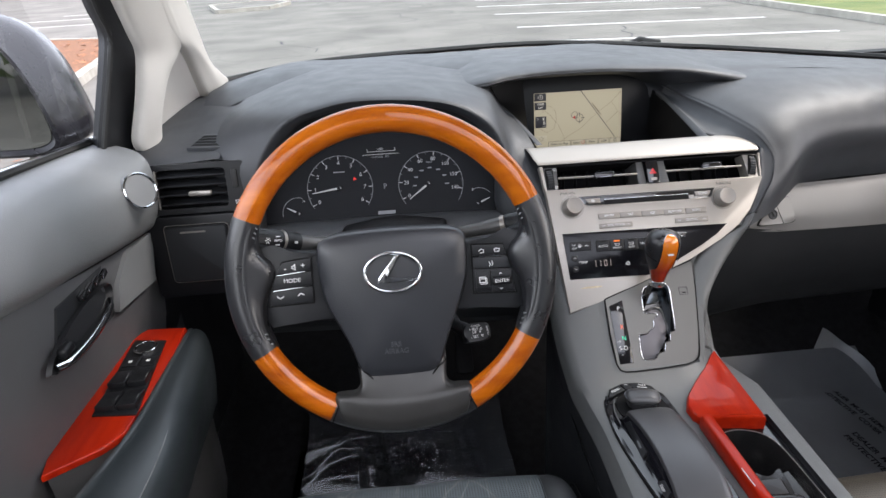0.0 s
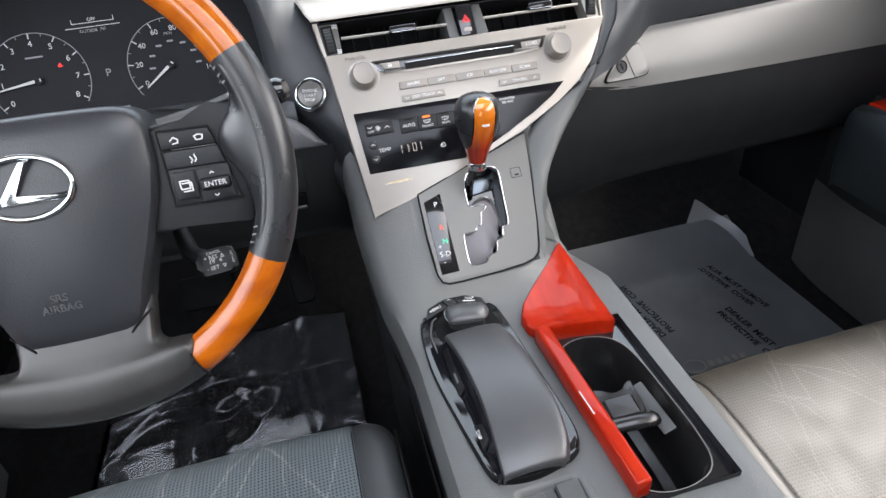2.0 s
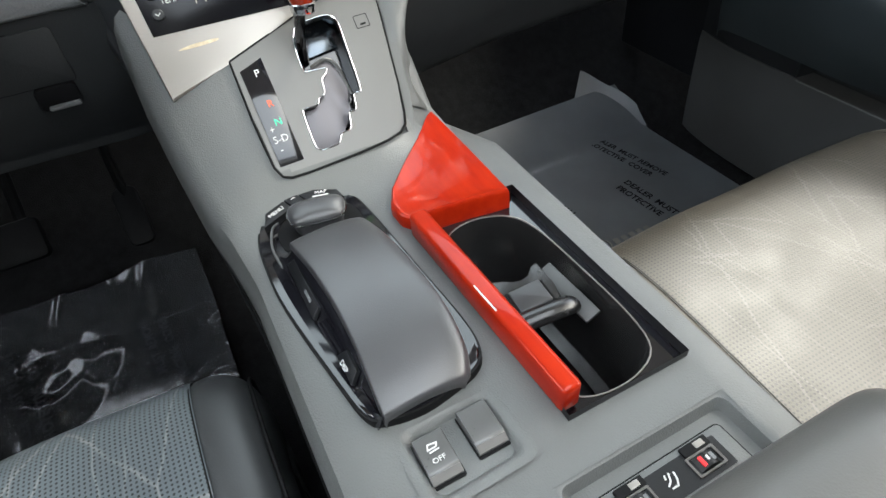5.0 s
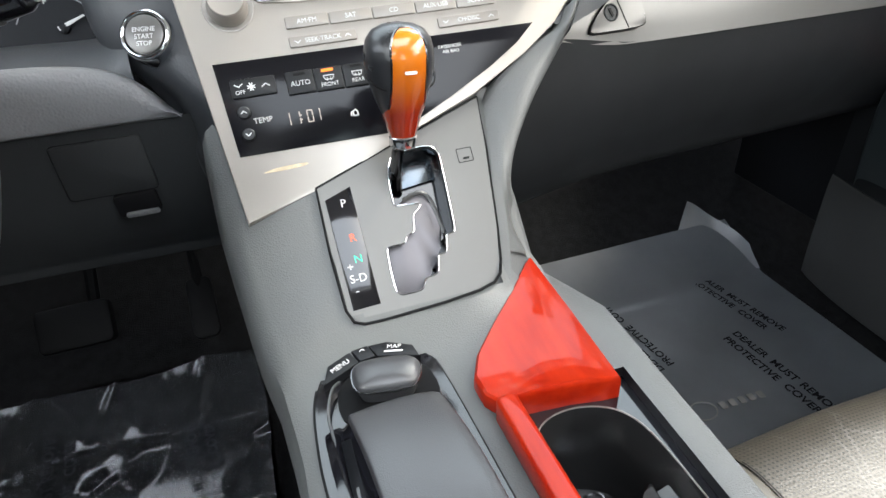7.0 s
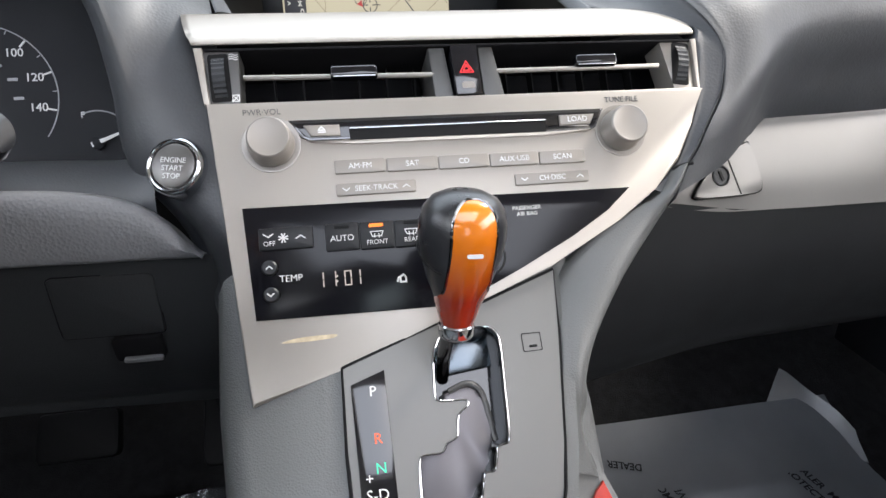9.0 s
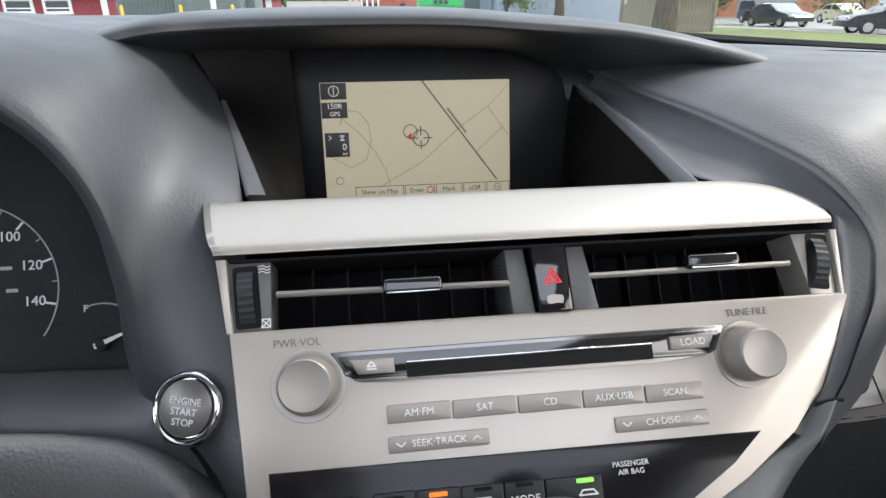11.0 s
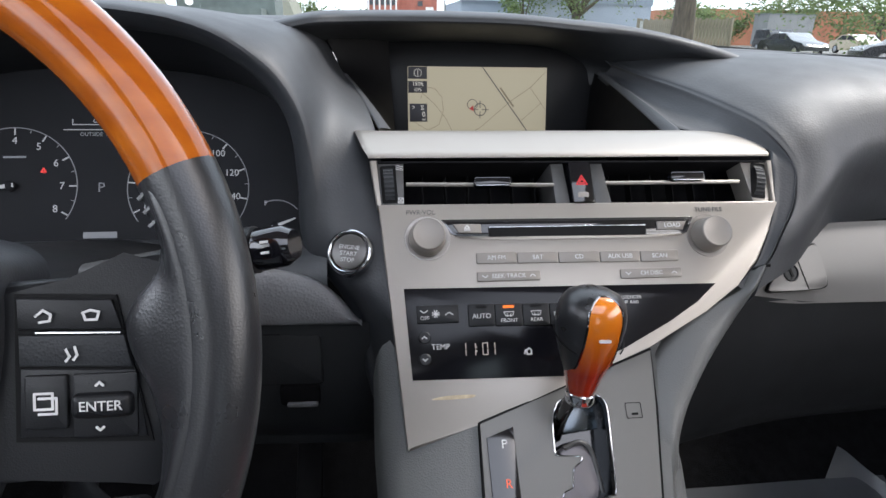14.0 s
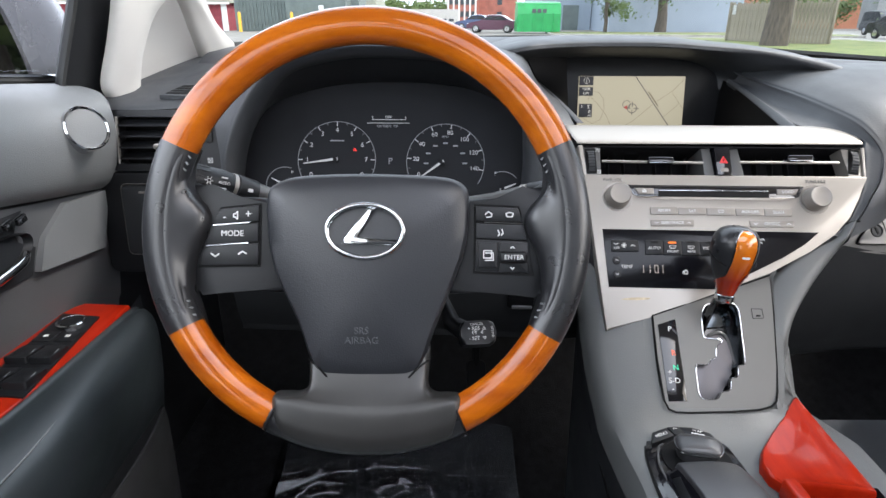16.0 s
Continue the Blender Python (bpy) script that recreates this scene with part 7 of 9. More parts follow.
pod([(-0.1312, 0.0202), (-0.0962, 0.0240), (-0.0972, -0.0305), (-0.1502, -0.0318)])
key([(-0.1308, 0.0198), (-0.0965, 0.0236), (-0.0970, 0.0088), (-0.1392, 0.0056)])
key([(-0.1402, 0.0042), (-0.0971, 0.0074), (-0.0972, -0.0092), (-0.1452, -0.0126)])
key([(-0.1458, -0.0140), (-0.0973, -0.0106), (-0.0974, -0.0300), (-0.1498, -0.0312)])
for a, b in (((-0.1375, 0.0052), (-0.105, 0.0080)), ((-0.1435, -0.0130), (-0.106, -0.0103))):
    part("chrome_line", tube([(*a, -0.0068), (*b, -0.0068)], 0.0006, 6), CHROME, wheel, "chrome line", m=WHEEL)
pod([(0.0958, 0.0240), (0.1342, 0.0225), (0.1475, -0.0372), (0.0955, -0.0350)])
key([(0.0962, 0.0235), (0.1338, 0.0220), (0.1380, 0.0095), (0.0966, 0.0105)])
key([(0.0967, 0.0082), (0.1385, 0.0072), (0.1418, -0.0066), (0.0968, -0.0048)], mat=VINYL)
key([(0.0968, -0.0060), (0.1424, -0.0078), (0.1470, -0.0366), (0.0960, -0.0345)], -0.0082)
part("chrome_line", tube([(0.104, 0.0092, -0.0068), (0.1375, 0.0082, -0.0068)], 0.0006, 6), CHROME, wheel, "chrome line", m=WHEEL)
key(rounded(0.0170, 0.0225, 0.0012, 0.1075, -0.0198), -0.0062)
key(rounded(0.0260, 0.0270, 0.0012, 0.1305, -0.0222), -0.0072)
part("wheel_key", prism(rounded(0.0245, 0.0105, 0.003, 0.1300, -0.0218), -0.010, -0.0035, 0.003, 3), PLASTIC, wheel, m=WHEEL)
KZ = 0.0002
for word, u, v, size, w in (("-", -0.1275, 0.0128, 0.010, -0.0070), ("+", -0.1062, 0.0150, 0.010, -0.0070), ("MODE", -0.1205, -0.0022, 0.0072, -0.0070), ("ENTER", 0.1302, -0.0218, 0.0058, -0.0035)):
    lettering(word, size, WHEEL @ pose(u, v, w + KZ), WHITE, wheel, "key_lettering")
strokes([[(-0.1395, -0.0200), (-0.1360, -0.0228), (-0.1325, -0.0205)], [(-0.1150, -0.0205), (-0.1115, -0.0180), (-0.1080, -0.0200)]], 0.0012, WHEEL, WHITE, wheel, "key_sign", -0.0066)
strokes([[(-0.1190, 0.0125), (-0.1175, 0.0125), (-0.1155, 0.0105), (-0.1155, 0.0175), (-0.1175, 0.0152), (-0.1190, 0.0152), (-0.1190, 0.0125)], [(0.1045, 0.0160), (0.1075, 0.0185), (0.1105, 0.0165), (0.1100, 0.0140), (0.1060, 0.0135)], [(0.1230, 0.0170), (0.1240, 0.0140), (0.1285, 0.0140), (0.1295, 0.0172), (0.1260, 0.0180), (0.1230, 0.0170)],
         [(0.1160, 0.0020), (0.1175, -0.0010), (0.1160, -0.0030)], [(0.1195, 0.0030), (0.1205, -0.0005), (0.1190, -0.0025)], [(0.1035, -0.0160), (0.1105, -0.0160), (0.1105, -0.0225), (0.1035, -0.0225), (0.1035, -0.0160)], [(0.1050, -0.0180), (0.1120, -0.0180), (0.1120, -0.0245), (0.1050, -0.0245)],
         [(0.1275, -0.0136), (0.1290, -0.0122), (0.1305, -0.0136)], [(0.1275, -0.0308), (0.1290, -0.0322), (0.1305, -0.0308)]], 0.0010, WHEEL, WHITE, wheel, "key_sign", -0.0056)

# column cowl with its stalks
column = thing("steering_column", (0.0, 0.72, 0.95), "black steering column cowl with light, wiper and cruise stalks", "steering column")
part("cowl", skin([[(-0.075, 0.640, 1.02), (-0.070, 0.640, 0.985), (0.0, 0.632, 0.965), (0.070, 0.640, 0.985), (0.075, 0.640, 1.02)], [(-0.080, 0.72, 1.035), (-0.074, 0.73, 0.985), (0.0, 0.72, 0.955), (0.074, 0.73, 0.985), (0.080, 0.72, 1.035)], [(-0.085, 0.86, 1.0), (-0.078, 0.86, 0.945), (0.0, 0.86, 0.915), (0.078, 0.86, 0.945), (0.085, 0.86, 1.0)]], 6, 5, 0.0), PLASTIC, column)
part("cowl_top", skin([[(-0.076, 0.640, 1.02), (-0.06, 0.650, 1.065), (0.0, 0.655, 1.078), (0.06, 0.650, 1.065), (0.076, 0.640, 1.02)], [(-0.085, 0.86, 1.0), (-0.07, 0.86, 1.005), (0.0, 0.87, 1.01), (0.07, 0.86, 1.005), (0.085, 0.86, 1.0)]], 6, 6, 0.0), PLASTIC, column)
def stalk_face(p, along, r):
    """A small plane on the side of a stalk that faces the driver."""
    p, x = Vector(p), Vector(along).normalized()
    z = Vector((0.05, 0.05, 1.30)) - p
    z = (z - x * z.dot(x)).normalized()
    return Matrix.Translation(p + z * r) @ Matrix((x, z.cross(x), z)).transposed().to_4x4()


light_stalk = part("light_stalk", tube([(-0.070, 0.690, 1.050), (-0.105, 0.668, 1.062), (-0.1235, 0.653, 1.0725), (-0.1240, 0.6525, 1.073)], [0.0075, 0.0095, 0.0118, 0.0100], 20), CHEEK, column, "satin grey light stalk with black ringed end")
part("stalk_collar", tube([(-0.1230, 0.6535, 1.0722), (-0.1236, 0.653, 1.0726), (-0.137, 0.641, 1.082), (-0.1378, 0.6403, 1.0825)], [0.0118, 0.0132, 0.0134, 0.0120], 24), PLASTIC, light_stalk, "black collar")
part("stalk_ring", tube([(-0.1380, 0.640, 1.0828), (-0.1405, 0.6378, 1.0844)], 0.0130, 24), STEEL, light_stalk)
stalk_end = part("stalk_end", tube([(-0.1412, 0.637, 1.085), (-0.146, 0.632, 1.088), (-0.164, 0.614, 1.098), (-0.168, 0.610, 1.100)], [0.0128, 0.0138, 0.0138, 0.0118], 18), PLASTIC, light_stalk, "black twist end with white signs")
for k in range(14):
    a, ax = 2 * math.pi * k / 14, Vector((-0.018, -0.018, 0.010)).normalized()
    u = ax.orthogonal().normalized()
    o = (u * math.cos(a) + ax.cross(u) * math.sin(a)) * 0.0138
    part("grip_rib", tube([Vector((-0.157, 0.621, 1.0941)) + o, Vector((-0.1655, 0.6125, 1.0988)) + o], 0.0007, 5), PLASTIC, stalk_end)
AX = Vector((0.018, 0.018, -0.010))
lettering("AUTO", 0.0042, stalk_face((-0.1485, 0.6295, 1.0894), AX, 0.0140), WHITE, light_stalk, "stalk_lettering")
for k, v in ((0, 0.0052), (1, -0.0050)):
    part("stalk_mark", block(0.0062, 0.0012, 0.0004, (0, v, 0), 0.0), WHITE, light_stalk, m=stalk_face((-0.1485, 0.6295, 1.0894), AX, 0.0130))
part("stalk_mark", block(0.0050, 0.0030, 0.0004, (0, 0, 0), 0.0), WHITE, light_stalk, m=stalk_face((-0.1305, 0.647, 1.0774), AX, 0.0135))
strokes([ellipse(0.0018, 0.0018, n=12)] + [[(0.0026 * math.cos(a), 0.0026 * math.sin(a)), (0.0040 * math.cos(a), 0.0040 * math.sin(a))] for a in (0, 1.05, 2.1, 3.14, 4.2, 5.25)], 0.0006, stalk_face((-0.1585, 0.6195, 1.0949), AX, 0.0146), WHITE, light_stalk, "stalk_sign")
wiper_stalk = part("wiper_stalk", tube([(0.070, 0.700, 1.045), (0.120, 0.690, 1.055), (0.1485, 0.6845, 1.0615), (0.149, 0.6844, 1.0617)], [0.0075, 0.009, 0.0115, 0.0100], 20), CHEEK, column, "satin grey wiper stalk with black ends")
part("stalk_collar", tube([(0.1550, 0.683, 1.063), (0.1555, 0.6829, 1.0631), (0.1760, 0.6785, 1.0672), (0.1765, 0.6784, 1.0673)], [0.0118, 0.0134, 0.0138, 0.0120], 24), PLASTIC, wiper_stalk, "black collar")
part("stalk_ring", tube([(0.1490, 0.6845, 1.0615), (0.1548, 0.683, 1.063)], 0.0128, 24), STEEL, wiper_stalk)
part("stalk_end", tube([(0.1770, 0.6782, 1.0674), (0.1785, 0.6778, 1.0677), (0.1935, 0.6745, 1.0708), (0.1985, 0.673, 1.072)], [0.0120, 0.0128, 0.0118, 0.0085], 20), PIANO, wiper_stalk, "gloss black stalk end")
for k in range(2):
    part("stalk_mark", block(0.0050, 0.0014, 0.0004, (0, 0.003 - 0.006 * k, 0), 0.0), WHITE, wiper_stalk, m=stalk_face((0.1860, 0.6762, 1.0692), (0.02, -0.004, 0.004), 0.0126))
CR = plane((0.1010, 0.6030, 0.9450), 40, 8)
cruise = part("cruise_stalk", tube([(0.060, 0.680, 0.945 + 0.010), (0.101 - 0.025, 0.603 + 0.030, 0.945 - 0.006), (0.101 - 0.008, 0.603 + 0.012, 0.945 - 0.008)], [0.007, 0.009, 0.0105], 16), PLASTIC, column, "black cruise control stalk")
part("stalk_end", prism(smooth2([(-0.0155, 0.009), (-0.008, 0.0118), (0.012, 0.0118), (0.0185, 0.009), (0.0195, 0.0), (0.0185, -0.009), (0.012, -0.0118), (-0.008, -0.0118), (-0.0155, -0.009)], 3), -0.020, 0.0, 0.0035, 3), PLASTIC, cruise, "black boxed end with white lettering", m=CR)
for word, u, v, size in (("CANCEL", 0.0005, 0.0083, 0.0034), ("+ RES", -0.0030, 0.0040, 0.0052), ("- SET", -0.0030, -0.0060, 0.0052)):
    lettering(word, size, CR @ pose(u, v, 0.0002), WHITE, cruise, "stalk_lettering")
lettering("ON-OFF", 0.0032, CR @ pose(0.0160, 0.0, 0.0002, 0, 0, 90), WHITE, cruise, "stalk_lettering")
strokes([[(0.0060, 0.0026), (0.0074, 0.0056), (0.0088, 0.0026), (0.0060, 0.0026)], [(0.0060, -0.0046), (0.0074, -0.0074), (0.0088, -0.0046), (0.0060, -0.0046)], [(-0.0040, -0.0018), (-0.0048, 0.0), (-0.0036, 0.0016), (-0.0016, 0.0016), (-0.0006, 0.0), (-0.0014, -0.0016)], [(-0.0026, -0.0004), (0.0002, 0.0018)], [(0.0040, 0.0), (0.0058, 0.0014), (0.0058, -0.0014), (0.0040, 0.0)]], 0.0006, CR, WHITE, cruise, "stalk_sign", 0.0002)

# ---- doors ----
PAD = material("arm_pad_leather", (0.018, 0.023, 0.026), 0.36, bump=0.10, grain=800, vary=0.12, scale=10, spec=0.6)
DOOR_LOW = material("dark_door_moulding", (0.055, 0.056, 0.058), 0.45, bump=0.2, grain=900, vary=0.12)
def car_door(flip, label):
    f = (lambda x: 0.80 - x) if flip else (lambda x: x)
    t3 = lambda p: (f(p[0]), p[1] + (0.07 if flip else 0.0), p[2] - (0.02 if flip else 0.0))
    t4 = lambda p: (f(p[0]), p[1] + (0.10 if flip else 0.0), p[2] - (0.065 if flip else 0.0))  # arm rest
    d = thing("front_door", (f(-0.46), 0.40, 0.45), label, "car door", "front doors")
    rows = [[(-0.375, 0.870, 1.134), (-0.400, 0.890, 1.145), (-0.457, 0.925, 1.150), (-0.50, 0.935, 1.150)],
            [(-0.371, 0.868, 1.105), (-0.374, 0.790, 1.128), (-0.430, 0.780, 1.160), (-0.50, 0.800, 1.162)],
            [(-0.374, 0.868, 1.060), (-0.372, 0.745, 1.090), (-0.405, 0.60, 1.165), (-0.50, 0.62, 1.176)],
            [(-0.385, 0.868, 1.030), (-0.384, 0.705, 1.058), (-0.398, 0.50, 1.115), (-0.49, 0.40, 1.185)],
            [(-0.402, 0.868, 1.016), (-0.406, 0.690, 1.044), (-0.412, 0.45, 1.090), (-0.49, 0.0, 1.180)]]
    part("upper_card", skin([[t3(p) for p in r] for r in rows], 6, 6, 0.0), GREY, d, "grey grained upper door card")
    rows = [[(-0.400, 0.872, 1.020), (-0.404, 0.690, 1.048), (-0.412, 0.45, 1.094), (-0.44, 0.0, 1.15)], [(-0.402, 0.872, 0.98), (-0.404, 0.690, 0.99), (-0.412, 0.45, 1.00), (-0.43, 0.0, 1.0)],
            [(-0.408, 0.872, 0.90), (-0.412, 0.690, 0.89), (-0.420, 0.45, 0.89), (-0.43, 0.0, 0.89)], [(-0.417, 0.872, 0.84), (-0.420, 0.690, 0.84), (-0.425, 0.45, 0.84), (-0.43, 0.0, 0.84)]]
    part("lower_card", skin([[t3(p) for p in r] for r in rows], 5, 5, 0.0), GREY_CARD, d, "dark grey lower door card")
    rows = [[(-0.417, 0.872, 0.84), (-0.420, 0.690, 0.84), (-0.425, 0.45, 0.84), (-0.43, 0.0, 0.84)], [(-0.44, 0.872, 0.70), (-0.44, 0.690, 0.68), (-0.44, 0.45, 0.68), (-0.44, 0.0, 0.68)], [(-0.44, 0.872, 0.42), (-0.44, 0.690, 0.42), (-0.44, 0.45, 0.42), (-0.44, 0.0, 0.42)]]
    part("kick_panel", skin([[t3(p) for p in r] for r in rows], 5, 5, 0.0), DOOR_LOW, d, "black lower door panel")
    part("crease", tube(catmull([t3(p) for p in ((-0.4015, 0.872, 1.018), (-0.4045, 0.690, 1.046), (-0.4125, 0.45, 1.092), (-0.45, 0.0, 1.165))], 6), 0.003, 6), SOFT_BLACK, d)
    # tweeter
    T = Matrix.Translation(t3((-0.3605, 0.786, 1.113))) @ Vector((-1.0 if flip else 1.0, -0.55, 0.38)).to_track_quat("Z", "Y").to_matrix().to_4x4()
    part("tweeter_ring", lathe([(0.0275, -0.016), (0.0265, 0.0035), (0.0248, 0.0050), (0.0232, 0.0035), (0.0228, 0.0)], 40), CHROME, d, "chrome tweeter ring", m=T)
    part("tweeter_cover", lathe([(0.0232, 0.0), (0.0228, 0.0028), (0.015, 0.0038), (0.0005, 0.0040)], 36), GREY, d, m=T)
    # loudspeaker panel
    bm = bmesh.new()
    quad = [(-0.3995, 0.770, 1.025), (-0.3985, 0.862, 1.017), (-0.4000, 0.832, 0.944), (-0.4005, 0.703, 0.963), (-0.4000, 0.722, 0.998)]
    fr = [bm.verts.new(t3((p[0] + 0.004, p[1], p[2]))) for p in quad]
    bk = [bm.verts.new(t3((p[0] - 0.004, p[1], p[2]))) for p in quad]
    bm.faces.new(fr), bm.faces.new(bk[::-1])
    for i in range(5):
        bm.faces.new((fr[i - 1], bk[i - 1], bk[i], fr[i]))
    bmesh.ops.recalc_face_normals(bm, faces=bm.faces)
    part("speaker_panel", bm, GREY, d, "grey fine-meshed loudspeaker panel")
    # switch trim and arm pad
    trim = [(-0.400, 0.768), (-0.340, 0.764), (-0.336, 0.70), (-0.338, 0.60), (-0.342, 0.530), (-0.362, 0.505), (-0.412, 0.470), (-0.420, 0.50), (-0.420, 0.66), (-0.414, 0.735), (-0.408, 0.757)]
    part("trim_base", prism([t4((-0.380 + (x + 0.380) * 0.95, 0.63 + (y - 0.63) * 0.965, 0))[:2] for x, y in trim], t4((0, 0, 0.84))[2], t4((0, 0, 0.884))[2], 0.002, 2), DOOR_LOW, d)
    bm = prism([t4((x, y, 0))[:2] for x, y in trim], t4((0, 0, 0.882))[2], t4((0, 0, 0.891))[2], 0.003, 3)
    part("red_trim", bm, RED_WOOD, d, "red lacquered wood trim")
    rows = []
    for y, z, w, xl in ((0.780, 0.840, 0.012, -0.338), (0.779, 0.868, 0.018, -0.338), (0.768, 0.881, 0.026, -0.338), (0.72, 0.8855, 0.036, -0.337), (0.62, 0.887, 0.050, -0.337), (0.53, 0.888, 0.064, -0.339), (0.45, 0.889, 0.078, -0.352), (0.36, 0.890, 0.094, -0.368), (0.2, 0.891, 0.098, -0.372), (0.0, 0.891, 0.098, -0.372)):
        rows.append([t4(p) for p in ((xl - 0.001, y, z - 0.10), (xl - 0.001, y, z - 0.004), (xl + 0.005, y, z + 0.0005), (xl + w * 0.55, y, z), (xl + w * 0.92, y, z - 0.014), (xl + w, y, z - 0.045), (xl + w * 0.8, y, z - 0.10), (xl + w * 0.4, y, z - 0.15))])
    part("arm_pad", skin(rows, 5, 4, 0.0), PAD, d, "black stitched leather arm pad")
    part("stitch_line", tube(catmull([t4(p) for p in ((-0.3195, 0.752, 0.8800), (-0.3135, 0.70, 0.8825), (-0.3025, 0.60, 0.8835), (-0.291, 0.50, 0.8840), (-0.290, 0.42, 0.8850), (-0.296, 0.2, 0.8880))], 8), 0.0008, 6), GREY, d, "pale seam")
    rows = [[t3((x + dx, y, z)) for y, x in ((0.90, -0.400), (0.80, -0.383), (0.66, -0.378), (0.40, -0.376), (0.0, -0.376))] for dx, z in ((-0.04, 0.632), (-0.004, 0.632), (0.0, 0.628), (0.002, 0.60), (0.0, 0.50), (-0.004, 0.42))]
    part("map_pocket", skin(rows, 5, 4, 0.0), DOOR_LOW, d, "black moulded map pocket")
    part("pocket_edge", tube(catmull([t3(p) for p in ((-0.376, 0.672, 0.631), (-0.3745, 0.40, 0.631), (-0.3745, 0.0, 0.631))], 6), 0.0012, 6), GREY, d)
    rows = [[t3((x, y, z)) for y, x in ((0.90, -0.402), (0.80, -0.386), (0.690, -0.382), (0.676, -0.384), (0.672, -0.44))] for z, _ in ((0.632, 0), (0.70, 0), (0.78, 0), (0.84, 0))]
    part("pocket_front", skin(rows, 4, 4, 0.0), VINYL, d)
    return d, t3


door, t3 = car_door(False, "closed driver's door with grey vinyl card and red wood arm rest")
car_door(True, "closed passenger door with black arm pad and red wood trim")
# handle recess with chrome pull, and memory keys
rim_ = [(0.535, 0.984), (0.600, 0.980), (0.660, 0.982), (0.690, 0.989), (0.7020, 1.001), (0.694, 1.0135), (0.645, 1.0185), (0.585, 1.0125), (0.545, 1.000), (0.530, 0.990)]
rim_ = smooth2(rim_, 4)
bm = bmesh.new()
rows = [[(-0.4045 + d, 0.618 + (y - 0.618) * k, 0.998 + (z - 0.998) * k) for y, z in rim_] for k, d in ((1.04, 0.0030), (1.0, 0.0085), (0.97, 0.0060), (0.93, 0.001), (0.88, -0.0005))]
vs = grid(bm, rows, wrap=True)
bm.faces.new(vs[-1])
bmesh.ops.recalc_face_normals(bm, faces=bm.faces)
bz = bmesh.new()
quad = [(0.548, 0.973), (0.588, 1.040), (0.745, 1.035), (0.764, 1.026), (0.7175, 0.998), (0.698, 0.961), (0.60, 0.964)]
ring = [[bz.verts.new((-0.4035 + dx, y, z)) for y, z in quad] for dx in (0.0, -0.010)]
bz.faces.new(ring[0]), bz.faces.new(ring[1][::-1])
for i in range(len(quad)):
    bz.faces.new((ring[0][i - 1], ring[1][i - 1], ring[1][i], ring[0][i]))
bmesh.ops.recalc_face_normals(bz, faces=bz.faces)
part("handle_bezel", bz, VINYL, door, "black panel round the handle", flat=True)
part("handle_recess", bm, PLASTIC, door, "black handle recess")
part("door_pull", tube(catmull([(-0.398, 0.690, 0.9905), (-0.391, 0.670, 0.9865), (-0.386, 0.610, 0.9835), (-0.388, 0.560, 0.9845), (-0.396, 0.538, 0.9880)], 6), 0.0042, 10, squash=1.2), CHROME, door, "chrome door pull")
part("lock_tab", block(0.012, 0.026, 0.014, (-0.3925, 0.560, 0.9985), 0.005, 3), PLASTIC, door)
for k in range(4):
    MK = Matrix.Translation((-0.3975, 0.634 + 0.0195 * k, 1.0300))
    part("memory_key", block(0.008, 0.0145, 0.0085, (0, 0, 0), 0.0012, 2), CHROME, door, "small chrome memory key", m=MK @ pose(0, 0, 0, 12))
    part("key_mark", block(0.0008, 0.0020, 0.0045, (0.0043, 0, 0), 0.0), SOFT_BLACK, door, m=MK)
# window and mirror switches
SWT = pose(-0.3735, 0.6475, 0.8912, 0, 0, 2.5)
panel = part("switch_panel", prism([(-0.030, 0.088), (0.019, 0.079), (0.030, -0.088), (-0.027, -0.081)], 0, 0.0022, 0.0008), PLASTIC, door, "black window switch panel", m=SWT)
part("mirror_dial", lathe([(0.0165, 0.0), (0.0165, 0.0045), (0.0150, 0.0055), (0.0138, 0.0050), (0.0130, 0.0035), (0.0005, 0.0040)], 32), CHROME, panel, "chrome ringed mirror dial", m=SWT @ pose(-0.004, 0.060, 0.0015))
part("dial_cap", lathe([(0.0125, 0.0), (0.0120, 0.0055), (0.0005, 0.0062)], 28), PLASTIC, panel, m=SWT @ pose(-0.004, 0.060, 0.0015))
for x, y, w, h, z in ((-0.0155, 0.0285, 0.023, 0.022, 0.0040), (0.0095, 0.0275, 0.024, 0.022, 0.0040), (-0.0140, -0.012, 0.025, 0.034, 0.0085), (0.0120, -0.013, 0.025, 0.034, 0.0085), (-0.0120, -0.058, 0.026, 0.036, 0.0085), (0.0145, -0.059, 0.026, 0.036, 0.0085)):
    bm = prism(rounded(w - 0.001, h, 0.002, x, y), 0.0, z, 0.0018, 2)
    if z > 0.005:
        for v in bm.verts:
            v.co.z += 0.14 * (y - v.co.y) * (v.co.z > 0.004)
    part("window_switch", bm, PLASTIC, panel, m=SWT)
    if z > 0.005:
        part("switch_line", block(0.0010, 0.016, 0.0006, (x + 0.010, y - 0.004, z + 0.0006), 0.0), GREY, panel, m=SWT)
    else:
        part("switch_sign", block(0.005, 0.005, 0.0005, (x, y, z), 0.0), WHITE, panel, m=SWT)

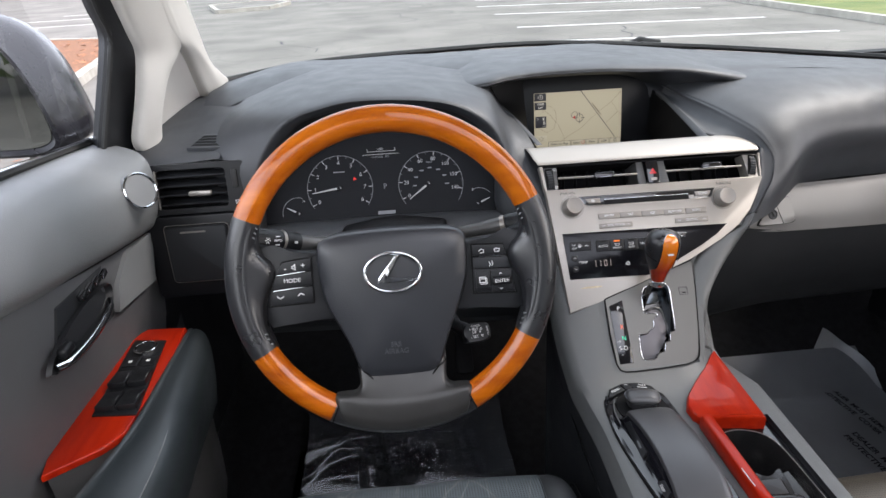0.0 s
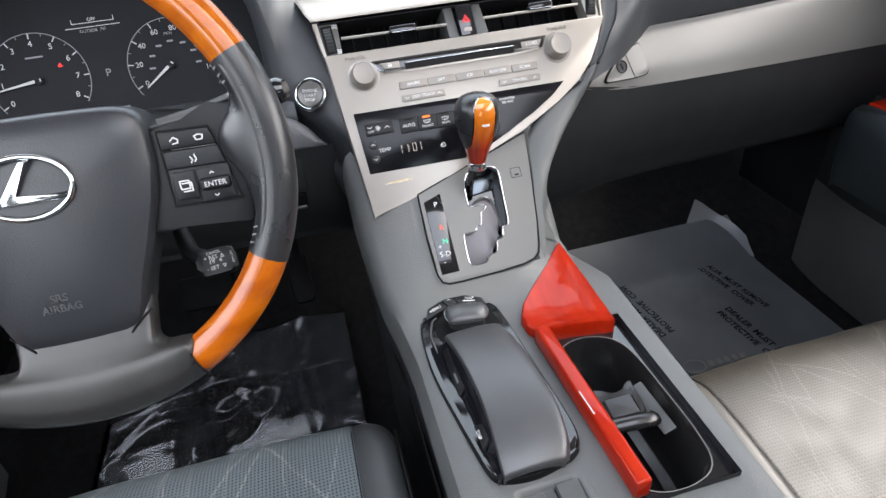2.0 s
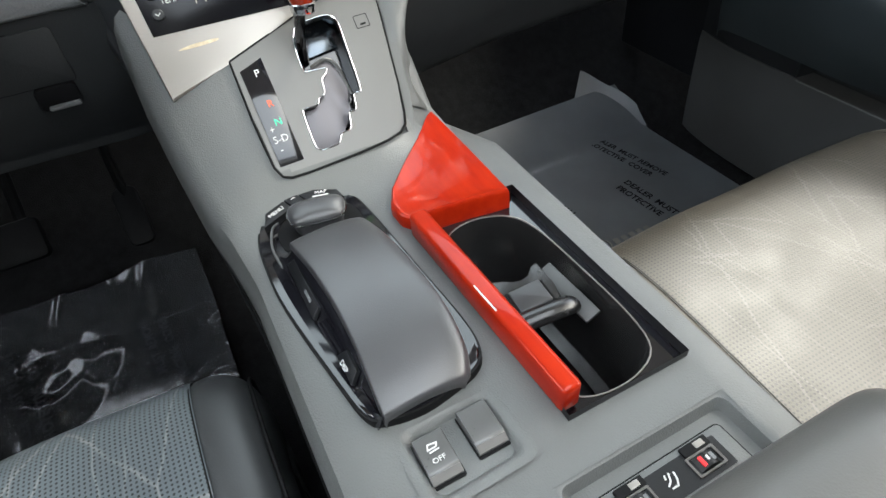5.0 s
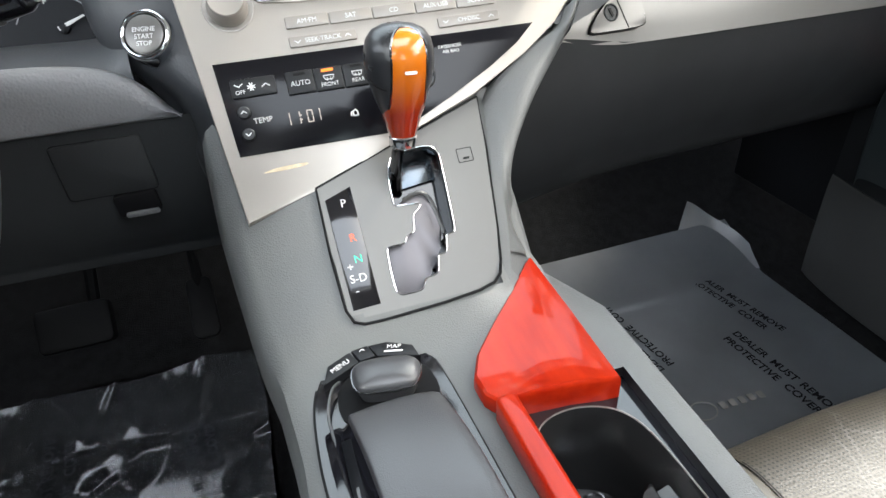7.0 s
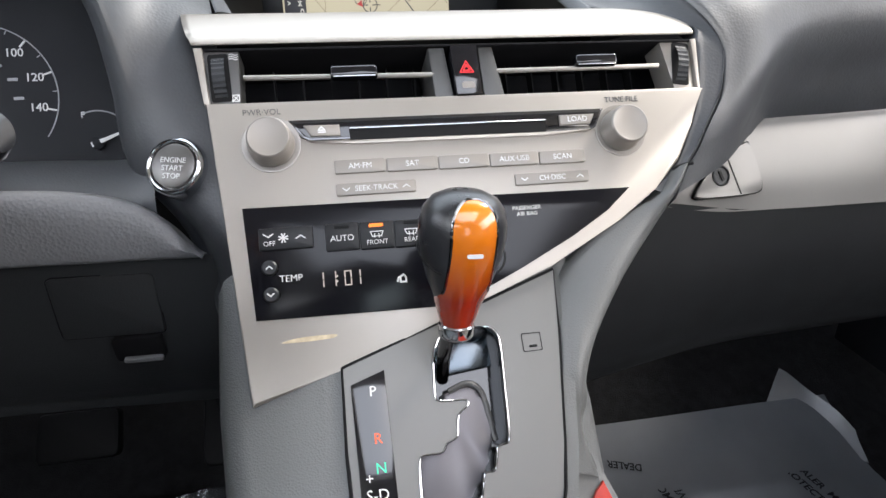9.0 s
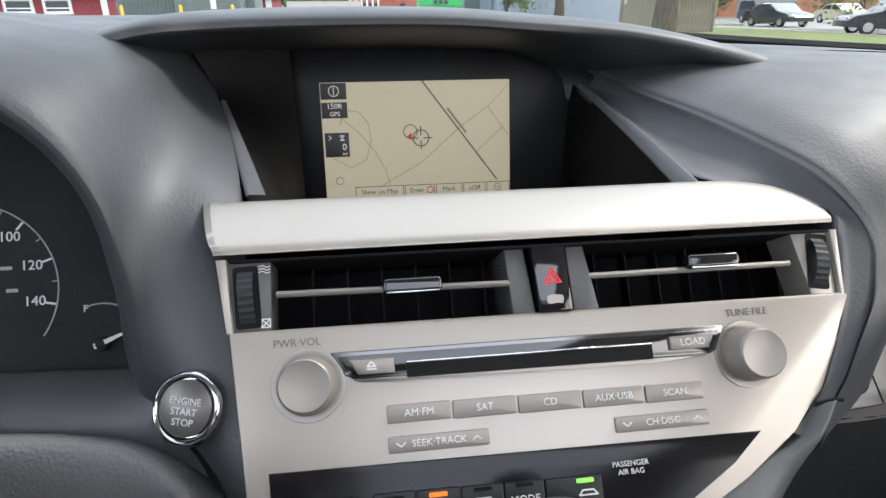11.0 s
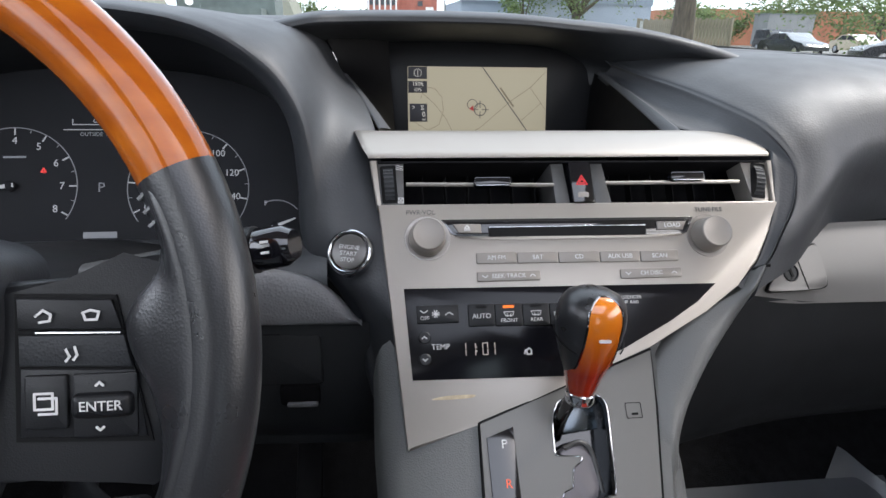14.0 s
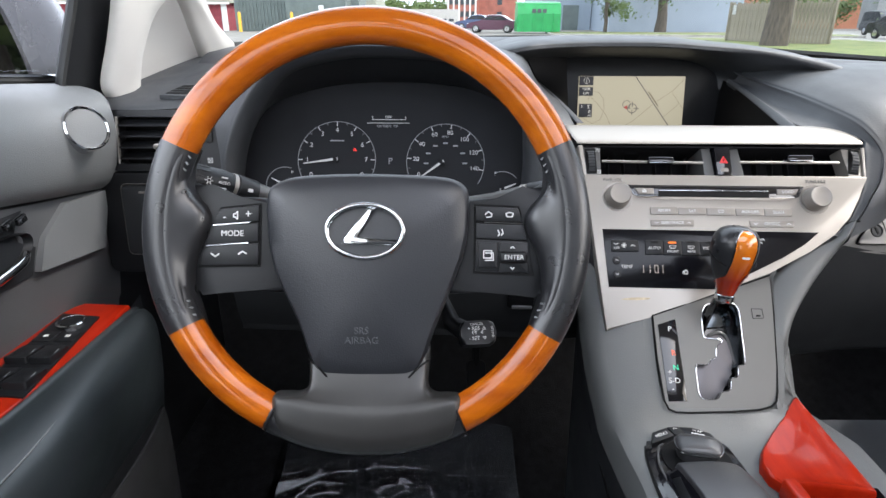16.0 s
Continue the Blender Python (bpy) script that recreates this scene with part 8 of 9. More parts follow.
# ---- seats ----
def seat(at, front, label, hide, side, w=1.0):
    s = thing("front_seat", (at, 0.3, 0.42), label, "car seat", "front seats")
    x = at
    prof = ((-0.035, 0.52), (-0.005, 0.58), (0.004, 0.635), (-0.004, 0.672), (-0.028, 0.694), (-0.07, 0.703), (-0.16, 0.700), (-0.36, 0.680), (-0.60, 0.655), (-0.66, 0.60))
    rows = []
    for dy, z in prof:
        y = front + dy
        rows.append([(x + k * 0.186 * w, y - 0.010 * k * k, z + 0.004 * k * k - 0.003 * (k == 0)) for k in (-1, -0.75, -0.4, 0, 0.4, 0.75, 1)])
    part("cushion", skin(rows, 5, 5, 0.0), hide, s, "perforated leather cushion with pale creases")
    for sg in (-1, 1):
        rows = []
        for dy, z in prof:
            y = front + dy - 0.012
            rows.append([(x + sg * p[0] * w, y - p[2], z + p[1]) for p in ((0.180, -0.004, 0.0), (0.188, 0.004, 0.0), (0.204, 0.008 - 0.004 * (at > 0.5), 0.004), (0.222, 0.004 - 0.006 * (at > 0.5), 0.012), (0.234, -0.014, 0.022), (0.238, -0.06, 0.03), (0.232, -0.14, 0.03))])
        part("bolster", skin(rows, 5, 4, 0.0), side, s, "leather side bolster")
        seam = [(x + sg * 0.2335 * w, front + dy - 0.0335, z + 0.004) for dy, z in prof[2:8]]
        part("seam", tube(catmull(seam, 5), 0.0016, 6), SOFT_BLACK, s)
        seam = [(x + sg * 0.1845 * w, front + dy - 0.0105, z + 0.0030) for dy, z in prof[2:8]]
        part("seam", tube(catmull(seam, 5), 0.0013, 6), SOFT_BLACK, s)
        part("seat_side", block(0.03, 0.55, 0.14, (x + sg * 0.222 * w, front - 0.36, 0.53), 0.012), PLASTIC, s)
    part("seat_base", block(0.42, 0.54, 0.14, (x, front - 0.36, 0.50), 0.02), PLASTIC, s)
    rows = []
    for z, y in ((0.62, -0.20), (0.75, -0.21), (0.95, -0.26), (1.15, -0.32), (1.25, -0.36)):
        rows.append([(x - 0.24, y - 0.05, z), (x - 0.235, y + 0.03, z), (x - 0.16, y, z), (x, y - 0.01, z), (x + 0.16, y, z), (x + 0.235, y + 0.03, z), (x + 0.24, y - 0.05, z)])
    part("backrest", skin(rows, 5, 5, 0.06), LEATHER, s)
    return s


seat(0.0, 0.612, "black perforated leather driver's seat with creased cushion", SEAT_BLUE, BOLSTER)
seat(0.795, 0.550, "black perforated leather passenger seat beside the console", SEAT, BEIGE_SIDE, 1.075)

# ---- footwells ----
def crumple(x, y, amp, seed):
    """Broad waves with narrow sharp folds, as in stiff film."""
    fold = sum(max(0.0, 1 - 7 * abs(noise.noise(Vector((x * f, y * f * 0.8, seed + f))))) for f in (4.5, 8.0))
    return amp * (noise.noise(Vector((x * 7, y * 7, seed))) + 0.6 * abs(noise.noise(Vector((x * 15, y * 11, seed + 4)))) + 0.30 * fold)


def film(name, x0, x1, y0, y1, amp, seed, label, sheet, skew=0.0):
    bm = bmesh.new()
    rows = []
    n = 100 if amp else 45
    for i in range(n + 1):
        y = y0 + (y1 - y0) * i / n
        xs = [x0 + (x1 - x0) * j / n for j in range(n + 1)]
        rows.append([(x + skew * i / n, y, 0.4315 + max(0, y - 0.97) * 0.45 + 0.0018 * (1 + noise.noise(Vector((x * 5, y * 5, seed)))) + max(0.0, crumple(x, y, amp, seed))) for x in xs])
    grid(bm, rows)
    bmesh.ops.solidify(bm, geom=list(bm.faces), thickness=0.0006)
    ob = part(name, bm, sheet)
    return tagged(ob, label, "floor mat cover")


for x0, x1 in ((-0.26, 0.20), (0.60, 1.12)):
    bm = bmesh.new()
    rows = [[(x, y, 0.414 + max(0, y - 0.97) * 0.45) for x in (x0, (x0 + x1) / 2, x1)] for y in (0.35, 0.60, 0.80, 0.97, 1.08)]
    grid(bm, rows)
    bmesh.ops.solidify(bm, geom=list(bm.faces), thickness=-0.008)
    tagged(part("floor_mat", bm, CARPET), "black carpet floor mat in the footwell", "floor mat", "floor mats")
cover_r = film("mat_cover", 0.66, 1.10, 0.55, 1.08, 0.0, 3, "clear plastic protective film with black print over passenger mat", FILM)
cover_l = film("mat_cover", -0.24, 0.20, 0.55, 1.06, 0.022, 8, "crumpled clear plastic film with black print over driver's mat", FILM_THIN)
bm = skin([[(0.985, 1.075, 0.446), (1.01, 1.055, 0.440), (1.05, 1.025, 0.437), (1.09, 0.985, 0.437), (1.10, 0.97, 0.437)], [(1.012, 1.098, 0.487), (1.035, 1.082, 0.480), (1.060, 1.060, 0.470), (1.090, 1.026, 0.462), (1.102, 0.998, 0.455)], [(1.032, 1.114, 0.521), (1.045, 1.106, 0.514), (1.068, 1.084, 0.496), (1.094, 1.044, 0.480), (1.104, 1.012, 0.466)]], 4, 4, 0.0006)
part("folded_corner", bm, FILM, cover_r)
INK_BLACK = material("black_print", (0.008, 0.008, 0.010), 0.8, vary=0.1, spec=0.1)


def film_words(cover, words, x, y, turn, size, lift=0.0):
    """A line of print on a film cover, word by word, following the rise of the floor."""
    d = Vector((math.cos(radians(turn)), math.sin(radians(turn))))
    run = 0.0
    for word in words.split():
        half = 0.31 * size * len(word)
        px, py = x + d.x * (run + half), y + d.y * (run + half)
        m = pose(px, py, 0.4362 + lift + max(0.0, py - 0.97) * 0.45, 24 if py > 0.975 else 0) @ pose(0, 0, 0, 0, 0, turn)
        lettering(word, size, m, INK_BLACK, cover, "film_lettering", weight=0.0003)
        run += 2 * half + 0.45 * size


for x, y, turn, size in ((0.783, 0.815, 98, 0.0180), (0.940, 0.850, -84, 0.0180), (0.985, 1.000, -80, 0.0165)):
    film_words(cover_r, "DEALER MUST REMOVE", x, y, turn, size)
    film_words(cover_r, "PROTECTIVE COVER", x + 1.25 * size * math.sin(radians(turn)), y - 1.25 * size * math.cos(radians(turn)), turn, size)
film_words(cover_r, "COVER", 0.735, 0.830, 170, 0.0150)
film_words(cover_r, "DEALER", 0.742, 1.010, 165, 0.0150)
for x, y, turn, size in ((-0.062, 0.780, 99, 0.0200), (0.118, 0.760, 97, 0.0180)):
    film_words(cover_l, "DEALER MUST REMOVE", x, y, turn, size, 0.022)
    film_words(cover_l, "PROTECTIVE COVER", x + 1.3 * size, y + 0.01, turn, size, 0.022)
part("mat_badge", frame_ring(ellipse(0.0215, 0.0165), ellipse(0.0195, 0.0145), 0, 0.0010), GREY_PRINT, cover_r, m=pose(0.789, 0.731, 0.4362, 0, 0, -2))
for k in range(5):
    part("badge_bar", prism(rounded(0.0095, 0.0125, 0.002, 0.033 + 0.0155 * k, 0.0), 0, 0.0008), GREY_PRINT, cover_r, m=pose(0.789, 0.731, 0.4362, 0, 0, -2))

brake = thing("brake_pedal", (-0.05, 1.16, 0.50), "black rubber brake pedal in the footwell", "pedal", "pedals")
part("pedal_pad", prism(rounded(0.105, 0.066, 0.010), 0, 0.016, 0.005, 2), SOFT_BLACK, brake, m=plane((-0.048, 1.125, 0.548), 40))
part("pedal_arm", tube([(-0.02, 1.14, 0.56), (-0.01, 1.20, 0.66), (0.0, 1.22, 0.85)], 0.009, 8), SOFT_BLACK, brake)
gas = thing("accelerator_pedal", (0.128, 1.15, 0.46), "black accelerator pedal in the footwell", "pedal", "pedals")
part("pedal_pad", prism(rounded(0.040, 0.10, 0.012), 0, 0.012, 0.004, 2), SOFT_BLACK, gas, m=plane((0.130, 1.13, 0.525), 45))
part("pedal_arm", tube([(0.130, 1.15, 0.55), (0.130, 1.22, 0.66), (0.130, 1.25, 0.85)], 0.008, 8), SOFT_BLACK, gas)

# ---- outside ----
ASPHALT = material("worn_asphalt", (0.112, 0.104, 0.092), 0.9, vary=0, second=(0.200, 0.186, 0.165), scale=0.6, bump=0.6, grain=45, detail=9)


def cracked(m, scale, color):
    """A net of fine dark cracks over a paved surface."""
    n, l = m.node_tree.nodes, m.node_tree.links
    b = n["Principled BSDF"]
    base = b.inputs["Base Color"].links[0].from_socket
    co, warp, add = n.new("ShaderNodeTexCoord"), n.new("ShaderNodeTexNoise"), n.new("ShaderNodeMixRGB")
    warp.inputs["Scale"].default_value, warp.inputs["Detail"].default_value = 1.2, 6
    add.blend_type = "ADD"
    add.inputs[0].default_value = 1.1
    l.new(co.outputs["Object"], warp.inputs["Vector"])
    l.new(co.outputs["Object"], add.inputs[1])
    l.new(warp.outputs["Color"], add.inputs[2])
    for k, (size, width, depth) in enumerate(((scale, 0.022, 0.40), (scale * 3.1, 0.035, 0.20))):
        v, mr, mix = n.new("ShaderNodeTexVoronoi"), n.new("ShaderNodeMapRange"), n.new("ShaderNodeMixRGB")
        v.voronoi_dimensions, v.feature = "2D", "DISTANCE_TO_EDGE"
        v.inputs["Scale"].default_value = size
        mr.inputs["From Max"].default_value, mr.inputs["To Min"].default_value, mr.inputs["To Max"].default_value = width, depth, 0.0
        mix.inputs[2].default_value = (*color, 1)
        l.new(add.outputs[0], v.inputs["Vector"])
        l.new(v.outputs["Distance"], mr.inputs["Value"])
        l.new(mr.outputs[0], mix.inputs[0])
        l.new(base, mix.inputs[1])
        base = mix.outputs[0]
    l.new(base, b.inputs["Base Color"])


cracked(ASPHALT, 0.8, (0.035, 0.034, 0.032))
GRASS = material("grass", (0.075, 0.115, 0.022), 0.9, vary=0, second=(0.17, 0.18, 0.05), scale=1.3, detail=9)
KERB = material("kerb_concrete", (0.36, 0.34, 0.30), 0.85, vary=0.25, scale=3, bump=0.3, grain=80)
LINE = material("white_road_paint", (0.68, 0.67, 0.64), 0.8, vary=0, second=(0.52, 0.51, 0.49), scale=18, detail=8)
MULCH = material("leaf_mulch", (0.10, 0.05, 0.028), 0.95, vary=0, second=(0.30, 0.13, 0.06), scale=25, bump=0.8, grain=30, detail=8)
BARK = material("bark", (0.085, 0.068, 0.052), 0.95, vary=0.4, scale=9, bump=1.0, grain=30, stretch=(1, 1, 0.2))
LEAF = material("leaves", (0.045, 0.085, 0.018), 0.75, vary=0, second=(0.13, 0.18, 0.045), scale=1.6, detail=3)
CRACK = material("tar_crack", (0.045, 0.045, 0.046), 0.9, vary=0.2)
bm = bmesh.new()
grid(bm, [[(-900, -900, 0), (900, -900, 0)], [(-900, 900, 0), (900, 900, 0)]])
ground = tagged(part("ground", bm, ASPHALT, flat=True), "worn grey asphalt of the car park with cracks", "ground", kind="structure")
rng = random.Random(5)
bm = bmesh.new()
for _ in range(46):
    x, y, a = rng.uniform(-9, 9), rng.uniform(4, 34), rng.uniform(0, 3.1)
    pts = []
    for k in range(rng.randint(6, 14)):
        pts.append((x, y))
        a += rng.uniform(-0.7, 0.7)
        x, y = x + math.cos(a) * 0.45, y + math.sin(a) * 0.45
    for (ax, ay), (bx, by) in zip(pts, pts[1:]):
        s_ = Vector((ay - by, bx - ax)).normalized() * rng.uniform(0.008, 0.028)
        bm.faces.new([bm.verts.new(p) for p in ((ax + s_.x, ay + s_.y, 0.004), (ax - s_.x, ay - s_.y, 0.004), (bx - s_.x, by - s_.y, 0.004), (bx + s_.x, by + s_.y, 0.004))])
tagged(part("crack", bm, CRACK, ground, flat=True), kind="stuff")


def strip(name, a, b, width, z, mat, parent):
    d = Vector((b[0] - a[0], b[1] - a[1]))
    s_ = Vector((-d.y, d.x)).normalized() * width / 2
    bm = prism([(a[0] + s_.x, a[1] + s_.y), (a[0] - s_.x, a[1] - s_.y), (b[0] - s_.x, b[1] - s_.y), (b[0] + s_.x, b[1] + s_.y)], -0.02, z, 0.0)
    return part(name, bm, mat, parent, flat=True)


for a, b in (((2.82, 10.69), (7.4, 9.88)), ((2.62, 13.2), (7.6, 12.4)), ((2.68, 16.6), (7.6, 15.2)), ((2.6, 19.6), (7.9, 18.2)), ((2.9, 22.4), (8.3, 21.2)), ((3.1, 25.2), (8.7, 24.2)), ((-14.2, 23.9), (-8.6, 25.2)), ((-13.6, 20.6), (-9.2, 21.6)), ((-13.4, 27.0), (-9.0, 28.2))):
    strip("parking_line", a, b, 0.11, 0.006, LINE, ground)


def bed(name, outline, mat, label, height=0.13):
    """A raised bed: kerb round it and its soil or turf inside."""
    b = thing(name, (*outline[0], 0), label, "planting bed", kind="structure")
    part("turf", prism(outline, -0.05, height - 0.02), mat, b, flat=True)
    for p, q in zip(outline, outline[1:] + outline[:1]):
        strip("kerb", p, q, 0.16, height, KERB, b)
    return b


bed("grass_verge", [(7.9, 2.0), (8.62, 10.2), (9.0, 15.3), (10.4, 26.0), (13.0, 38.0), (22.0, 35.0), (21.5, 24.0), (19.5, 15.0), (17.0, 2.0)], GRASS, "green grass verge with concrete kerb beside the car park")
bed("grass_strip", [(7.5, 47.0), (14.0, 45.0), (27.0, 41.5), (29.0, 46.0), (14.0, 52.5), (8.0, 53.0)], GRASS, "mown grass strip in front of the blue building")
bed("kerb_island", [(-6.2, 23.1), (-4.6, 24.0), (-4.2, 26.5), (-5.5, 29.0), (-7.5, 27.0)], ASPHALT, "pale kerbed island in the car park")
mulch = bed("mulch_bed", [(-3.9, 6.2), (-5.2, 11.6), (-5.9, 14.6), (-8.5, 15.4), (-13.0, 14.5), (-13.0, 6.0)], MULCH, "mulch bed strewn with fallen leaves")
bm = bmesh.new()
for _ in range(900):
    x, y, a = rng.uniform(-9, -4.3), rng.uniform(6.5, 15), rng.uniform(0, 6.3)
    if x > -3.9 - (y - 6.2) * 0.24:
        continue
    r = rng.uniform(0.03, 0.07)
    bm.faces.new([bm.verts.new((x + r * math.cos(a + k * 1.57) * (1 if k % 2 else 0.6), y + r * math.sin(a + k * 1.57) * (1 if k % 2 else 0.6), 0.118 + rng.uniform(0, 0.03))) for k in range(4)])
for _ in range(260):
    x, y, a, r = rng.uniform(-5.5, -2.0), rng.uniform(3.2, 7.2), rng.uniform(0, 6.3), rng.uniform(0.02, 0.05)
    if x < -3.8 and y > 5.9:
        continue
    bm.faces.new([bm.verts.new((x + r * math.cos(a + k * 1.57) * (1 if k % 2 else 0.6), y + r * math.sin(a + k * 1.57) * (1 if k % 2 else 0.6), 0.008 + rng.uniform(0, 0.012))) for k in range(4)])
tagged(part("fallen_leaf", bm, material("fallen_leaves", (0.32, 0.13, 0.06), 0.8, vary=0.5, scale=9), mulch, flat=True), kind="stuff")


def tree(at, trunk_h, trunk_r, crown, n, label, low=0.0, leaf=0.28, seed=1):
    rg = random.Random(seed)
    t = thing("tree", (*at, 0.0), label, "tree", "trees")
    x, y = at
    part("trunk", tube([(x, y, -0.1), (x + 0.05, y, trunk_h * 0.4), (x - 0.04, y + 0.05, trunk_h * 0.8), (x, y, trunk_h * 1.25)], [trunk_r * 1.25, trunk_r, trunk_r * 0.85, trunk_r * 0.5], 12), BARK, t)
    clumps = []
    for k in range(7):
        a, rr = rg.uniform(0, 6.3), crown[0] * rg.uniform(0.45, 0.95)
        tip = (x + rr * math.cos(a), y + rr * math.sin(a), trunk_h + crown[1] * rg.uniform(0.2, 0.9))
        part("limb", tube([(x, y, trunk_h * 0.75), ((x + tip[0]) / 2, (y + tip[1]) / 2, (trunk_h + tip[2]) / 2 + 0.2), tip], [trunk_r * 0.45, trunk_r * 0.28, trunk_r * 0.08], 7), BARK, t)
        clumps.append((tip, crown[0] * rg.uniform(0.35, 0.6)))
    for k in range(16):
        a, rr = rg.uniform(0, 6.3), crown[0] * math.sqrt(rg.uniform(0.05, 1.0))
        z = trunk_h - low * rg.random() + crown[1] * rg.uniform(0.0, 1.0)
        clumps.append(((x + rr * math.cos(a), y + rr * math.sin(a), z), crown[0] * rg.uniform(0.22, 0.42)))
    verts, faces = [], []
    for _ in range(n):
        c, r = rg.choice(clumps)
        p = Vector(c) + Vector((rg.gauss(0, 0.5), rg.gauss(0, 0.5), rg.gauss(0, 0.42))) * r
        u = Vector((rg.uniform(-1, 1), rg.uniform(-1, 1), rg.uniform(-1, 1))).normalized()
        v = u.orthogonal().normalized()
        s1 = leaf * rg.uniform(0.5, 1.1)
        i = len(verts)
        verts += [p - u * s1 * 0.5, p + v * s1 * 0.28, p + u * s1 * 0.5, p - v * s1 * 0.28]
        faces.append((i, i + 1, i + 2, i + 3))
    me = bpy.data.meshes.new("crown")
    me.from_pydata([tuple(q) for q in verts], [], faces)
    me.materials.append(LEAF)
    ob = new("crown", me)
    ob.parent = t
    ob.matrix_parent_inverse = t.matrix_basis.inverted()
    tagged(ob, kind="stuff")
    return t


tree((17.6, 53.5), 3.2, 0.42, (4.2, 5.5), 5200, "broad green tree in front of the blue building", leaf=0.34, seed=2)
tree((12.6, 52.0), 2.2, 0.16, (1.9, 4.6), 4200, "slim leafy green tree reaching near the ground", low=2.2, leaf=0.28, seed=3)
tree((14.1, 27.6), 4.6, 0.47, (5.0, 4.5), 5200, "large street tree with thick dark trunk beside fence", leaf=0.26, seed=4)
tree((26.4, 27.2), 3.4, 0.24, (5.6, 3.2), 11000, "leafy tree overhanging the parked cars", low=2.2, leaf=0.26, seed=6)
tree((-9.6, 95.0), 2.4, 0.2, (2.0, 2.6), 1500, "distant green tree behind the barn", low=1.5, leaf=0.5, seed=7)
tree((-4.6, 168.0), 2.6, 0.3, (4.0, 1.8), 1500, "distant green tree line beyond the road", low=3, leaf=1.2, seed=8)
tree((-12.0, 168.0), 2.6, 0.3, (5.0, 1.6), 1500, "distant green tree line beyond the road", low=3, leaf=1.2, seed=9)
for x, y, sd in ((-8.5, -13.0, 21), (-12.5, -15.0, 22), (-4.5, -16.0, 23), (-17.0, -17.0, 24)):
    tree((x, y), 2.2, 0.25, (3.2, 4.6), 2600, "leafy green tree standing behind the car", low=2.2, leaf=0.7, seed=sd)
tree((45.0, 66.0), 2.4, 0.3, (4.2, 3.2), 3600, "green tree in front of brick building", low=1.6, leaf=0.5, seed=10)
tree((34.5, 66.0), 1.8, 0.2, (3.0, 2.4), 2600, "bushy tree beside the brick building", low=1.4, leaf=0.45, seed=11)
tree((52.0, 60.0), 2.6, 0.3, (6.0, 3.6), 5200, "broad dark tree beyond the parked cars", low=2.0, leaf=0.5, seed=12)
tree((40.0, 70.0), 1.6, 0.2, (2.6, 2.0), 2200, "low leafy tree in front of the brick store", low=1.2, leaf=0.45, seed=13)

WOODEN = material("weathered_fence_wood", (0.235, 0.205, 0.155), 0.9, vary=0.35, scale=4, stretch=(6, 6, 0.6), detail=7)
fence = thing("fence", (16.0, 31.0, 0.1), "weathered wooden board fence on the verge", "fence")
corners = [Vector((14.75, 33.9, 0)), Vector((15.9, 29.9, 0)), Vector((17.45, 29.25, 0))]
for a, b in zip(corners, corners[1:]):
    ang = math.degrees(math.atan2(b.y - a.y, b.x - a.x))
    count = int((b - a).length / 0.148)
    for k in range(count):
        p = a.lerp(b, (k + 0.5) / count)
        h = 1.86 + 0.05 * math.sin(k * 2.3)
        part("board", block(0.142, 0.022, h, (0, 0.012 * (k % 2), h / 2 + 0.08), 0.0), WOODEN, fence, m=pose(p.x, p.y, 0, 0, 0, ang), flat=True)
    for z in (0.5, 1.6):
        part("rail", block((b - a).length, 0.05, 0.10, (0, 0.05, z)), WOODEN, fence, m=pose(*((a + b) / 2).to_tuple()[:2], 0, 0, 0, ang), flat=True)
for p in corners:
    part("post", block(0.12, 0.12, 2.0, (0, 0, 1.0), 0.01), WOODEN, fence, m=pose(p.x, p.y, 0, 0, 0, 20))
part("notice", block(0.24, 0.03, 0.46, (0, 0, 1.62)), material("pale_notice_board", (0.42, 0.42, 0.40), 0.7, vary=0.1), fence, m=pose(14.82, 33.6, 0, 0, 0, -74), flat=True)


def house(name, label, x0, x1, y, depth, h, wall, category="building"):
    t = thing(name, ((x0 + x1) / 2, y, 0), label, category)
    part("wall", block(x1 - x0, depth, h, ((x0 + x1) / 2, y + depth / 2, h / 2)), wall, t, flat=True)
    return t


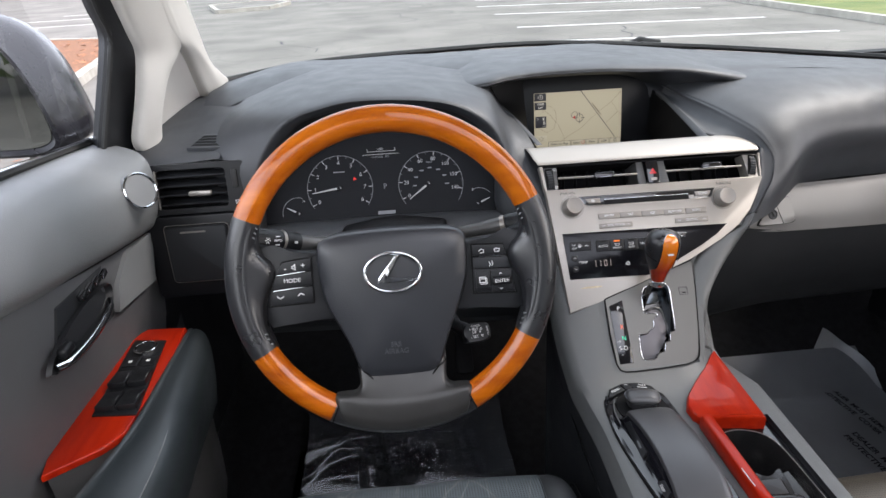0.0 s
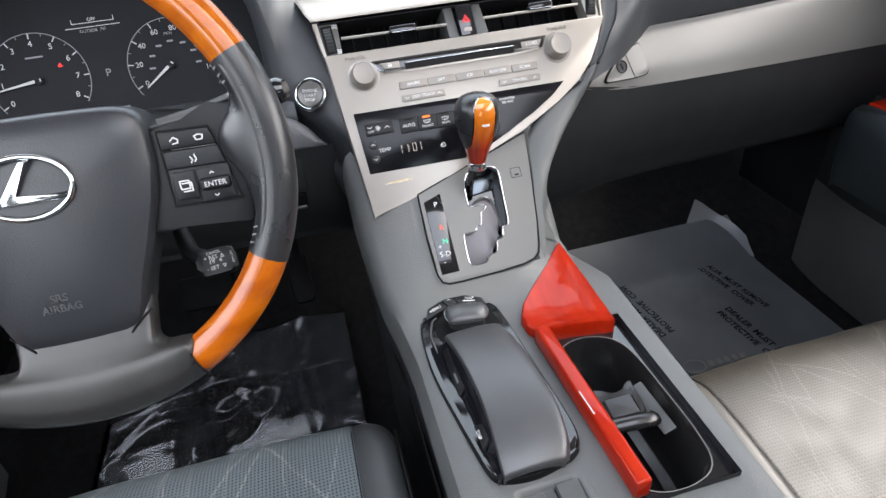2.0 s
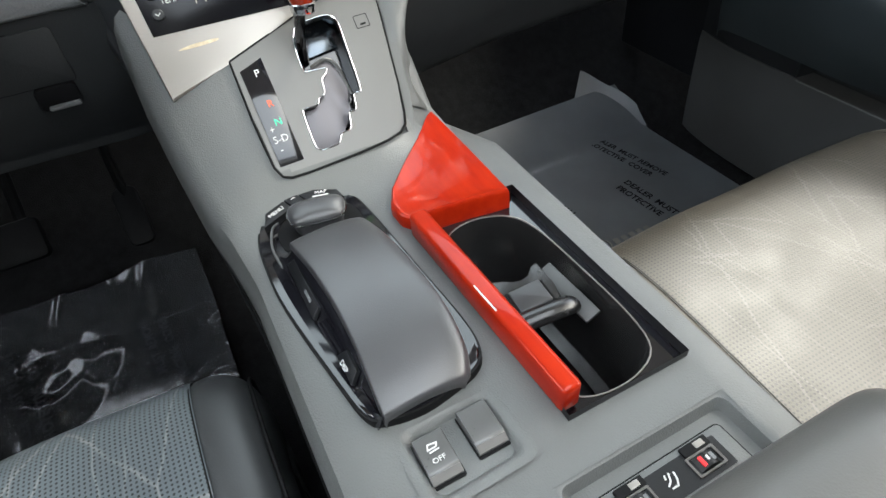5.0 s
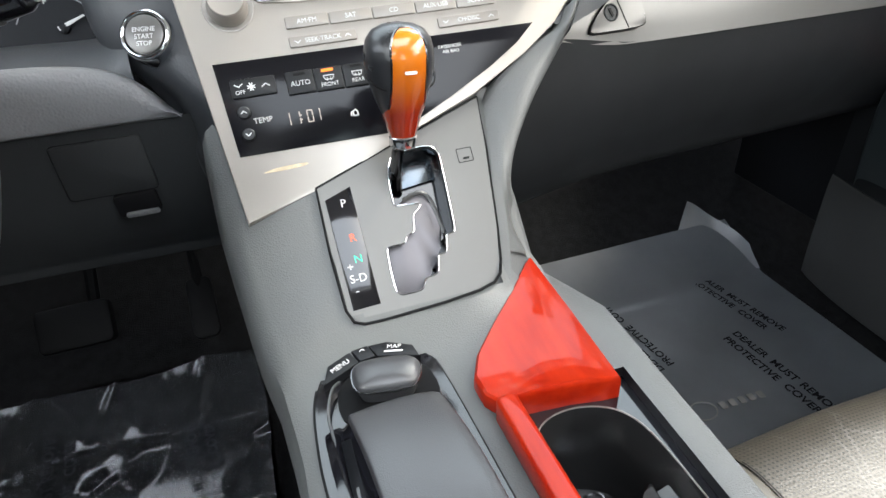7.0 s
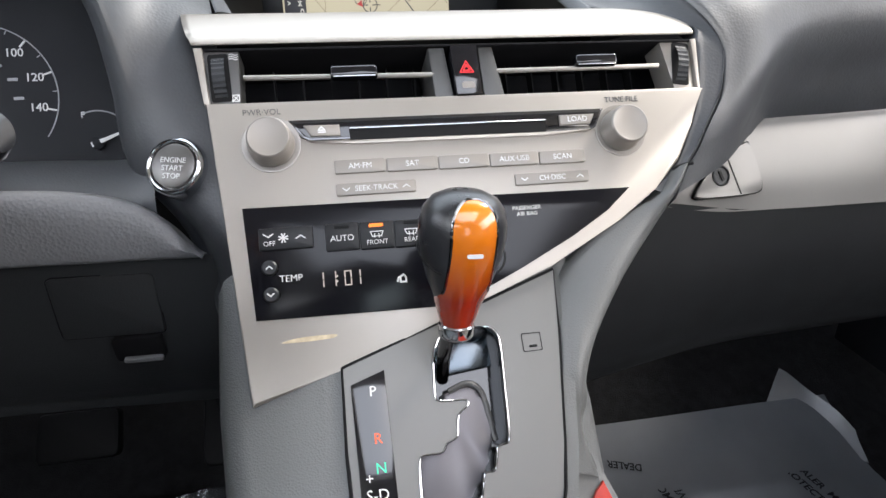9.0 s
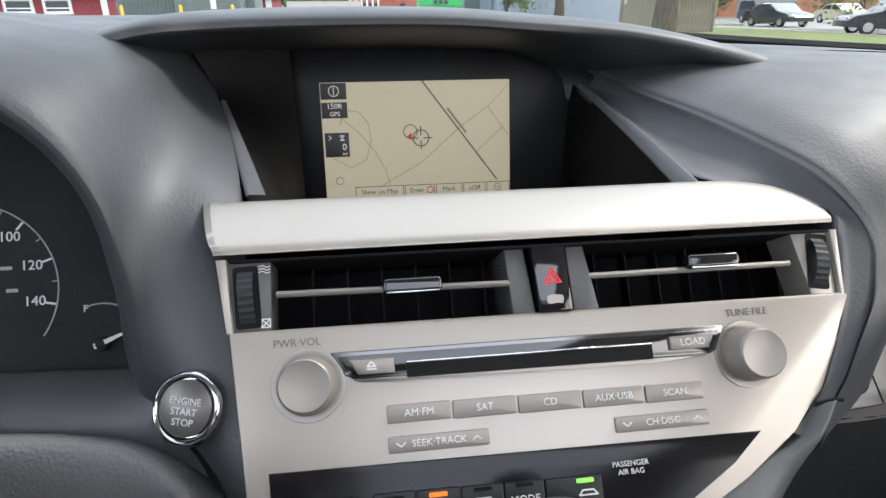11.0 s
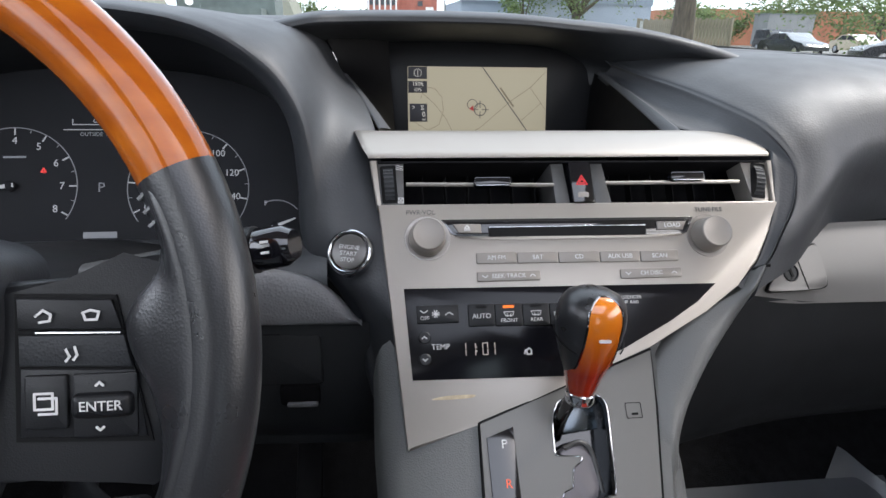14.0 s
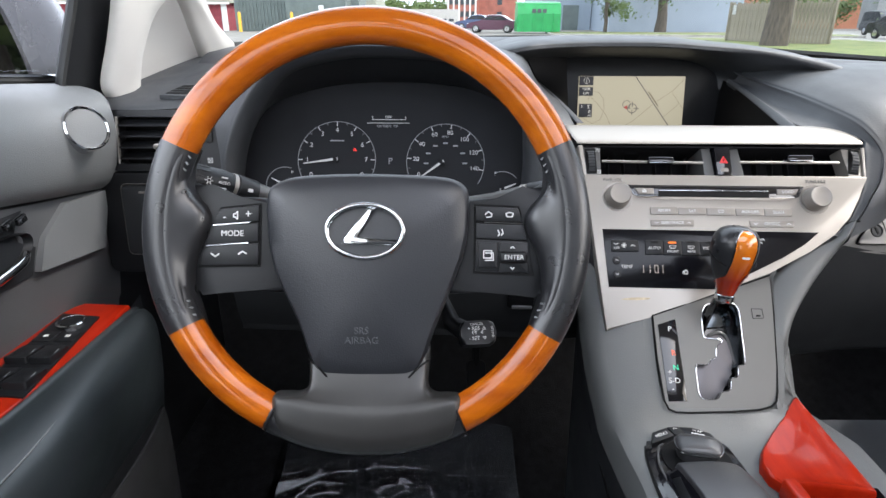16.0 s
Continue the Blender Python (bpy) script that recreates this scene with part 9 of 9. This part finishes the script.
RED_WALL = material("red_painted_boards", (0.24, 0.035, 0.045), 0.8, vary=0.2, scale=3)
TRIM_W = material("white_painted_trim", (0.75, 0.74, 0.72), 0.7, vary=0.08)
ROOF_G = material("olive_shingle_roof", (0.21, 0.21, 0.165), 0.95, vary=0.2, scale=8, bump=0.4, grain=6)
DARKPANE = material("dark_window_pane", (0.05, 0.055, 0.06), 0.15, vary=0.3)
for x0, x1, y, nm in ((-38.0, -21.2, 60.0, 2), (-13.6, -9.0, 74.0, 1)):
    barn = house("barn", "red barn-like building with white trim and olive mansard roof", x0, x1, y, 10, 2.5, RED_WALL)
    bm = bmesh.new()
    grid(bm, [[(x0 - 0.4, y - 0.4, 2.45), (x1 + 0.4, y - 0.4, 2.45), (x1 + 0.4, y + 10.4, 2.45), (x0 - 0.4, y + 10.4, 2.45)], [(x0 + 1.0, y + 1.2, 6.0), (x1 - 1.0, y + 1.2, 6.0), (x1 - 1.0, y + 9, 6.0), (x0 + 1, y + 9, 6.0)]], wrap=True, caps=True)
    part("roof", bm, ROOF_G, barn, flat=True)
    part("eave_board", block(x1 - x0 + 0.9, 0.16, 0.18, ((x0 + x1) / 2, y - 0.42, 2.42)), TRIM_W, barn, flat=True)
    part("corner_board", block(0.5, 0.12, 2.5, (x1 - 0.2, y - 0.06, 1.25)), TRIM_W, barn, flat=True)
    if nm == 2:
        for az0, az1 in ((-26.7, -24.8), (-24.2, -22.3)):
            xa, xb = 0.3 + 59.4 * math.tan(radians(az0)), 0.3 + 59.4 * math.tan(radians(az1))
            w_ = part("window", block(xb - xa, 0.12, 1.25, ((xa + xb) / 2, y - 0.06, 1.58)), TRIM_W, barn, flat=True)
            part("pane", block(xb - xa - 0.5, 0.14, 0.80, ((xa + xb) / 2, y - 0.08, 1.62)), DARKPANE, w_, flat=True)
            part("sash", block(xb - xa - 0.5, 0.16, 0.10, ((xa + xb) / 2, y - 0.09, 1.45)), TRIM_W, w_, flat=True)
    else:
        for k in range(4):
            part("post", block(0.35, 0.12, 2.5, (x0 + 0.6 + 1.2 * k, y - 0.07, 1.25)), TRIM_W, barn, flat=True)

GREEN_STEEL = material("grey_green_steel", (0.13, 0.155, 0.145), 0.6, vary=0.15, scale=1.5, metal=0.2)
shed = thing("steel_shed", (-13.0, 58.0, 0), "grey-green corrugated steel enclosure with gate", "shed")
part("gate", block(5.0, 0.2, 2.75, (-17.2, 58.0, 1.38)), GREEN_STEEL, shed, flat=True)
for k in range(14):
    part("gate_rib", block(0.10, 0.12, 2.6, (-19.3 + 0.32 * k, 57.86, 1.35)), GREEN_STEEL, shed, flat=True)
part("gate_post", block(0.25, 0.3, 3.0, (-14.8, 57.9, 1.5)), GREEN_STEEL, shed, flat=True)
part("tank_wall", block(5.4, 6.0, 2.75, (-12.1, 60.0, 1.38)), GREEN_STEEL, shed, flat=True)
part("tank_wall", block(3.9, 5.0, 4.6, (-10.6, 62.5, 2.3)), GREEN_STEEL, shed, flat=True)
part("rear_wall", block(9.0, 0.3, 3.9, (-14.5, 66.0, 1.95)), GREEN_STEEL, shed, flat=True)
part("notice", block(0.45, 0.05, 0.9, (-11.6, 56.95, 1.75)), TRIM_W, shed, flat=True)
YELLOW = material("yellow_bollard_paint", (0.75, 0.42, 0.04), 0.6, vary=0.15)
for az in (-18.9, -14.5, -10.4):
    tagged(part("bollard", lathe([(0.14, 0.0), (0.14, 1.5), (0.10, 1.62), (0.01, 1.65)], 14), YELLOW, m=pose(0.3 + 55.5 * math.tan(radians(az)), 56.0, 0)), "yellow painted steel bollard before the enclosure", "bollard", "yellow bollards")
dish = tagged(part("satellite_dish", lathe([(0.02, 0.0), (0.17, 0.03), (0.32, 0.11), (0.35, 0.135), (0.32, 0.12), (0.16, 0.04), (0.02, 0.01)], 24), TRIM_W, m=pose(-15.9, 59.0, 3.2, 70, 0, 20)), "white satellite dish on the enclosure", "satellite dish")
part("dish_pole", tube([(-15.9, 59.05, 2.5), (-15.9, 59.05, 3.2)], 0.05, 8), GREEN_STEEL, dish)

low = house("low_wall", "long pale rendered wall beyond the road", -9.2, 1.0, 92.0, 1.0, 2.3, material("pale_render", (0.52, 0.49, 0.45), 0.9, vary=0.1), "wall")
for k in range(9):
    part("wall_opening", block(0.7, 0.1, 0.35, (-8.4 + 1.05 * k, 91.97, 0.85)), DARKPANE, low, flat=True)
BRICK = material("far_red_brick", (0.34, 0.12, 0.085), 0.9, vary=0.2, scale=0.6)
far = house("brick_block", "three-storey red brick building in the distance", 6.0, 15.2, 150.0, 14.0, 9.0, BRICK)
part("side_wing", block(7.4, 12.0, 8.3, (2.6, 152.0, 4.15)), BRICK, far, flat=True)
for i in range(6):
    part("concrete_pier", block(0.35, 0.3, 8.3, (-0.8 + 1.25 * i, 145.9, 4.15)), TRIM_W, far, flat=True)
for z in (1.9, 4.5, 7.0):
    part("window", block(1.1, 0.2, 1.1, (11.2, 149.95, z)), DARKPANE, far, flat=True)
    for i in range(5):
        part("window", block(0.75, 0.2, 1.2, (-0.15 + 1.25 * i, 145.95, z)), DARKPANE, far, flat=True)
part("parapet", block(9.6, 14.4, 0.4, (10.6, 157.0, 9.1)), TRIM_W, far, flat=True)
part("notice", block(1.8, 0.2, 1.0, (13.4, 149.9, 5.8)), TRIM_W, far, flat=True)

BLUE_WALL = material("pale_blue_grey_siding", (0.30, 0.345, 0.40), 0.75, vary=0.06, scale=0.8)
BLUE_RIB = material("blue_grey_corrugated_siding", (0.27, 0.315, 0.37), 0.6, vary=0.06)
hall = house("blue_hall", "pale blue-grey warehouse with ribbed upper siding", 14.5, 26.5, 58.5, 20.0, 3.7, BLUE_WALL)
part("upper_siding", block(12.2, 20.2, 3.6, (20.5, 68.5, 5.5)), BLUE_RIB, hall, flat=True)
for k in range(40):
    part("siding_rib", block(0.08, 0.08, 3.6, (14.6 + 0.305 * k, 58.36, 5.5)), BLUE_RIB, hall, flat=True)
annex = house("blue_annex", "lower pale blue-grey annex beside the hall", 9.3, 14.4, 66.0, 16.0, 4.2, BLUE_WALL)
bm = bmesh.new()
grid(bm, [[(9.0, 65.6, 4.15), (14.6, 65.6, 4.15)], [(9.0, 82.0, 5.2), (14.6, 82.0, 5.2)]])
part("roof", bm, BLUE_RIB, annex, flat=True)
part("door", block(1.6, 0.15, 2.4, (12.3, 65.93, 1.2)), GREEN_STEEL, annex, flat=True)
tagged(part("lamp_post", tube([(8.6, 75.0, 0), (8.6, 75.0, 9.0)], 0.10, 8), KERB), "tall grey lamp post in the distance", "lamp post")

DUMP_G = material("green_dumpster_paint", (0.015, 0.30, 0.075), 0.45, vary=0.15, scale=2)
skip_ = thing("dumpster", (7.0, 52.0, 0), "bright green steel dumpster at the lot's edge", "dumpster")
x0, x1 = 5.3, 8.75
bm = bmesh.new()
prof_ = [(-1.1, 0.15), (1.1, 0.15), (1.1, 1.75), (0.6, 2.35), (-0.9, 2.2), (-1.1, 1.5)]
grid(bm, [[(x, 52.0 + p[0], p[1]) for p in prof_] for x in (x0, x1)], wrap=True, caps=True)
bmesh.ops.recalc_face_normals(bm, faces=bm.faces)
part("box", bm, DUMP_G, skip_, flat=True)
for k in range(4):
    part("rib", block(0.10, 0.10, 1.35, (x0 + 0.5 + 0.8 * k, 50.86, 0.85)), DUMP_G, skip_, flat=True)
for k in range(3):
    part("lid_slot", block(0.30, 0.05, 0.28, (x0 + 1.3 + 0.42 * k, 50.885, 1.72)), DARKPANE, skip_, flat=True)
part("lid", block(3.5, 1.5, 0.06, (7.0, 51.9, 2.33), turn=pose(0, 0, 0, 6)), DUMP_G, skip_, flat=True)


def parked_car(at, yaw, paint, label, tall=1.45, long=4.6):
    c = thing("parked_car", (*at, 0.0), label, "car", "parked cars")
    m = pose(*at, 0, 0, 0, yaw)
    L, W = long / 2, 0.9
    side = [(-L, 0.35), (-L, 0.75), (-L * 0.93, 0.95), (-L * 0.72, 1.0), (-L * 0.42, tall - 0.06), (-L * 0.2, tall), (L * 0.12, tall - 0.02), (L * 0.45, 0.98), (L * 0.9, 0.80), (L, 0.62), (L, 0.35), (L * 0.3, 0.25), (-L * 0.3, 0.25)]
    if tall > 1.6:
        side[3], side[4], side[5] = (-L * 0.94, 1.05), (-L * 0.86, tall - 0.1), (-L * 0.6, tall)
    bm = bmesh.new()
    grid(bm, [[(x, y, z if abs(y) < 0.8 or z < 1.0 else z - 0.03) for x, z in [(px * (1.0 if abs(y) < 0.8 else 0.985), pz) for px, pz in side]] for y in (-W, -0.75, 0.75, W)], wrap=True, caps=True)
    bmesh.ops.recalc_face_normals(bm, faces=bm.faces)
    part("body", bm, paint, c, m=m, sharp=50)
    g = [(side[3][0] + 0.28, 1.02), (side[4][0] + 0.16, tall - 0.12), (L * 0.10, tall - 0.10), (L * 0.36, 1.02)]
    for s_ in (-1, 1):
        bm = bmesh.new()
        bm.faces.new([bm.verts.new((x, s_ * (W + 0.006), z)) for x, z in g])
        bmesh.ops.solidify(bm, geom=list(bm.faces), thickness=0.01)
        w_ = part("side_glass", bm, DARKPANE, c, m=m, flat=True)
        part("window_pillar", block(0.07, 0.03, tall - 1.1, (-L * 0.08, s_ * (W + 0.012), (tall + 0.92) / 2)), paint, w_, m=m, flat=True)
    bm = bmesh.new()
    bm.faces.new([bm.verts.new(p) for p in ((side[3][0] + 0.02, -0.68, 1.04), (side[3][0] + 0.02, 0.68, 1.04), (side[4][0] - 0.01, 0.60, tall - 0.10), (side[4][0] - 0.01, -0.60, tall - 0.10))])
    part("rear_glass", bm, DARKPANE, c, m=m, flat=True)
    for x in (-L * 0.60, L * 0.62):
        for s_ in (-1, 1):
            w_ = part("tyre", lathe([(0.20, -0.10), (0.31, -0.10), (0.33, -0.06), (0.33, 0.06), (0.31, 0.10), (0.20, 0.10)], 24), RUBBER, c, m=m @ pose(x, s_ * (W - 0.09), 0.33, 90))
            part("rim", lathe([(0.21, -0.105), (0.20, -0.09), (0.05, -0.085), (0.05, 0.085), (0.20, 0.09), (0.21, 0.105)], 16), CHROME, w_, m=m @ pose(x, s_ * (W - 0.09), 0.33, 90))
    for s_ in (-1, 1):
        part("tail_light", block(0.05, 0.36, 0.14, (-L * 0.975, s_ * 0.62, 0.84), 0.02), TAIL, c, m=m)
        part("headlight", block(0.05, 0.34, 0.14, (L * 0.965, s_ * 0.60, 0.70), 0.02), CHROME, c, m=m)
    part("plate_bar", block(0.02, 0.32, 0.12, (-L - 0.005, 0, 0.72)), TRIM_W, c, m=m, flat=True)
    return c


TAIL = material("red_lamp_lens", (0.35, 0.01, 0.012), 0.2, vary=0.05)
CREAM = material("cream_car_paint", (0.55, 0.47, 0.34), 0.25, metal=0.2, vary=0.05, coat=1.0)
PLUM = material("plum_car_paint", (0.085, 0.020, 0.045), 0.25, metal=0.2, vary=0.05, coat=1.0)
BLUE = material("blue_car_paint", (0.06, 0.09, 0.19), 0.25, metal=0.3, vary=0.05, coat=1.0)
BLACK = material("dark_green_black_car_paint", (0.012, 0.018, 0.018), 0.25, metal=0.3, vary=0.05, coat=1.0)
parked_car((27.9, 39.2), 272, BLACK, "black saloon car parked beyond the verge")
parked_car((32.6, 47.8), 262, PAINT, "dark estate car parked beyond the verge", 1.75, 4.7)
parked_car((38.0, 45.6), 266, CREAM, "cream saloon car parked beyond the verge")
parked_car((24.9, 26.6), 160, PAINT, "dark grey off-road car parked beyond the verge", 1.68, 4.7)
trailer = thing("box_trailer", (38.5, 56.0, 0), "grey box trailer standing behind the parked cars", "trailer")
TRAILER = material("grey_trailer_siding", (0.20, 0.205, 0.205), 0.6, vary=0.12, scale=1.2)
part("box", block(4.6, 2.2, 2.7, (38.5, 56.0, 1.75), 0.04), TRAILER, trailer, flat=True)
part("roof_edge", block(4.7, 2.3, 0.10, (38.5, 56.0, 3.12), 0.02), GREEN_STEEL, trailer, flat=True)
for x in (37.2, 39.8):
    part("wheel", lathe([(0.18, -0.10), (0.36, -0.10), (0.38, 0.0), (0.36, 0.10), (0.18, 0.10)], 20), RUBBER, trailer, m=pose(x, 54.95, 0.38, 90))
parked_car((3.6, 54.5), 168, PLUM, "plum saloon car parked beside the dumpster", 1.45, 4.4)
parked_car((2.6, 68.0), 170, BLUE, "blue car parked in the distance", 1.5, 4.4)
house("brick_store", "orange brick store behind the parked cars", 40.0, 70.0, 78.0, 12.0, 4.4, material("orange_brick", (0.36, 0.15, 0.085), 0.9, vary=0.2, scale=0.7))
part("concrete_lot", prism([(22, 36), (70, 20), (90, 70), (36, 66)], -0.02, 0.008), material("pale_concrete", (0.22, 0.215, 0.20), 0.9, vary=0.15, scale=0.3, detail=8), ground, flat=True)
